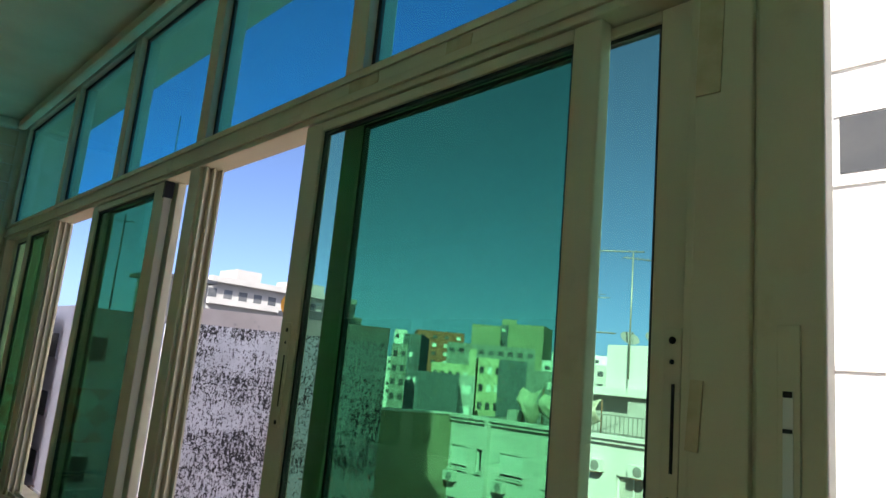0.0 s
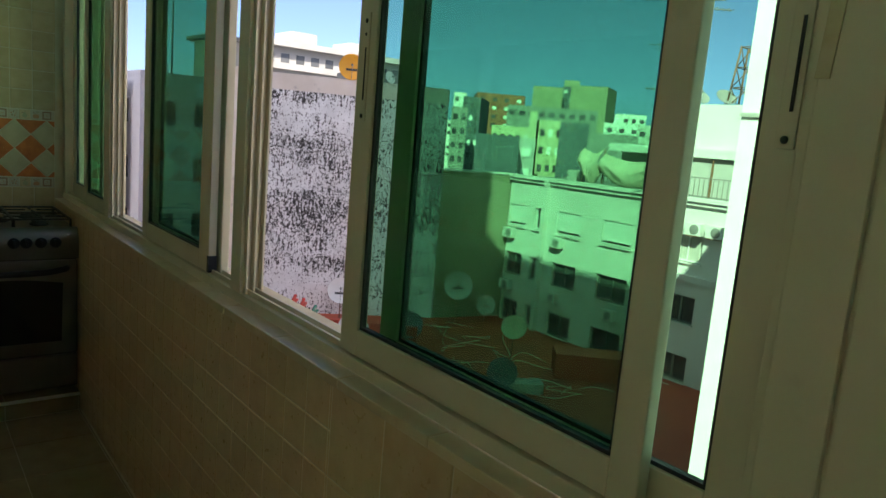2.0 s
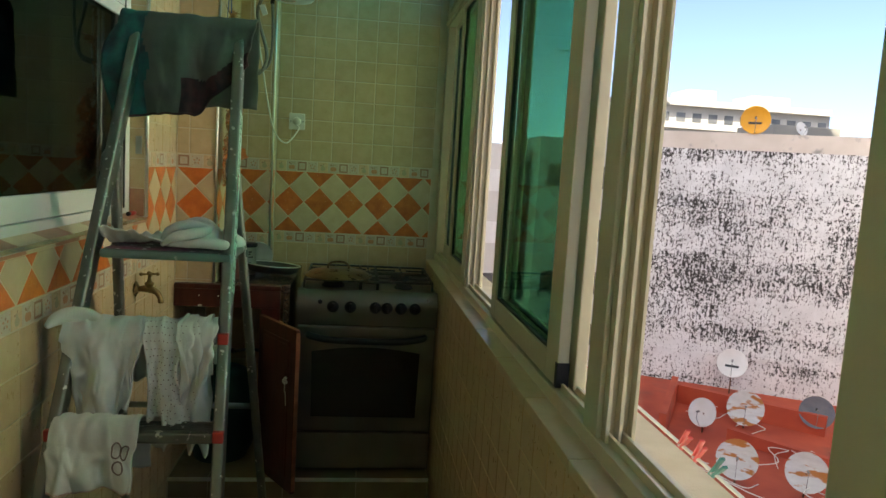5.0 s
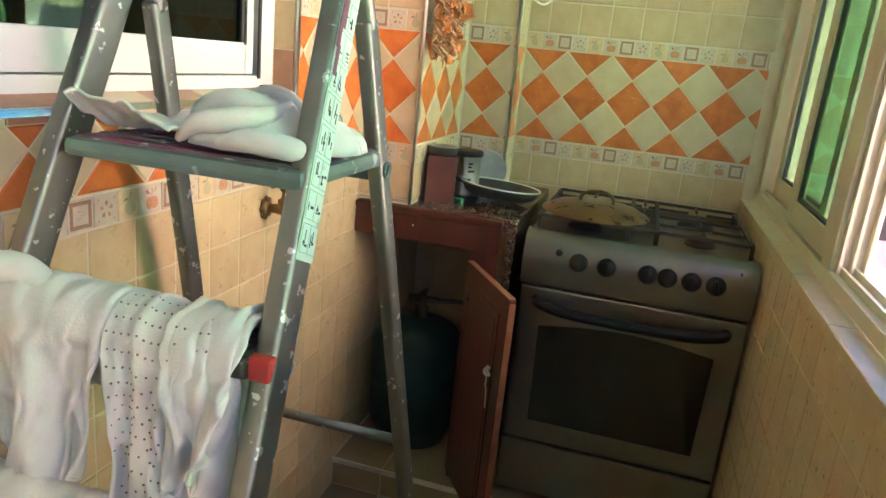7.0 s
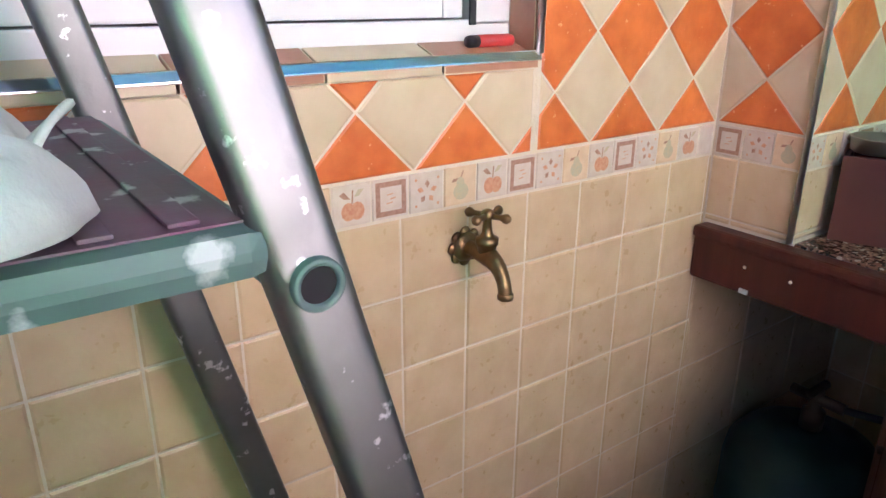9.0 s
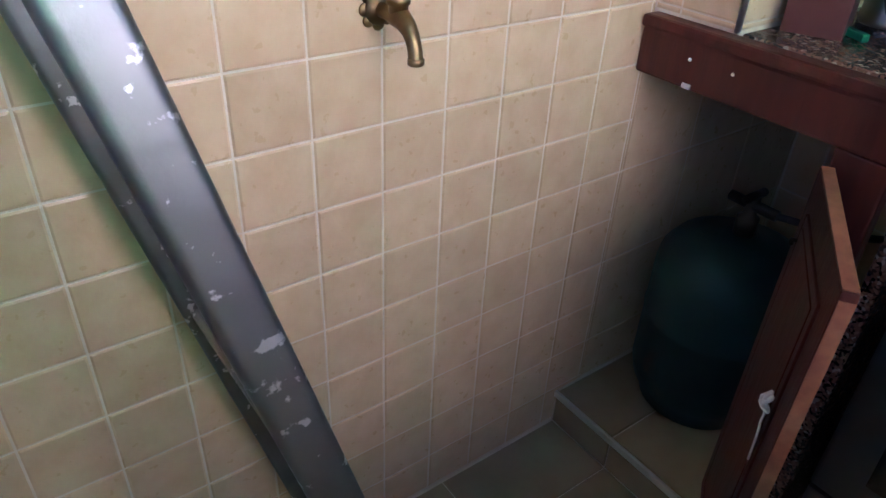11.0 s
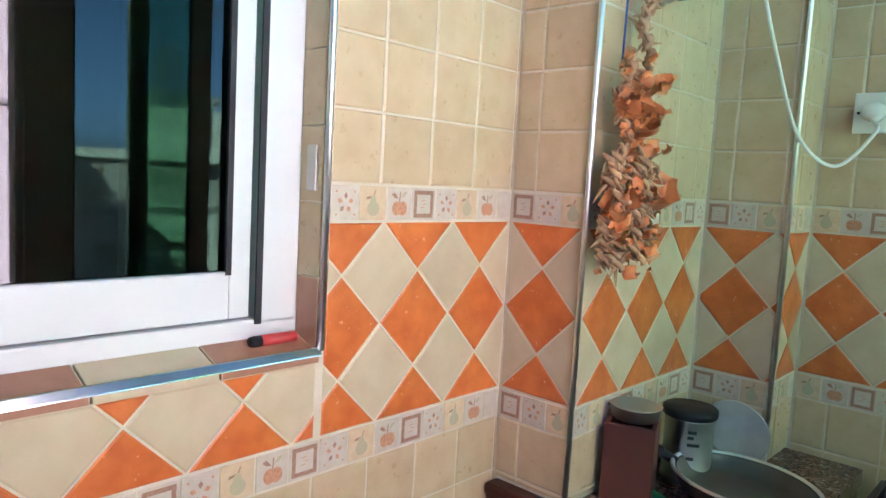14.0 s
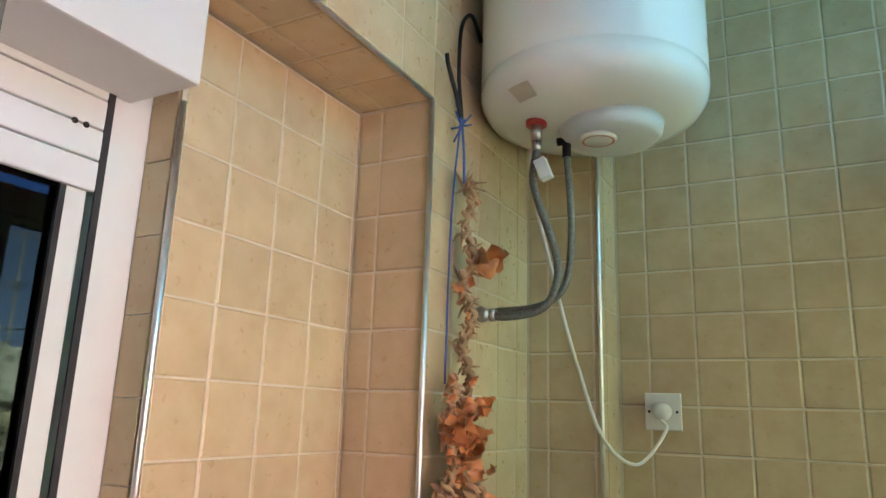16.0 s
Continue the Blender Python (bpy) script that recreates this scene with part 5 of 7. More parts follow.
for i in range(14):
    for j in range(16):
        p = dot_fn(0.04 + (i + 0.5 * (j % 2)) * 0.067, 0.03 + j * 0.038)
        if p.y < y1 + 0.02:
            bmesh.ops.create_icosphere(bm, subdivisions=1, radius=0.0016, matrix=Matrix.Translation(p + Vector((0, -0.0016, 0.0008))))
tagged(part("printed_dot", bm, M_TOWEL_DOT, dotted, "small dark printed dots"), kind="stuff")
rag = thing("bunched_rag", "bunched white rag knotted on the ladder tread", "rag", at=(0, 0, 0))
rag_fn = over_bar(-0.085, 0.000, y1 - 0.004, 0.966, 0.105, 0.05, 0.9, 15.3, 0.050, 0.01, 0.05, -0.03, -0.1, 0.05)
cloth("rag_sheet", M_TOWEL, rag, rag_fn, 44, 44, 0.003)
part("hem", tube(bmesh.new(), [rag_fn(k / 40, 0.004) for k in range(41)], 0.0028, 6), M_TOWEL, rag, "sewn hem")
towel2 = thing("small_towel", "small white face towel with dark embroidery over a tread", "towel", at=(0, 0, 0))
y2 = front(1, 0.7715).y + 0.004
small_fn = over_bar(-0.336, -0.150, y2, 0.750, 0.088, 0.085, 0.9, 7.7, 0.050, 0.016, 0.012, -0.02, 0.10, 0.022)
cloth("cloth_sheet", M_TOWEL, towel2, small_fn, 56, 56, 0.006)
part("edge_piping", tube(bmesh.new(), [small_fn(k / 50, 0.003) for k in range(51)], 0.0035, 6), material("pink_piping", (0.62, 0.42, 0.38), 0.9), towel2, "pale pink edge piping")
bm = bmesh.new()
for cu, cv, ru, rv in ((0.80, 0.27, 0.06, 0.05), (0.90, 0.25, 0.05, 0.045), (0.83, 0.16, 0.05, 0.04)):
    tube(bm, [small_fn(min(0.99, cu + ru * math.cos(a)), cv + rv * math.sin(a)) + Vector((0, -0.0045, 0)) for a in (k * math.tau / 20 for k in range(21))], 0.0018, 5)
part("embroidery", bm, M_TOWEL_DOT, towel2, "dark stitched loops")

heap = thing("crumpled_cloth", "knotted crumpled white cloth lying on the ladder shelf", "cloth", at=(0, 0, 1.174))


def dome(cx, cy, rx, ry, hgt, seed, swirl=1.0):
    """A bunched ball of cloth: a dome whose folds wind round it."""
    def at(u, v):
        th, d = u * math.tau, v
        fold = math.sin(3 * th + 5.5 * d + 2.2 * nz(math.cos(th), math.sin(th), seed)) * 0.16 * swirl + 0.30 * (0.3 - abs(nz(2.6 * d * math.cos(th), 2.6 * d * math.sin(th), seed + 4)))
        rad = d * (1 + 0.14 * nz(2 * math.cos(th), 2 * math.sin(th), seed + 2))
        z = hgt * (math.sqrt(max(0.0, 1 - d * d)) * (1 + fold) + 0.05)
        return Vector((cx + rx * rad * math.cos(th), cy + ry * rad * math.sin(th), 0.003 + z))
    return at


cloth("cloth_ball", M_TOWEL, heap, dome(-0.085, 2.775, 0.088, 0.080, 0.046, 2.0), 84, 30, 0.003)
cloth("cloth_ball", M_TOWEL, heap, dome(-0.018, 2.80, 0.045, 0.06, 0.032, 5.0, 0.6), 60, 20, 0.003)
for ctrl in (((-0.165, 2.745, 0.012), (-0.145, 2.74, 0.06), (-0.105, 2.735, 0.085), (-0.06, 2.745, 0.075), (-0.03, 2.75, 0.035)),
             ((-0.155, 2.71, 0.008), (-0.125, 2.70, 0.042), (-0.085, 2.705, 0.056), (-0.055, 2.725, 0.068), (-0.05, 2.77, 0.085)),
             ((-0.14, 2.79, 0.055), (-0.11, 2.80, 0.085), (-0.07, 2.79, 0.092), (-0.03, 2.78, 0.062)),
             ((-0.10, 2.70, 0.010), (-0.06, 2.695, 0.026), (-0.01, 2.70, 0.02), (0.0, 2.73, 0.01))):
    pts = [Vector((p.x, p.y, 0.004 + p.z * 0.60)) for p in curve_pts(ctrl, 8)]
    bm = tube(bmesh.new(), pts, [0.005 + 0.009 * math.sin(math.pi * k / (len(pts) - 1)) + 0.0015 * nz(k * 0.4, 3.3) for k in range(len(pts))], 12)
    part("twisted_fold", bm, M_TOWEL, heap, "twisted fold")


def flap(u, v):
    x, y = -0.292 + 0.145 * u, 2.69 + 0.12 * v
    lip = 0.040 * max(0.0, 1 - v * 2.4) * (0.6 + 0.4 * math.cos(u * 2.2)) + 0.02 * max(0.0, v - 0.7)
    return Vector((x + 0.008 * nz(u * 3, v * 3, 2), y + 0.01 * math.sin(u * 4), 0.005 + lip + 0.016 * abs(nz(u * 5, v * 4, 7)) + 0.022 * u * u * v))


cloth("loose_flap", M_TOWEL, heap, flap, 44, 30, 0.003, "flat loose end of the cloth")
bm = tube(bmesh.new(), curve_pts([(-0.05, 2.84, 0.02), (-0.035, 2.86, 0.04), (-0.02, 2.85, 0.035), (-0.018, 2.83, 0.006), (-0.04, 2.83, 0.004)], 6), 0.0018, 6)
part("ribbon", bm, M_TOWEL, heap)

# ---- just outside the windows ----
bm = bmesh.new()
rr = random.Random(5)
y = -1.2
while y < 4.4:
    w = rr.uniform(0.03, 0.08)
    box(bm, 0.9, 0.955 + rr.uniform(-0.012, 0.012), y, y + w, 0.76, 0.842 + rr.uniform(-0.01, 0.006), 0.006)
    y += w
M_OUT = material("white_flaking_render", (0.70, 0.68, 0.64), 0.9, second=(0.6, 0.58, 0.53), scale=30, bump=0.6, bump_scale=60)
tagged(part("trim_outer_sill", bm, M_OUT), "crumbling white render ledge outside the windows", "ledge", kind="structure")
bm = B(0.90, 0.94, Y_BACK - 2, 7.0, -11.0, 0.76)
# unseen tall blocks, added and sized to shade the party wall and lower facade
box(bm, -9.0, 0.90, 7.0, 11.0, -24.0, 23.8)
box(bm, -9.0, 0.90, 11.0, 30.0, -24.0, 32.0)
box(bm, -9.0, 0.96, -0.9, 6.99, 3.5, 23.8)
box(bm, -9.0, 0.96, -14, -0.9, 3.5, 6.0)
tagged(part("wall_outer", bm, M_OUT), "white rendered outer face with unseen blocks added to cast shade", "wall", kind="structure")
M_RUST_IRON = material("rusty_iron", (0.16, 0.08, 0.045), 0.7, second=(0.1, 0.05, 0.03), scale=40)
line = thing("clothes_line", "thin washing line strung outside the windows", "washing line", at=(0, 0, 0))
part("cord", tube(bmesh.new(), [(1.02, -1.0, 0.86), (1.03, 1.7, 0.842), (1.02, 4.3, 0.86)], 0.004, 6), M_WHITE_PLASTIC, line)


for y in (-1.0, 4.3):
    part("bracket", B(0.935, 1.034, y - 0.012, y + 0.012, 0.832, 0.866, 0.003), M_RUST_IRON, line, "small rusty end bracket")


def peg(y, mat, lean):
    p = thing("clothes_peg", "plastic clothes peg clipped on the washing line", "clothes peg", "clothes pegs", at=(1.027, y, 0.845))
    for s in (-1, 1):
        bm = B(-0.005, 0.005, -0.003, 0.003, -0.025, 0.05, 0.0015)
        bm.transform(Matrix.Rotation(lean, 4, "X") @ Matrix.Translation((0, s * 0.004, 0)) @ Matrix.Rotation(s * -0.09, 4, "X"))
        part("jaw", bm, mat, p)
    part("spring", tube(bmesh.new(), [(-0.006, 0, 0.0), (0.006, 0, 0.0)], 0.003, 8), M_STEEL, p)


peg(2.335, M_RED_PLASTIC, 0.7)
peg(2.27, M_RED_PLASTIC, 0.62)
peg(2.195, material("green_peg", (0.03, 0.2, 0.16), 0.4), 0.75)

# ---- the city outside ----
M_MOULD = bpy.data.materials.new("mould_stained_whitewash")


def mould(m):
    """Old whitewash with black mould in speckles, thicker in level bands."""
    m.use_nodes = True
    t, n = m.node_tree, m.node_tree.nodes
    b = n["Principled BSDF"]
    b.inputs["Roughness"].default_value = 0.95
    g = n.new("ShaderNodeNewGeometry")

    def tex(scale, stretch, det=10.0, rough=0.62):
        mp, q = n.new("ShaderNodeMapping"), n.new("ShaderNodeTexNoise")
        mp.inputs["Scale"].default_value = stretch
        q.inputs["Scale"].default_value, q.inputs["Detail"].default_value, q.inputs["Roughness"].default_value = scale, det, rough
        t.links.new(g.outputs["Position"], mp.inputs["Vector"])
        t.links.new(mp.outputs["Vector"], q.inputs["Vector"])
        return q.outputs["Fac"]

    def rng(f, a, c):
        r = n.new("ShaderNodeMapRange")
        r.inputs["From Min"].default_value, r.inputs["From Max"].default_value = a, c
        t.links.new(f, r.inputs["Value"])
        return r.outputs["Result"]

    def mth(op, x, y):
        q = n.new("ShaderNodeMath")
        q.operation = op
        for i, v in enumerate((x, y)):
            if isinstance(v, float):
                q.inputs[i].default_value = v
            else:
                t.links.new(v, q.inputs[i])
        return q.outputs["Value"]

    def mix(f, a, c):
        x = n.new("ShaderNodeMix")
        x.data_type = "RGBA"
        t.links.new(f, x.inputs["Factor"])
        for s, v in ((x.inputs["A"], a), (x.inputs["B"], c)):
            if isinstance(v, tuple):
                s.default_value = (*v, 1)
            else:
                t.links.new(v, s)
        return x.outputs["Result"]

    speck = tex(8.5, (1, 1, 0.75), 12.0, 0.74)
    streak = tex(5.0, (2.0, 2.0, 0.3), 10.0, 0.68)
    band = tex(0.5, (0.12, 0.12, 1.6), 3.0)
    big = tex(0.35, (1, 1, 1), 3.0)
    f = mth("ADD", mth("MULTIPLY", speck, 0.75), mth("MULTIPLY", streak, 0.35))
    f = mth("ADD", f, mth("MULTIPLY", mth("SUBTRACT", band, 0.5), 0.26))
    f = mth("ADD", f, mth("MULTIPLY", mth("SUBTRACT", big, 0.5), 0.2))
    pale = mix(rng(tex(0.9, (1, 1, 1)), 0.4, 0.65), (0.75, 0.745, 0.74), (0.63, 0.625, 0.62))
    grey = mix(rng(f, 0.55, 0.595), pale, (0.34, 0.315, 0.30))
    col = mix(rng(f, 0.582, 0.602), grey, (0.045, 0.042, 0.04))
    t.links.new(col, b.inputs["Base Color"])


mould(M_MOULD)
M_BAND = material("plain_cream_render", (0.66, 0.59, 0.52), 0.9, second=(0.58, 0.51, 0.44), scale=0.8, stain=(0.3, 0.28, 0.26), stain_scale=1.4, stain_edge=(0.62, 0.75))
M_FACADE = material("white_facade_paint", (0.62, 0.60, 0.56), 0.9, second=(0.55, 0.53, 0.49), scale=0.5, stain=(0.42, 0.4, 0.37), stain_scale=0.9, stain_edge=(0.66, 0.82), stretch=(1, 1, 0.35))
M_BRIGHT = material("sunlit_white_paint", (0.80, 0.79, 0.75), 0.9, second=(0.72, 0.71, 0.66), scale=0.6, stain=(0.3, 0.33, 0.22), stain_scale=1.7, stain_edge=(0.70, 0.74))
M_LILAC = material("pale_lilac_render", (0.56, 0.54, 0.56), 0.9, second=(0.50, 0.48, 0.50), scale=0.5)
M_RED_ROOF = material("red_roof_coating", (0.50, 0.085, 0.038), 0.75, second=(0.40, 0.06, 0.03), scale=0.7, stain=(0.22, 0.07, 0.045), stain_scale=0.5, stain_edge=(0.55, 0.8), bump=0.2, bump_scale=4)
M_GREY_ROOF = material("grey_flat_roof", (0.27, 0.25, 0.23), 0.9, second=(0.2, 0.18, 0.165), scale=0.3)
M_TERRA = material("terracotta_render", (0.30, 0.10, 0.06), 0.9, second=(0.25, 0.085, 0.05), scale=0.4)
M_YELLOW = material("pale_yellow_render", (0.48, 0.44, 0.30), 0.9, second=(0.42, 0.38, 0.25), scale=0.4)
M_GREYWALL = material("grey_render", (0.23, 0.225, 0.21), 0.9, second=(0.18, 0.175, 0.165), scale=0.3)
M_SLATE = material("blue_grey_render", (0.095, 0.11, 0.125), 0.9, second=(0.075, 0.085, 0.10), scale=0.3, stain=(0.14, 0.14, 0.13), stain_scale=0.4, stain_edge=(0.58, 0.75))
M_OLIVE = material("olive_grey_render", (0.27, 0.25, 0.17), 0.9, second=(0.23, 0.21, 0.145), scale=0.2)
M_OLD_WALL = material("old_bare_render", (0.30, 0.27, 0.19), 0.95, second=(0.24, 0.215, 0.15), scale=0.7, stain=(0.10, 0.095, 0.07), stain_scale=1.1, stain_edge=(0.62, 0.70), bump=0.4, bump_scale=6)
M_PALEGREY = material("pale_grey_render", (0.42, 0.40, 0.37), 0.9, second=(0.36, 0.34, 0.31), scale=0.4)
M_PANE_FAR = material("dark_far_window", (0.05, 0.055, 0.06), 0.15, second=(0.09, 0.09, 0.09), scale=0.8, vary=0.4, spec=0.6)
M_SHUTTER = material("white_shutter", (0.72, 0.71, 0.68), 0.7, second=(0.66, 0.65, 0.62), scale=2)
M_CURTAIN = material("pale_curtain", (0.5, 0.48, 0.42), 0.9, second=(0.34, 0.32, 0.28), scale=4, stretch=(3, 3, 0.1))
M_AC = material("air_conditioner_shell", (0.62, 0.61, 0.57), 0.6, second=(0.55, 0.53, 0.49), scale=4)
M_DISH = material("satellite_dish_paint", (0.60, 0.60, 0.58), 0.5, second=(0.52, 0.52, 0.5), scale=3, stain=(0.42, 0.15, 0.03), stain_scale=1.6, stain_edge=(0.52, 0.58), stretch=(0.8, 0.8, 2.4))
M_DISH_GREY = material("grey_dish_paint", (0.12, 0.13, 0.15), 0.5, second=(0.16, 0.165, 0.18), scale=3)
M_DISH_YELLOW = material("orange_yellow_dish_paint", (0.72, 0.34, 0.02), 0.45, second=(0.66, 0.3, 0.02), scale=3)
M_DISH_OLIVE = material("weathered_olive_dish", (0.45, 0.44, 0.28), 0.55, second=(0.38, 0.37, 0.24), scale=4)
M_RUST = material("rusted_metal", (0.22, 0.10, 0.05), 0.75, second=(0.12, 0.06, 0.035), scale=6)
M_ANTENNA = material("antenna_metal", (0.36, 0.33, 0.27), 0.5, 0.5)
M_CANVAS = material("pale_canvas", (0.52, 0.47, 0.36), 0.9, second=(0.42, 0.37, 0.28), scale=2)
M_GROUND = material("street_ground", (0.16, 0.15, 0.14), 0.95, second=(0.12, 0.11, 0.1), scale=0.1)

tagged(part("ground", B(-3000, 3000, -3000, 3000, -24.2, -24.0), M_GROUND), "grey ground of the city far below", "ground", kind="structure")
Z_ROOF = -9.4


def vertical_wall(bm, a, b, z0, z1, thick, mat=0, off=0.0):
    """An upright slab between two plan points; its face stands off towards the left hand of a to b."""
    a, b = Vector((*a, 0)), Vector((*b, 0))
    d = (b - a).normalized()
    nrm = Vector((d.y, -d.x, 0))
    m = Matrix((d, -nrm, Vector((0, 0, 1)))).transposed().to_4x4()
    m.translation = a
    s = bmesh.new()
    box(s, 0, (b - a).length, -off, thick, z0, z1, 0, mat)
    s.transform(m)
    tmp = bpy.data.meshes.new("tmp")
    s.to_mesh(tmp)
    s.free()
    bm.from_mesh(tmp)
    bpy.data.meshes.remove(tmp)
    return bm


# the low red roof in the yard
yard = thing("red_roof_terrace", "low flat roof coated red, with stepped parapets", "roof", kind="structure", at=(0, 0, 0))
part("roof_slab", B(4, 33, 6.5, 40, -24, Z_ROOF), M_RED_ROOF, yard, "red coated flat roof")
bm = bmesh.new()
vertical_wall(bm, (13.5, 27.6), (16.6, 33.0), Z_ROOF, Z_ROOF + 1.3, 0.3)
vertical_wall(bm, (16.6, 33.0), (21.5, 28.6), Z_ROOF, Z_ROOF + 0.9, 0.3)
vertical_wall(bm, (16.6, 28.2), (21.0, 22.5), Z_ROOF, Z_ROOF + 0.5, 0.3)
vertical_wall(bm, (24.6, 21.6), (27.6, 19.0), Z_ROOF, Z_ROOF + 1.2, 1.5)
part("parapet", bm, M_RED_ROOF, yard, "red coated parapet")
bm = bmesh.new()
rr = random.Random(12)
for k in range(26):
    p = Vector((rr.uniform(13, 27), rr.uniform(19, 31), Z_ROOF + 0.05))
    pts = [p]
    for j in range(5):
        p = p + Vector((rr.uniform(-1.6, 1.6), rr.uniform(-1.6, 1.6), 0))
        pts.append(Vector((p.x, p.y, Z_ROOF + rr.uniform(0.03, 0.5))))
    tube(bm, curve_pts(pts, 4), 0.02, 5)
tagged(part("roof_cables", bm, M_WHITE_PLASTIC), "tangled white aerial cables on the red roof", "cables", kind="stuff")

# the mould-stained party wall
WA, WB, WC = (15.7, 38.1), (25.6, 32.7), (30.3, 31.6)
party = thing("party_wall", "tall whitewashed party wall stained with black mould", "wall", at=(0, 0, 0))
bm = vertical_wall(bmesh.new(), WA, WB, Z_ROOF - 2, 3.35, 0.5)
part("rendered_wall", bm, M_MOULD, party)
bm = vertical_wall(bmesh.new(), WA, WB, 3.35, 4.25, 0.48)
part("top_band", bm, M_BAND, party, "plain cream top band")
bm = bmesh.new()
wd = (Vector(WB) - Vector(WA)).normalized()
for z, h0 in ((0.95, 0.05), (0.1, 0.1), (-2.6, 0.06), (-3.1, 0.05), (-5.9, 0.06), (-7.6, 0.05)):
    for k in range(8):
        p = Vector(WA) + wd * (k * 1.41)
        q = Vector(WA) + wd * ((k + 1) * 1.41)
        dz = 0.16 * noise.noise(Vector((k * 0.7, z, 0)))
        vertical_wall(bm, p, q, z + dz, z + dz + h0, 0.02, 0, 0.05)
part("render_ridge", bm, M_MOULD, party, "uneven ridge in the render")
bm = vertical_wall(bmesh.new(), (WA[0] - wd.x * 0.95, WA[1] - wd.y * 0.95), WA, Z_ROOF - 2, 4.1, 0.6, 0, 0.25)
vertical_wall(bm, (WA[0] - wd.x * 1.05, WA[1] - wd.y * 1.05), (WA[0] + wd.x * 0.05, WA[1] + wd.y * 0.05), 4.1, 4.35, 0.7, 0, 0.3)
part("corner_pier", bm, M_BAND, party, "cream corner pier")
bm = vertical_wall(bmesh.new(), WB, WC, Z_ROOF - 2, -0.45, 0.4)
part("low_wall", bm, M_OLD_WALL, party, "lower wall of bare cracked render")
part("coping", vertical_wall(bmesh.new(), WB, WC, -0.45, -0.33, 0.5, 0, 0.08), M_FACADE, party, "pale coping")


def far_building(name, label, x, y, w, d, z0, z1, mat, storeys=0, cols=0, roof=M_GREY_ROOF, parapet=0.5, group="", cats="building", sides=("x", "y"), glass_mat=None):
    """A block with parapet roof and recessed windows on the faces towards the yard (-x and -y)."""
    t = thing(name, label, cats, group, at=(x, y, z0))
    h = z1 - z0
    part("wall", B(-w / 2, w / 2, -d / 2, d / 2, 0, h - parapet), mat, t)
    bm = bmesh.new()
    for q in ((-w / 2, w / 2, -d / 2, -d / 2 + 0.25), (-w / 2, w / 2, d / 2 - 0.25, d / 2), (-w / 2, -w / 2 + 0.25, -d / 2 + 0.25, d / 2 - 0.25), (w / 2 - 0.25, w / 2, -d / 2 + 0.25, d / 2 - 0.25)):
        box(bm, *q, h - parapet, h)
    part("parapet", bm, mat, t)
    part("roof", B(-w / 2 + 0.25, w / 2 - 0.25, -d / 2 + 0.25, d / 2 - 0.25, h - parapet, h - parapet + 0.05), roof, t)
    rw = random.Random(int(x * 7 + y))
    top = h - parapet
    for face in sides:
        span = d if face == "x" else w
        nc = cols or max(1, int(span / 3.0))
        for s in range(storeys):
            zc = top - 1.6 - s * 3.0
            if zc < 1:
                break
            for c in range(nc):
                u = -span / 2 + span * (c + 0.5) / nc
                ww, wh = min(1.5, span / nc * 0.55), 1.25
                m = glass_mat or M_PANE_FAR
                if face == "x":
                    a = B(-w / 2 - 0.05, -w / 2 + 0.02, u - ww / 2 - 0.1, u + ww / 2 + 0.1, zc - wh / 2 - 0.1, zc + wh / 2 + 0.1)
                    b = B(-w / 2 - 0.07, -w / 2 - 0.051, u - ww / 2, u + ww / 2, zc - wh / 2, zc + wh / 2)
                else:
                    a = B(u - ww / 2 - 0.1, u + ww / 2 + 0.1, -d / 2 - 0.05, -d / 2 + 0.02, zc - wh / 2 - 0.1, zc + wh / 2 + 0.1)
                    b = B(u - ww / 2, u + ww / 2, -d / 2 - 0.07, -d / 2 - 0.051, zc - wh / 2, zc + wh / 2)
                f = part("window_frame", a, mat, t)
                part("pane", b, M_SHUTTER if rw.random() < 0.18 else m, f)
    return t


# the white apartment block across the yard
FX, FY0, FY1, FTOP = 30.0, 2.0, 31.4, -0.5
block = thing("apartment_block", "white apartment block with shutters and air conditioners", "building", at=(0, 0, 0))
COLS = [(31.3, 29.9, "shutter"), (29.2, 28.5, "small"), (27.4, 25.6, "shutter"), (24.1, 22.1, "shutter"), (19.8, 18.1, "curtain"), (16.4, 14.6, "curtain"), (12.4, 10.6, "shutter"), (8.4, 6.6, "shutter")]
ROWS_Z = [(-3.45, -2.15), (-6.45, -5.1), (-9.35, -8.05), (-12.4, -11.1)]
edges = [FY1]
for a, b, _ in COLS:
    edges += [a, b]
edges.append(FY0)
bm = bmesh.new()
bands = [FTOP]
for z0, z1 in ROWS_Z:
    bands += [z1, z0]
bands.append(-24.0)
for i in range(0, len(bands), 2):
    box(bm, FX, FX + 0.35, FY0, FY1, bands[i + 1], bands[i])
for z0, z1 in ROWS_Z:
    for i in range(0, len(edges), 2):
        box(bm, FX, FX + 0.35, edges[i + 1], edges[i], z0, z1)
box(bm, FX - 0.25, FX, 2.0, 20.6, -4.35, -4.05)
box(bm, FX - 0.35, FX, 28.1, 28.35, -24, FTOP)
part("wall", bm, M_FACADE, block)
part("core", B(FX + 0.6, 44, FY0, FY1, -24, FTOP - 0.1), M_GREYWALL, block)
part("roof", B(FX, 44, FY0, FY1, FTOP, FTOP + 0.06), M_GREY_ROOF, block)
bm = B(FX - 0.28, FX + 0.2, FY0, FY1, FTOP - 0.02, FTOP + 0.18)
box(bm, FX - 0.16, FX, FY0, FY1, FTOP - 0.22, FTOP - 0.02)
part("cornice", bm, M_FACADE, block)
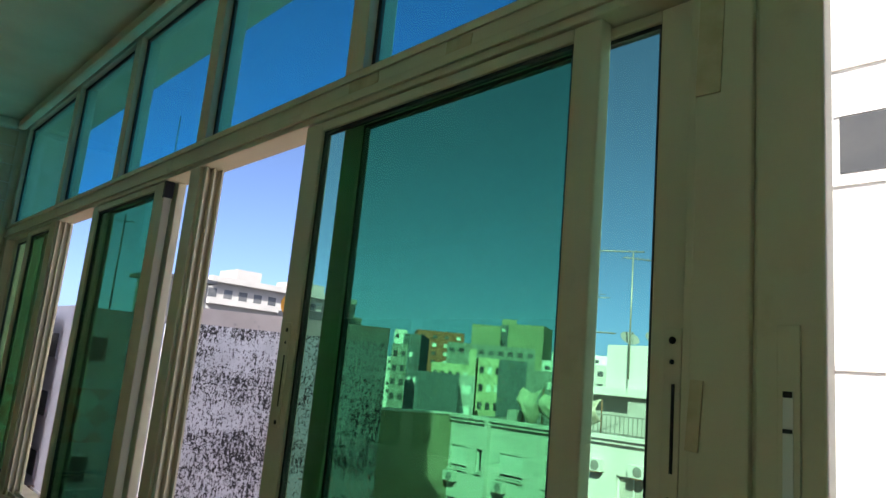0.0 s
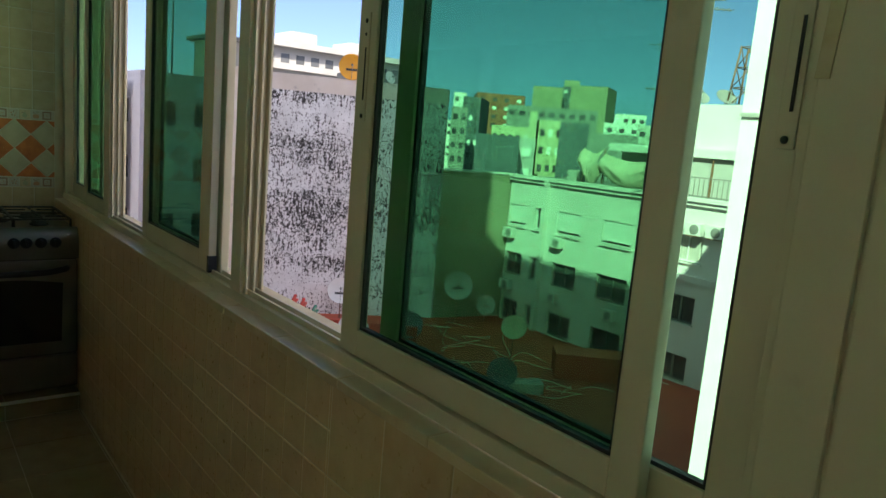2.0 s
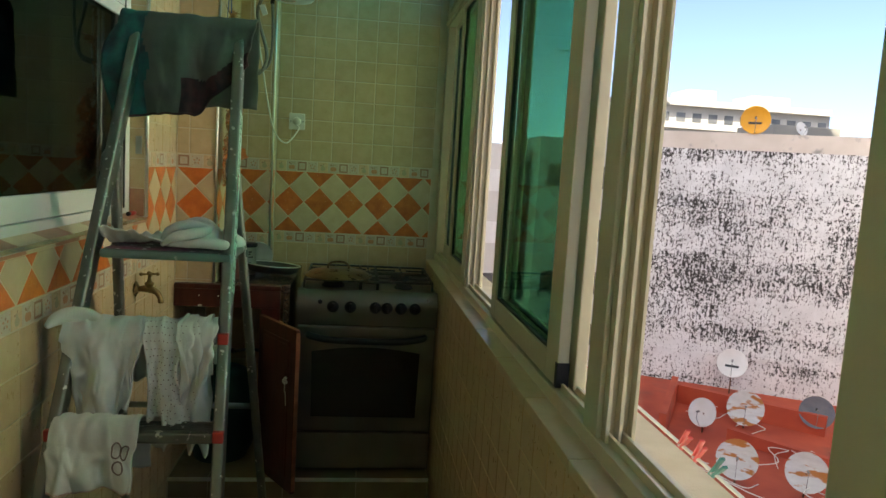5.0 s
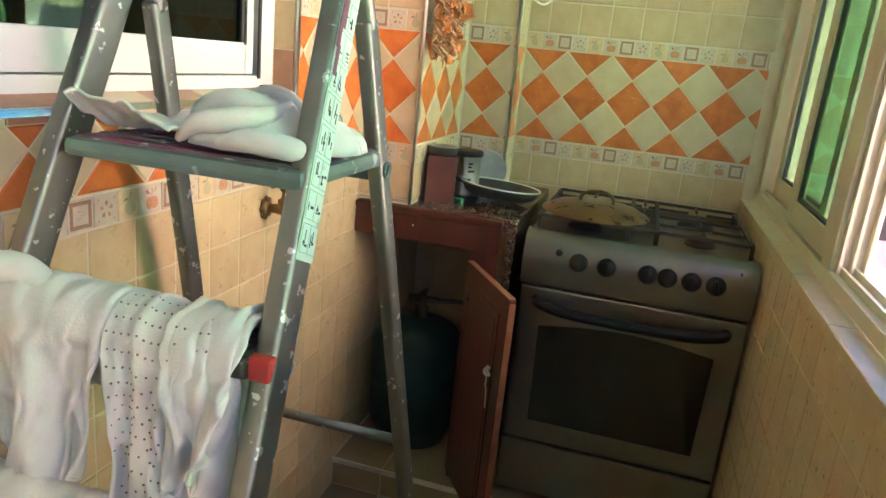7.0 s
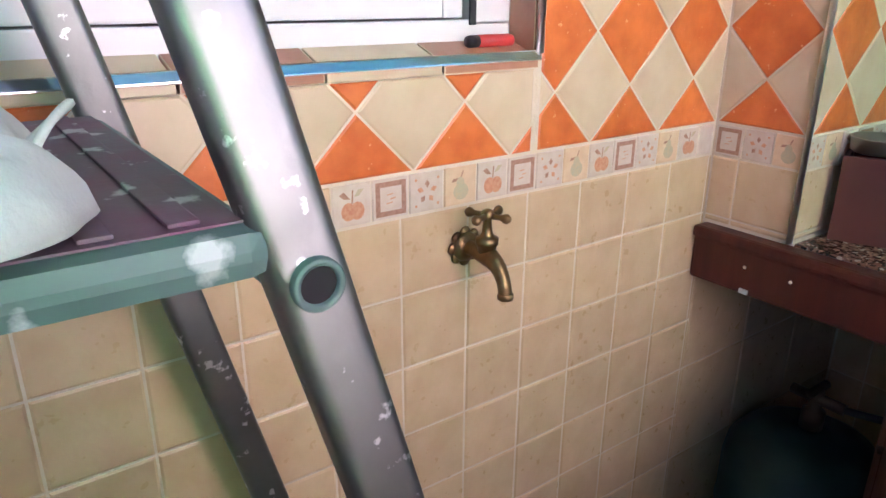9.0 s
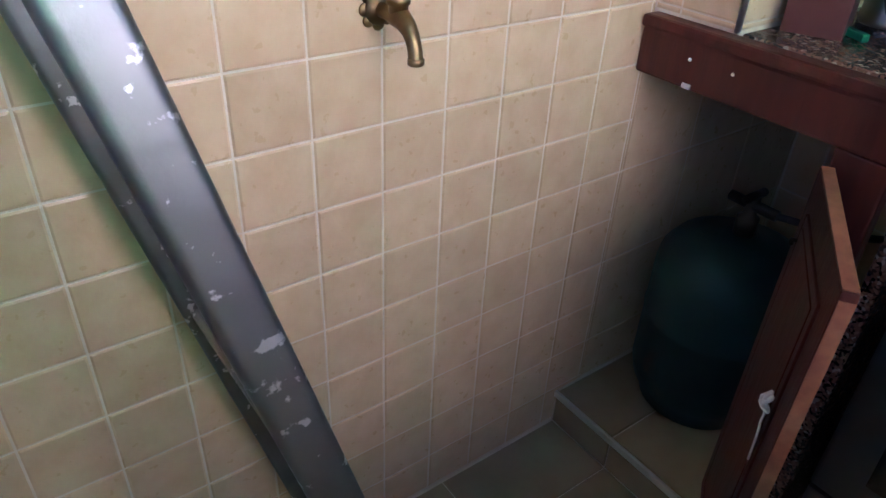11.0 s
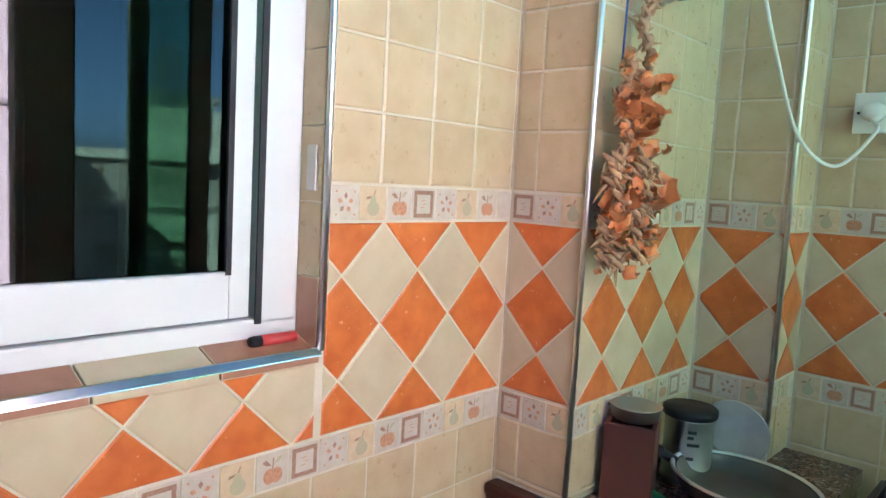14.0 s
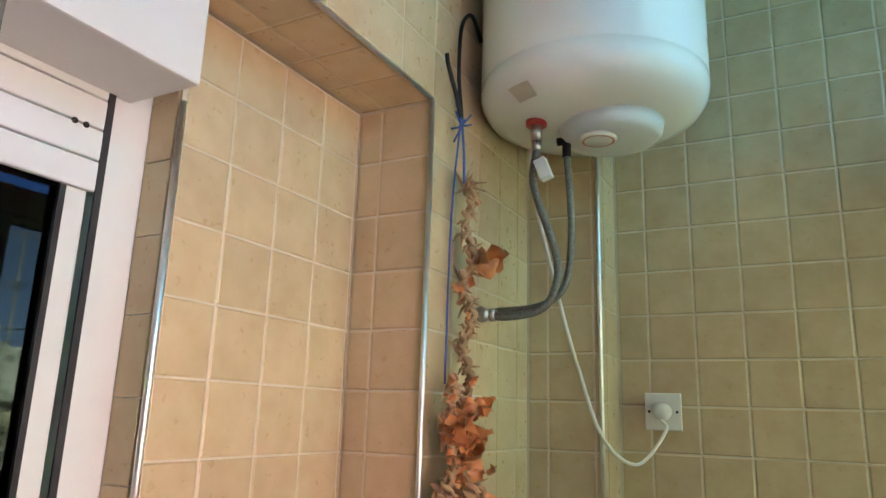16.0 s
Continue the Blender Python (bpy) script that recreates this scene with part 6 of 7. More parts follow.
for r, (z0, z1) in enumerate(ROWS_Z[:3]):
    for a, b, kind in COLS:
        f = bmesh.new()
        for q in ((b, b + 0.08, z0, z1), (a - 0.08, a, z0, z1), (b + 0.08, a - 0.08, z0, z0 + 0.08), (b + 0.08, a - 0.08, z1 - 0.08, z1), ((a + b) / 2 - 0.03, (a + b) / 2 + 0.03, z0 + 0.08, z1 - 0.08)):
            box(f, FX + 0.18, FX + 0.26, *q)
        w = part("window", f, M_GREYWALL if r else M_SHUTTER, block)
        part("pane", B(FX + 0.27, FX + 0.29, b, a, z0, z1), M_CURTAIN if kind == "curtain" and r == 0 else M_PANE_FAR, w)
        part("sill", B(FX - 0.12, FX + 0.18, b - 0.08, a + 0.08, z0 - 0.08, z0), M_FACADE, w)
        if kind == "shutter" and r == 0:
            bm = bmesh.new()
            for k in range(9):
                box(bm, FX + 0.06, FX + 0.1, b + 0.02, a - 0.02, z1 - 0.12 * (k + 1), z1 - 0.12 * k - 0.012)
            part("shutter", bm, M_SHUTTER, w, "closed white roller shutter")


def air_conditioner(x, y, z):
    t = thing("air_conditioner", "wall-hung air conditioner with round fan grille", "air conditioner", "air conditioners", at=(x, y, z))
    part("shell", B(-0.38, -0.02, -0.42, 0.42, 0, 0.58, 0.02), M_AC, t)
    part("grille", lathe(bmesh.new(), [(0, 0.012), (0.2, 0.012), (0.24, 0.0), (0.24, -0.01), (0, -0.01)], 20, Matrix.Translation((-0.385, -0.1, 0.29)) @ Matrix.Rotation(-math.pi / 2, 4, "Y")), M_GREYWALL, t)
    part("bracket", B(-0.36, 0.02, -0.3, 0.3, -0.05, -0.005), M_RUST, t)
    return t


ac = air_conditioner(FX, 31.0, -4.2)
for y, z in ((27.1, -4.2), (20.9, -2.1), (18.55, -2.1), (17.45, -2.1), (30.9, -7.4), (27.0, -7.4), (22.9, -7.4), (20.8, -7.9), (27.2, -10.4)):
    copy_thing(ac, Matrix.Translation((FX, y, z)))

# its roof: awnings, railing, tank house with dishes and mast
pent = far_building("roof_penthouse", "white penthouse with a long flat roof slab", 38.0, 18.5, 8.0, 16.0, -0.44, 1.55, M_PALEGREY, 0, parapet=0.2)
part("roof_overhang", B(-4.9, 4.2, -8.3, 8.3, 2.0, 2.45), M_FACADE, pent, "thick white roof slab")
rail = thing("roof_railing", "thin metal railing along the roof edge", "railing", at=(FX + 0.4, 0, FTOP + 0.07))
for k in range(46):
    part("baluster", B(-0.015, 0.015, 14.0 + k * 0.25 - 0.015, 14.0 + k * 0.25 + 0.015, 0, 1.0), M_GREYWALL, rail)
part("handrail", B(-0.03, 0.03, 13.9, 25.4, 1.0, 1.06), M_GREYWALL, rail)
part("lower_rail", B(-0.02, 0.02, 13.9, 25.4, 0.1, 0.14), M_GREYWALL, rail)
screen = thing("roof_screen", "row of pale corrugated screens on the roof", "screen", at=(FX + 1.6, 0, FTOP + 0.07))
for k in range(6):
    part("sheet", B(0, 0.04, 12.9 + k * 1.25, 14.1 + k * 1.25, 0.2, 1.75), M_PALEGREY, screen)
    part("post", B(-0.1, -0.02, 12.8 + k * 1.25, 12.88 + k * 1.25, 0, 1.9), M_RUST, screen)
for (a, b, zt, sd) in ((24.9, 21.2, 1.75, 3.0), (26.4, 25.0, 2.0, 9.0)):
    t = thing("canvas_awning", "sagging pale canvas sheet tied over the roof edge", "awning", at=(FX + 0.5, 0, FTOP + 0.07))
    part("pole", tube(bmesh.new(), [(0.1, a, 0), (0.1, a, zt)], 0.04, 6), M_RUST, t)
    part("pole", tube(bmesh.new(), [(0.1, b, 0), (0.1, b, zt)], 0.04, 6), M_RUST, t)
    cloth("canvas", M_CANVAS, t, lambda u, v, a=a, b=b, zt=zt, sd=sd: Vector((0.05 - 0.5 * math.sin(v * math.pi) + 0.12 * nz(u * 5, v * 4, sd), a + (b - a) * u, zt - 0.55 * math.sin(u * math.pi) * 0.5 - v * (zt - 0.25) * (0.7 + 0.3 * math.sin(u * math.pi)))), 24, 16, 0.03)
part("crate", B(31.0, 31.8, 27.2, 27.9, FTOP + 0.06, FTOP + 0.75, 0.02), M_PALEGREY, block)
tank = far_building("tank_house", "small white rooftop tank house with rust streaks", 35.1, 21.0, 2.6, 4.4, 2.0, 4.35, M_FACADE, 0, parapet=0.15)


def dish(name, label, at, r, mat, aim, stand=0.9, logo=False, group="satellite dishes"):
    """A parabolic dish on a post: bowl, arm with receiver head, mast."""
    t = thing(name, label, "satellite dish", group, at=at)
    aim = Vector(aim).normalized()
    m = Matrix.Translation((0, 0, stand)) @ aim.to_track_quat("Z", "Y").to_matrix().to_4x4()
    prof = [(0.0, 0.0)] + [(r * k / 6, 0.28 * r * (k / 6) ** 2) for k in range(1, 7)]
    prof += [(r * 1.02, 0.285 * r), (r * 1.0, 0.26 * r)] + [(r * k / 6, 0.28 * r * (k / 6) ** 2 - 0.02 * r) for k in range(5, 0, -1)] + [(0.0, -0.03 * r)]
    part("reflector", lathe(bmesh.new(), prof, 32, m), mat, t)
    part("mast", tube(bmesh.new(), [(0, 0, 0), (0, 0, stand), tuple(m @ Vector((0, 0, -0.04 * r)))], 0.035, 8), M_RUST, t)
    bm = tube(bmesh.new(), [m @ Vector((0, -r * 0.95, 0.24 * r)), m @ Vector((0, -r * 0.5, r * 0.95)), m @ Vector((0, -r * 0.05, r * 1.05))], 0.012, 6)
    part("feed_arm", bm, M_GREYWALL, t)
    part("receiver_head", tube(bmesh.new(), [m @ Vector((0, -r * 0.05, r * 1.1)), m @ Vector((0, 0, r * 0.85))], 0.05, 8), M_GREYWALL, t)
    if logo:
        bm = B(-r * 0.45, r * 0.45, r * 0.10, r * 0.26, 0.05 * r, 0.07 * r)
        box(bm, -r * 0.06, r * 0.06, -r * 0.3, -r * 0.12, 0.05 * r, 0.07 * r)
        bm.transform(m @ Matrix.Rotation(math.pi, 4, "Z"))
        part("logo_bar", bm, M_INK, t, "plain dark bars in place of the mark")
    return t


AIM = (-0.45, -0.75, 0.42)
dish("satellite_dish", "rust-marked white satellite dish on the red roof", (14.6, 24.0, Z_ROOF), 0.72, M_DISH, AIM)
dish("satellite_dish", "rusty orange-stained satellite dish on the red roof", (16.6, 22.9, Z_ROOF), 0.7, M_DISH, AIM)
dish("satellite_dish", "white satellite dish beside the red parapet", (15.9, 29.0, Z_ROOF), 0.62, M_SHUTTER, (-0.75, -0.55, 0.3))
dish("satellite_dish", "orange-stained satellite dish near the party wall", (18.2, 29.6, Z_ROOF), 0.78, M_DISH, AIM)
dish("satellite_dish", "dark grey satellite dish on the red roof", (21.4, 29.2, Z_ROOF), 0.72, M_DISH_GREY, AIM, logo=True)
dish("satellite_dish", "white satellite dish mounted low on the party wall", (20.3, 34.6, Z_ROOF), 0.75, M_SHUTTER, AIM, 1.6, logo=True)
dish("satellite_dish", "pale satellite dish against the party wall", (26.6, 31.6, Z_ROOF), 0.85, M_PALEGREY, (-0.55, -0.8, 0.2), 2.2, logo=True)
dish("satellite_dish", "small pale satellite dish against the low wall", (28.4, 31.0, Z_ROOF), 0.6, M_PALEGREY, (-0.55, -0.8, 0.2), 1.0, logo=True)
dish("satellite_dish", "olive weathered dish turned to the sky on the roof", (23.9, 23.9, Z_ROOF), 0.62, M_DISH_OLIVE, (-0.5, -0.45, 0.5), 1.9)
dish("satellite_dish", "dark green shaded dish on the red roof", (20.9, 21.4, Z_ROOF), 0.66, M_DISH_GREY, (-0.6, -0.7, 0.2), 0.9, logo=True)
dish("satellite_dish", "orange-yellow satellite dish on top of the party wall", (20.7, 35.6, 4.24), 0.72, M_DISH_YELLOW, (-0.45, -0.85, 0.12), 0.68, logo=True)
dish("satellite_dish", "small white dish on top of the party wall", (22.6, 34.6, 4.25), 0.36, M_SHUTTER, (0.2, -0.9, 0.3), 0.3)
for y in (22.6, 21.0, 19.4):
    dish("satellite_dish", "dark weathered dish on the tank house", (35.0, y, 4.25), 0.55, M_GREYWALL, (-0.3, -0.5, 0.6), 0.5)
bm = B(-0.8, 0.8, -0.4, 0.4, 0, 0.45, 0.02)
for k in range(5):
    box(bm, -0.7 + k * 0.3, -0.55 + k * 0.3, -0.42, -0.4, 0.1, 0.35)
bm.transform(Matrix.Rotation(-0.6, 4, "Z"))
cb = part("vent_block", bm, M_PALEGREY)
cb.location = (22.0, 21.0, Z_ROOF)
tagged(cb, "pale slotted concrete vent block on the roof", "vent block")

mast = thing("lattice_mast", "dark lattice mast on the tank house", "mast", at=(35.6, 20.3, 4.3))
for sx, sy in ((-1, -1), (1, -1), (1, 1), (-1, 1)):
    part("leg", tube(bmesh.new(), [(0.6 * sx, 0.6 * sy, 0), (0.35 * sx, 0.35 * sy, 3.2)], 0.05, 6), M_RUST, mast)
for k in range(3):
    z0, z1 = k * 1.05, (k + 1) * 1.05
    r0, r1 = 0.6 - 0.25 * z0 / 3.2, 0.6 - 0.25 * z1 / 3.2
    bm = bmesh.new()
    for (ax_, ay_), (bx_, by_) in (((-1, -1), (1, -1)), ((1, -1), (1, 1)), ((1, 1), (-1, 1)), ((-1, 1), (-1, -1))):
        tube(bm, [(ax_ * r0, ay_ * r0, z0), (bx_ * r1, by_ * r1, z1)], 0.03, 5)
        tube(bm, [(ax_ * r1, ay_ * r1, z1), (bx_ * r1, by_ * r1, z1)], 0.03, 5)
    part("bracing", bm, M_RUST, mast)


def aerial(x, y, z0, z1, yagis, label):
    t = thing("tv_aerial", label, "aerial", "aerials", at=(x, y, z0))
    part("pole", tube(bmesh.new(), [(0, 0, 0), (0, 0, z1 - z0)], [0.055, 0.04], 8), M_ANTENNA, t)
    for h, length, n, az in yagis:
        dr = Vector((math.cos(az), math.sin(az), 0))
        sd_ = Vector((-dr.y, dr.x, 0))
        bm = tube(bmesh.new(), [dr * -length * 0.35 + Vector((0, 0, h)), dr * length * 0.65 + Vector((0, 0, h))], 0.03, 6)
        for k in range(n):
            c = dr * (-0.3 * length + k * length * 0.95 / max(1, n - 1)) + Vector((0, 0, h))
            e = (0.5 - 0.02 * k)
            tube(bm, [c - sd_ * e, c + sd_ * e], 0.018, 5)
        part("yagi", bm, M_ANTENNA, t)
    return t


aerial(25.3, 18.3, Z_ROOF, 7.95, ((17.2, 3.2, 11, -1.05), (15.3, 2.2, 3, 0.4), (13.6, 1.6, 8, -0.9)), "tall rusty aerial mast on the red roof")
aerial(33.2, 21.4, 2.5, 9.5, ((6.6, 1.6, 6, -0.6),), "thin aerial mast behind the roof slab")
aerial(14.4, 40.6, 3.1, 15.5, ((7.5, 1.6, 5, 2.2), (9.5, 1.0, 3, 0.2)), "tall thin aerial mast beside the party wall")
aerial(12.3, 40.5, 3.2, 9.0, ((5.4, 1.5, 5, 2.6),), "aerial on the roof at the side")

# buildings round the yard and beyond
side_b = far_building("lilac_side_building", "pale lilac building beside the party wall", 12.6, 44.6, 4.6, 11.0, -24, 3.6, M_LILAC, 5, 2, sides=("x", "y"))
far_building("lilac_side_building", "white house front behind the window band", 6.4, 46.5, 6.6, 12.0, -24, 3.1, M_FACADE, 5, 2, sides=("y",))
pen2 = far_building("rooftop_room", "small rooftop room with an overhanging slab", 17.6, 46.0, 3.4, 3.4, 3.6, 6.3, M_PALEGREY, 0, parapet=0.2)
part("roof_overhang", B(-2.1, 2.1, -2.1, 2.1, 2.7, 2.95), M_GREYWALL, pen2)
far_building("rooftop_room", "rooftop room behind the party wall", 26.3, 41.5, 4.2, 4.0, 3.0, 5.2, M_GREYWALL, 0, parapet=0.2)
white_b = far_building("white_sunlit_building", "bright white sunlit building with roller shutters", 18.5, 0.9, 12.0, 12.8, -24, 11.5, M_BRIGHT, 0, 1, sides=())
for y, z in ((2.7, 29.6),):
    w = part("window_frame", B(-6.06, -5.98, y - 0.75, y + 0.75, z - 0.2, z + 1.7), M_SHUTTER, white_b)
    part("pane", B(-6.08, -6.062, y - 0.6, y + 0.6, z, z + 1.0), M_PANE_FAR, w)
    bm = bmesh.new()
    for k in range(6):
        box(bm, -6.1, -6.065, y - 0.68, y + 0.68, z + 1.02 + k * 0.1, z + 1.11 + k * 0.1)
    part("shutter", bm, M_SHUTTER, w)
bm = bmesh.new()
for z in (26.3, 31.5):
    box(bm, -6.06, -6.0, -6.4, 6.4, z, z + 0.07)
part("string_course", bm, M_PALEGREY, white_b)

# white paint darkened: the block's shade and haze are put into its colour
M_HOTEL_DIMMED = material("dimmed_white_paint", (0.30, 0.295, 0.29), 0.9, second=(0.26, 0.255, 0.25), scale=0.3)
hotel = far_building("white_terraced_block", "white terraced apartment block on the skyline", 54.0, 101.0, 26.0, 12.0, -24, 12.8, M_HOTEL_DIMMED, 6, 11)
for k in range(3):
    part("balcony", B(-12.6, 12.4, -7.2, -6.0, 36.2 - k * 3.1, 37.0 - k * 3.1), M_HOTEL_DIMMED, hotel)
part("stair_head", B(-7, -3, -3, 3, 36.8, 39.0), M_HOTEL_DIMMED, hotel)
part("stair_head", B(3, 8.5, -3, 3, 36.8, 38.8), M_HOTEL_DIMMED, hotel)
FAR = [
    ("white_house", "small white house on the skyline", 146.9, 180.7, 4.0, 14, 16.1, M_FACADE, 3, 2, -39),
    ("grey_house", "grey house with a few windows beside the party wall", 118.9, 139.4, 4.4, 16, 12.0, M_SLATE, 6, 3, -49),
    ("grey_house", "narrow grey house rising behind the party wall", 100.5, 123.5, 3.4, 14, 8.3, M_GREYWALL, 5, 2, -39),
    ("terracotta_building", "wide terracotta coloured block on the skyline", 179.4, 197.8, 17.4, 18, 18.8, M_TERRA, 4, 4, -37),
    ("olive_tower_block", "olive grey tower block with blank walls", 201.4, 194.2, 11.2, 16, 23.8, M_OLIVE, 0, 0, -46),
    # the shade of the gap between the towers is put into slate colour
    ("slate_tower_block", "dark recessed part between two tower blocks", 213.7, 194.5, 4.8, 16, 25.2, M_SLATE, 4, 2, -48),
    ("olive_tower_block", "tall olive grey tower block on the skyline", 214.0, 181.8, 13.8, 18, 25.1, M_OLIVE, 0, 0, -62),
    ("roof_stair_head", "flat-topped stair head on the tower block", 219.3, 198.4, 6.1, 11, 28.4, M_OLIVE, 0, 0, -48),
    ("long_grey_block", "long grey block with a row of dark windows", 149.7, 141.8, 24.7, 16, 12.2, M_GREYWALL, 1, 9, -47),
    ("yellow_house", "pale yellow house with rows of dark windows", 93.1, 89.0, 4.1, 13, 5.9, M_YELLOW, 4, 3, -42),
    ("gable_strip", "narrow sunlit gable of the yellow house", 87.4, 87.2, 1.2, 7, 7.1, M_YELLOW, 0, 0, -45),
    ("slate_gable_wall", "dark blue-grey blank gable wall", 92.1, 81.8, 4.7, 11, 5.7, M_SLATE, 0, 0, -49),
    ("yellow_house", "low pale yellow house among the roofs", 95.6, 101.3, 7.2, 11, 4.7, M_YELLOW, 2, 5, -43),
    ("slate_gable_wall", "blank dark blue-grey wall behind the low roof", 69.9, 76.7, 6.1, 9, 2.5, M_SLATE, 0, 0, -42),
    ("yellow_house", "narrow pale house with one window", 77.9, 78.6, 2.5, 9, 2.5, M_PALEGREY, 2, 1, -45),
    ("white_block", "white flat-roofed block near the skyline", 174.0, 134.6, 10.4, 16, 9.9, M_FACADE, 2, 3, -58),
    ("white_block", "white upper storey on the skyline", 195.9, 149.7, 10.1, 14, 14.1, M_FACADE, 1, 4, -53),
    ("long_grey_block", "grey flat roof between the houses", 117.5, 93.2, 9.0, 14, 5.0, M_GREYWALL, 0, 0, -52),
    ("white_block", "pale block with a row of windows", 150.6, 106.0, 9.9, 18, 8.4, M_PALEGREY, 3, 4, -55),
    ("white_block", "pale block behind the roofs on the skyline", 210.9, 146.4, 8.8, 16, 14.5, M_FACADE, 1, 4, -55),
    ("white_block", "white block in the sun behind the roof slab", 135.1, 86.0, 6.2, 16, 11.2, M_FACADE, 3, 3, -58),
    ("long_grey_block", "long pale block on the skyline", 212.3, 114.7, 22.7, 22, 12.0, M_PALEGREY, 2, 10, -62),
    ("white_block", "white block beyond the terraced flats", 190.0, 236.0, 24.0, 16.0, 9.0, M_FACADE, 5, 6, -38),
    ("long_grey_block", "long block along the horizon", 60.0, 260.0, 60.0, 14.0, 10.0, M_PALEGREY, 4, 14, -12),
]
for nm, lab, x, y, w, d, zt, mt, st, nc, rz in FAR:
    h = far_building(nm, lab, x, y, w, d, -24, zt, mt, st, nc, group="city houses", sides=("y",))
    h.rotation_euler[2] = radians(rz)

# ---- tiles: each one a piece of its wall ----
PU, PZ, ZB = 0.1457, 0.1472, 1.060
ZU, LIST, TP = 1.354, 0.053, 0.0997
FRAMES = {
    "tap": (Vector((X_TAP, 0, 0)), Vector((0, 1, 0)), Vector((0, 0, 1))),
    "alcove": (Vector((X_ALCOVE, 0, 0)), Vector((0, 1, 0)), Vector((0, 0, 1))),
    "pillar_side": (Vector((-0.09, 0, 0)), Vector((0, 1, 0)), Vector((0, 0, 1))),
    "return": (Vector((0, Y_RECESS, 0)), Vector((1, 0, 0)), Vector((0, 0, 1))),
    "pillar": (Vector((0, Y_PILLAR, 0)), Vector((1, 0, 0)), Vector((0, 0, 1))),
    "end": (Vector((0, Y_END, 0)), Vector((1, 0, 0)), Vector((0, 0, 1))),
    "parapet": (Vector((X_PARAPET, 0, 0)), Vector((0, -1, 0)), Vector((0, 0, 1))),
    "soffit": (Vector((0, 0, Z_SOFFIT + 0.004)), Vector((1, 0, 0)), Vector((0, -1, 0))),
    "floor": (Vector((0, 0, Z_FLOOR - 0.004)), Vector((1, 0, 0)), Vector((0, 1, 0))),
    "step": (Vector((0, 0, 0.102)), Vector((1, 0, 0)), Vector((0, 1, 0))),
    "step_front": (Vector((0, 3.765, 0)), Vector((1, 0, 0)), Vector((0, 0, 1))),
}
SHAPES = {}


def clip_poly(poly, u0, u1, v0, v1):
    for axis, lim, keep in ((0, u0, 1), (0, u1, -1), (1, v0, 1), (1, v1, -1)):
        out = []
        for i, p in enumerate(poly):
            q = poly[(i + 1) % len(poly)]
            dp, dq = keep * (p[axis] - lim), keep * (q[axis] - lim)
            if dp >= 0:
                out.append(p)
            if dp * dq < 0:
                k = dp / (dp - dq)
                out.append((p[0] + (q[0] - p[0]) * k, p[1] + (q[1] - p[1]) * k))
        poly = out
        if len(poly) < 3:
            return []
    return poly


def tile_shape(poly, mat, h):
    """A tile: the outline drawn in by half a joint, with a softened rim; alike outlines share one mesh."""
    key = (tuple((round(x, 4), round(y, 4)) for x, y in poly), mat.name, h)
    if key in SHAPES:
        return SHAPES[key]
    n = len(poly)
    cx, cy = sum(p[0] for p in poly) / n, sum(p[1] for p in poly) / n

    def drawn_in(g):
        out = []
        for i in range(n):
            p0, p1, p2 = Vector(poly[i - 1]), Vector(poly[i]), Vector(poly[(i + 1) % n])
            d1, d2 = (p1 - p0).normalized(), (p2 - p1).normalized()
            n1, n2 = Vector((-d1.y, d1.x)), Vector((-d2.y, d2.x))
            s = n1 + n2
            k = g / max(0.35, 1 + n1.dot(n2)) if s.length > 1e-6 else 0
            out.append(p1 + s * k)
        return out
    a, b = drawn_in(0.0015), drawn_in(0.0040)
    vs = [(p.x, p.y, -0.002) for p in a] + [(p.x, p.y, h - 0.0013) for p in a] + [(p.x, p.y, h) for p in b]
    fs = [tuple(range(2 * n, 3 * n))]
    for r in (0, n):
        fs += [(r + i, r + (i + 1) % n, r + n + (i + 1) % n, r + n + i) for i in range(n)]
    me = bpy.data.meshes.new("tile")
    me.from_pydata(vs, [], fs)
    me.materials.append(mat)
    SHAPES[key] = me
    return me


def put_tile(parent, fr, poly, mat, h=0.0017, name="tile"):
    area = abs(sum(poly[i][0] * poly[(i + 1) % len(poly)][1] - poly[(i + 1) % len(poly)][0] * poly[i][1] for i in range(len(poly)))) / 2
    if len(poly) < 3 or area < 6e-5:
        return
    clean = [p for i, p in enumerate(poly) if math.dist(p, poly[i - 1]) > 0.0015]
    if len(clean) < 3:
        return
    o, u, v = FRAMES[fr]
    u0, v0 = min(p[0] for p in clean), min(p[1] for p in clean)
    me = tile_shape([(p[0] - u0, p[1] - v0) for p in clean], mat, h)
    ob = new(name, me)
    ob.parent = parent
    m = Matrix((u, v, u.cross(v))).transposed().to_4x4()
    m.translation = o + u * u0 + v * v0
    ob.matrix_basis = m


def joints(lo, hi, phase, pitch):
    k = math.ceil((lo - phase) / pitch + 1e-6)
    js = [lo]
    while phase + k * pitch < hi - 1e-6:
        if phase + k * pitch - js[-1] > 0.004:
            js.append(phase + k * pitch)
        k += 1
    return js + [hi]


def grid(parent, fr, u0, u1, v0, v1, pu, pv, mat=None, pitch=TP, name="tile", h=0.0017):
    us, vs = joints(u0, u1, pu, pitch), joints(v0, v1, pv, pitch)
    for a, b in zip(us, us[1:]):
        for c, d in zip(vs, vs[1:]):
            put_tile(parent, fr, [(a, c), (b, c), (b, d), (a, d)], mat or M_TILE, h, name)


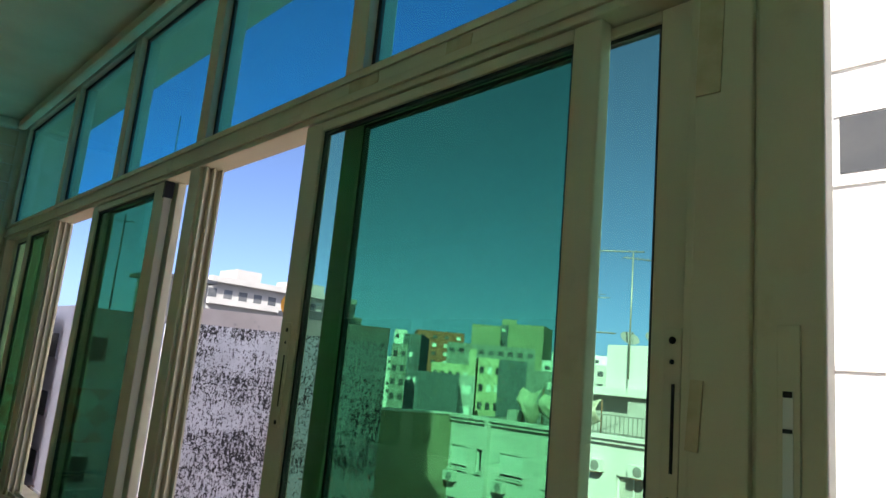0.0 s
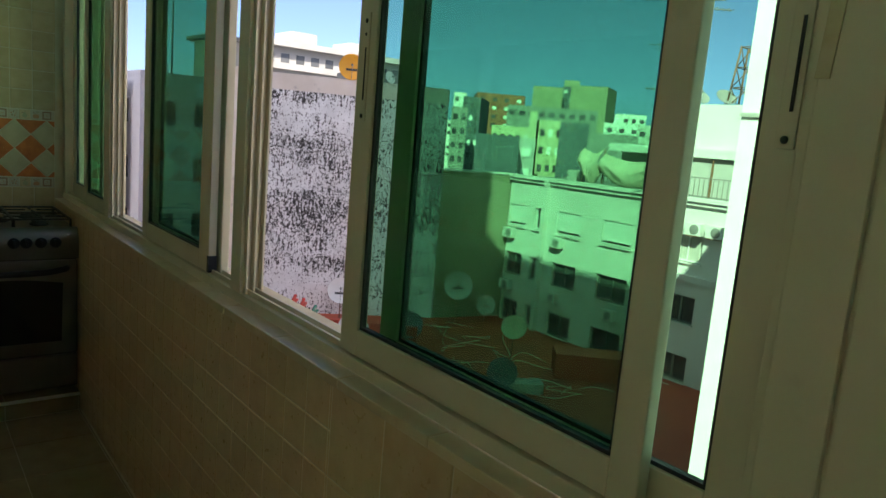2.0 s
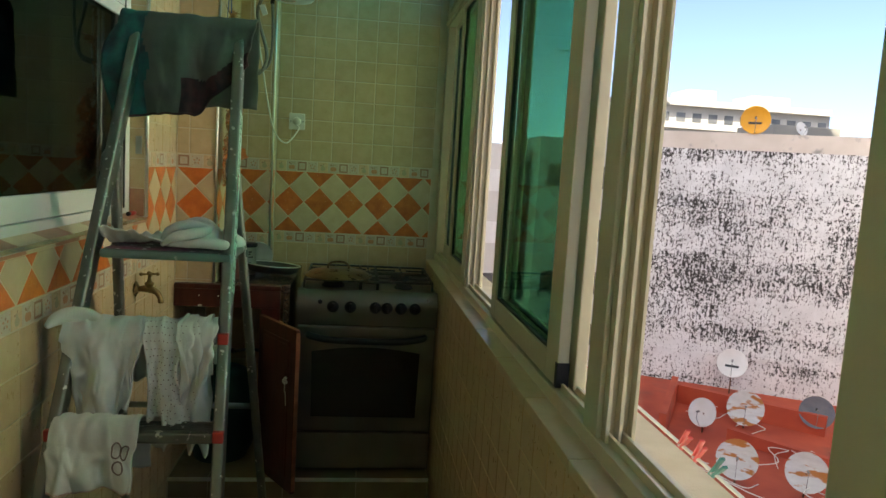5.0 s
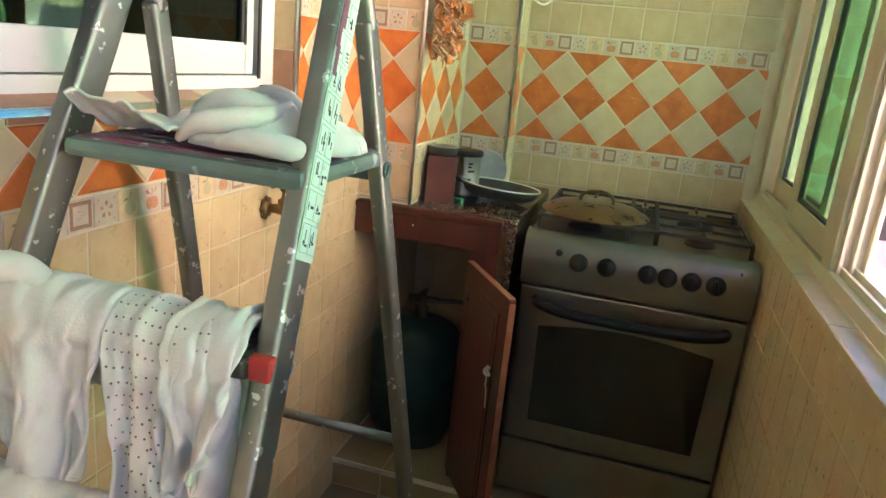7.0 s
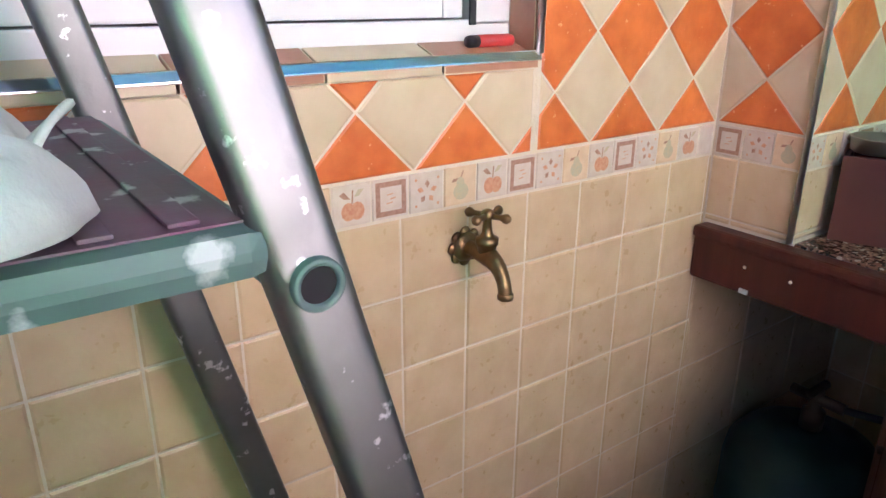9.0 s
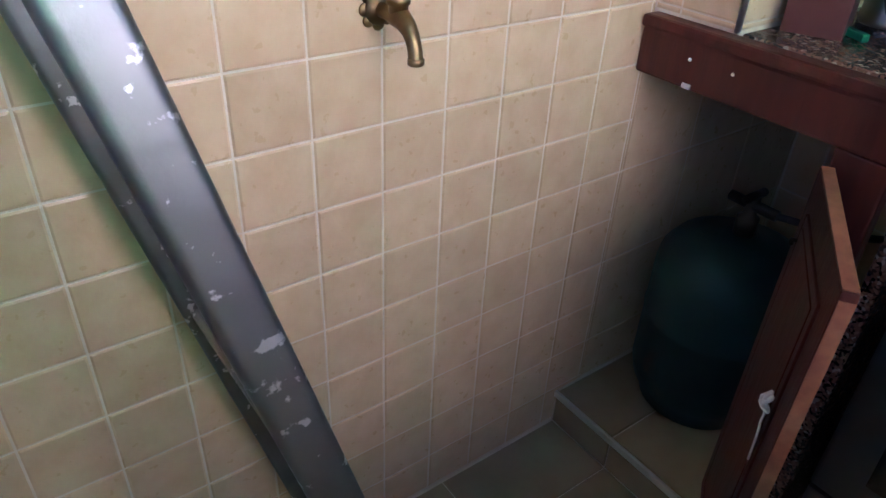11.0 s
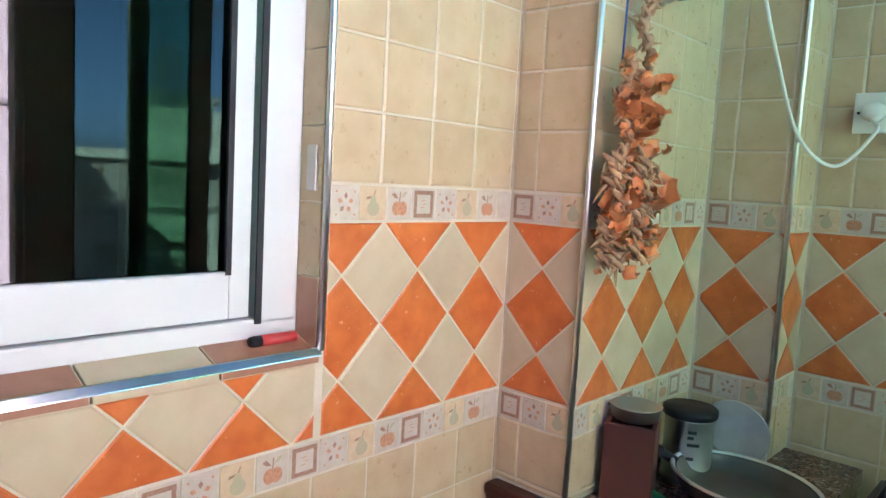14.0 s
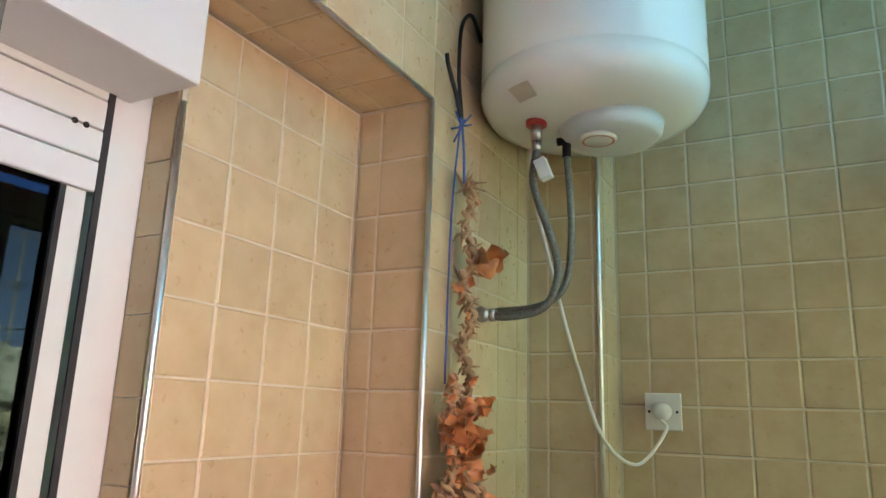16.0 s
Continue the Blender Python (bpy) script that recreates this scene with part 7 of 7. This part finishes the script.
def diamonds(parent, fr, u0, u1, phase, v0=ZB, v1=ZU):
    k0, k1 = math.floor((u0 - phase) / PU) - 1, math.ceil((u1 - phase) / PU) + 1
    for k in range(k0, k1 + 1):
        for cu, cv, mat in [(k + 0.5, j, M_ORANGE) for j in (0, 1, 2)] + [(k, j, M_CREAM) for j in (0.5, 1.5)]:
            c = (phase + cu * PU, ZB + cv * PZ)
            poly = [(c[0] + PU / 2, c[1]), (c[0], c[1] + PZ / 2), (c[0] - PU / 2, c[1]), (c[0], c[1] - PZ / 2)]
            put_tile(parent, fr, clip_poly(poly, u0, u1, v0, v1), mat, 0.0017, "diamond_tile")


def motif_mesh(kind, flip):
    """A small square border tile with its raised motif."""
    s, h = 0.0474, 0.002
    vs = [(x, y, z) for z, e in ((-0.002, 0.0), (h - 0.0007, 0.0), (h, 0.0012)) for x, y in ((e, e), (s - e, e), (s - e, s - e), (e, s - e))]
    fs, ms = [(8, 9, 10, 11)], [0]
    for r in (0, 4):
        for i in range(4):
            fs.append((r + i, r + (i + 1) % 4, r + 4 + (i + 1) % 4, r + 4 + i))
            ms.append(0)

    def poly(pts, mi, lift=0.0005):
        o = len(vs)
        vs.extend((x, y, h + lift) for x, y in pts)
        fs.append(tuple(range(o, o + len(pts))))
        ms.append(mi)

    def disc(cx, cy, rx, ry, mi, n=12, lift=0.0005):
        poly([(cx + rx * math.cos(a), cy + ry * math.sin(a)) for a in (i * math.tau / n for i in range(n))], mi, lift)
    c = s / 2
    if kind == "apple":
        disc(c - 0.005, 0.017, 0.009, 0.0105, 2)
        disc(c + 0.006, 0.017, 0.009, 0.0105, 2, lift=0.0007)
        poly([(c - 0.001, 0.026), (c + 0.001, 0.026), (c + 0.002, 0.041), (c, 0.041)], 1)
        poly([(c - 0.002, 0.031), (c - 0.010, 0.040), (c - 0.016, 0.037), (c - 0.010, 0.032)], 1)
        poly([(c + 0.002, 0.033), (c + 0.009, 0.034), (c + 0.015, 0.041), (c + 0.008, 0.041)], 3)
    elif kind == "frame":
        a, b = 0.0035, 0.0095
        for q in (((a, a), (s - a, a), (s - b, b), (b, b)), ((s - a, a), (s - a, s - a), (s - b, s - b), (s - b, b)), ((s - a, s - a), (a, s - a), (b, s - b), (s - b, s - b)), ((a, s - a), (a, a), (b, b), (b, s - b))):
            poly(q, 1)
        for dx, dy, w in ((-0.005, 0.004, 0.008), (-0.001, -0.001, 0.007), (-0.006, -0.006, 0.008)):
            poly([(c + dx, c + dy), (c + dx + w, c + dy + 0.001), (c + dx + w, c + dy + 0.0022), (c + dx, c + dy + 0.0012)], 2)
    elif kind == "flower":
        for i in range(5):
            a = i * math.tau / 5 + 0.3
            p = Vector((math.cos(a), math.sin(a)))
            q = Vector((-p.y, p.x))
            k = Vector((c, c))
            poly([tuple(k + p * 0.005), tuple(k + p * 0.010 - q * 0.0035), tuple(k + p * 0.0145), tuple(k + p * 0.010 + q * 0.0035)], 1 if i % 2 else 2)
        for x, y in ((0.008, 0.008), (s - 0.008, 0.008), (s - 0.008, s - 0.008), (0.008, s - 0.008)):
            disc(x, y, 0.0018, 0.0018, 2, 6)
    else:
        disc(c, 0.0165, 0.0115, 0.0105, 3, 14)
        disc(c - 0.001, 0.027, 0.006, 0.008, 3, 10, 0.0007)
        poly([(c - 0.001, 0.034), (c + 0.001, 0.034), (c + 0.004, 0.042), (c + 0.002, 0.042)], 1)
        poly([(c - 0.002, 0.034), (c - 0.012, 0.033), (c - 0.014, 0.029), (c - 0.007, 0.030)], 1)
    me = bpy.data.meshes.new("border_tile_" + kind)
    me.from_pydata(vs, [], fs)
    for x in (M_PEARBG if kind == "pear" else M_LISTEL, M_MOTIF_BROWN, M_MOTIF_RED, M_MOTIF_GREY):
        me.materials.append(x)
    me.polygons.foreach_set("material_index", ms)
    return me


MOTIFS = [motif_mesh(k, False) for k in ("apple", "frame", "flower", "pear")]


def listel(parent, fr, u0, u1, v0, start=0):
    """A border row of four motifs; a cut end is filled with a plain sliver."""
    o, u, v = FRAMES[fr]
    n = int((u1 - u0 + 0.004) / 0.0498)
    for k in range(n):
        ob = new("border_tile", MOTIFS[(start + k) % 4])
        ob.parent = parent
        m = Matrix((u, v, u.cross(v))).transposed().to_4x4()
        m.translation = o + u * (u0 + 0.001 + k * 0.0498) + v * (v0 + 0.0026)
        ob.matrix_basis = m
    rest = u0 + n * 0.0498
    if u1 - rest > 0.006:
        put_tile(parent, fr, [(rest, v0 + 0.0018), (u1, v0 + 0.0018), (u1, v0 + LIST - 0.0018), (rest, v0 + LIST - 0.0018)], M_LISTEL, 0.002, "border_tile")


YT = 3.632
VL = ZB - LIST
VU = ZU + LIST
# tap wall: rows under the border, border, diamond band, and the pier beside the window
grid(wall_left, "tap", 2.0, Y_RECESS, 0.018, VL, YT, VL)
grid(wall_left, "tap", Y_RECESS, Y_END - 0.001, 0.104, 0.80, YT, VL, pitch=0.1994)
listel(wall_left, "tap", 2.0, Y_RECESS - 0.004, VL, 1)
diamonds(wall_left, "tap", 2.0, Y_JAMB - 0.004, 3.835, ZB, Z_SILL - 0.014)
diamonds(wall_left, "tap", Y_JAMB + 0.006, Y_RECESS - 0.001, 3.835)
listel(wall_left, "tap", Y_JAMB + 0.008, Y_RECESS - 0.002, ZU, 2)
grid(wall_left, "tap", Y_JAMB + 0.006, Y_RECESS - 0.001, VU, Z_SOFFIT - 0.002, YT, VU)
# the return beside it and the wall over the worktop
listel(wall_alcove, "return", -0.398, X_ALCOVE - 0.002, VL, 1)
listel(wall_alcove, "return", -0.398, X_ALCOVE - 0.002, ZU, 1)
diamonds(wall_alcove, "return", -0.399, X_ALCOVE - 0.001, -0.400)
grid(wall_alcove, "return", -0.399, X_ALCOVE - 0.001, 0.897, VL, -0.352, VL)
grid(wall_alcove, "return", -0.399, X_ALCOVE - 0.001, VU, Z_SOFFIT - 0.002, -0.352, VU)
listel(wall_alcove, "alcove", Y_RECESS + 0.002, Y_PILLAR - 0.004, VL, 2)
listel(wall_alcove, "alcove", Y_RECESS + 0.002, Y_PILLAR - 0.004, ZU, 2)
diamonds(wall_alcove, "alcove", Y_RECESS, Y_PILLAR - 0.003, 3.845)
grid(wall_alcove, "alcove", Y_RECESS, Y_PILLAR - 0.003, 0.897, VL, 3.93, VL)
grid(wall_alcove, "alcove", Y_RECESS, Y_PILLAR - 0.003, VU, Z_CEIL - 0.004, 3.93, VU)
grid(wall_alcove, "alcove", 1.6, Y_RECESS, Z_SOFFIT + 0.006, Z_CEIL - 0.004, 3.93, VU, pitch=0.1994)
grid(wall_alcove, "soffit", X_TAP + 0.004, X_ALCOVE - 0.001, -Y_RECESS + 0.001, -1.6, -0.352, -3.632)
# pillar and end wall
listel(wall_end, "pillar", X_ALCOVE + 0.005, -0.092, VL, 1)
listel(wall_end, "pillar", X_ALCOVE + 0.005, -0.092, ZU, 1)
diamonds(wall_end, "pillar", X_ALCOVE + 0.005, -0.091, -0.251)
grid(wall_end, "pillar", X_ALCOVE + 0.005, -0.091, 0.897, VL, -0.2, VL)
grid(wall_end, "pillar", X_ALCOVE + 0.005, -0.091, VU, Z_CEIL - 0.052, -0.2, VU)
listel(wall_end, "pillar_side", Y_PILLAR + 0.002, Y_END - 0.004, VL, 2)
listel(wall_end, "pillar_side", Y_PILLAR + 0.002, Y_END - 0.004, ZU, 2)
diamonds(wall_end, "pillar_side", Y_PILLAR + 0.001, Y_END - 0.003, 4.298)
grid(wall_end, "pillar_side", Y_PILLAR + 0.001, Y_END - 0.003, 0.897, VL, 4.34, VL, pitch=0.12)
grid(wall_end, "pillar_side", Y_PILLAR + 0.001, Y_END - 0.003, VU, Z_CEIL - 0.052, 4.34, VU)
XR = 0.673
listel(wall_end, "end", -0.085, XR, VL, 3)
listel(wall_end, "end", -0.085, XR, ZU, 3)
diamonds(wall_end, "end", -0.085, XR, -0.092)
grid(wall_end, "end", -0.085, XR, 0.70, VL, 0.08, VL)
grid(wall_end, "end", X_TAP + 0.004, 0.028, 0.105, 0.698, 0.08, VL, pitch=0.1994)
grid(wall_end, "end", -0.085, XR, VU, Z_CEIL - 0.052, 0.08, VU, pitch=0.0985)
# parapet, floor and step
grid(wall_parapet, "parapet", -4.438, -1.43, 0.02, 0.934, -3.632, 0.934)
grid(wall_parapet, "parapet", -1.43, -0.2, 0.02, 0.934, -3.632, 0.934, pitch=0.1994)
grid(floor, "floor", X_TAP + 0.005, X_PARAPET - 0.006, -0.2, 3.764, 0.06, 3.764, M_FLOOR, 0.30, "floor_tile", 0.004)
grid(plinth, "step", X_TAP + 0.006, 0.664, 3.766, Y_END - 0.006, 0.06, 3.766, M_FLOOR, 0.30, "floor_tile", 0.002)
grid(plinth, "step_front", X_TAP + 0.006, 0.664, Z_FLOOR + 0.001, 0.09, 0.06, 0.5, M_FLOOR, 0.30, "floor_tile", 0.004)
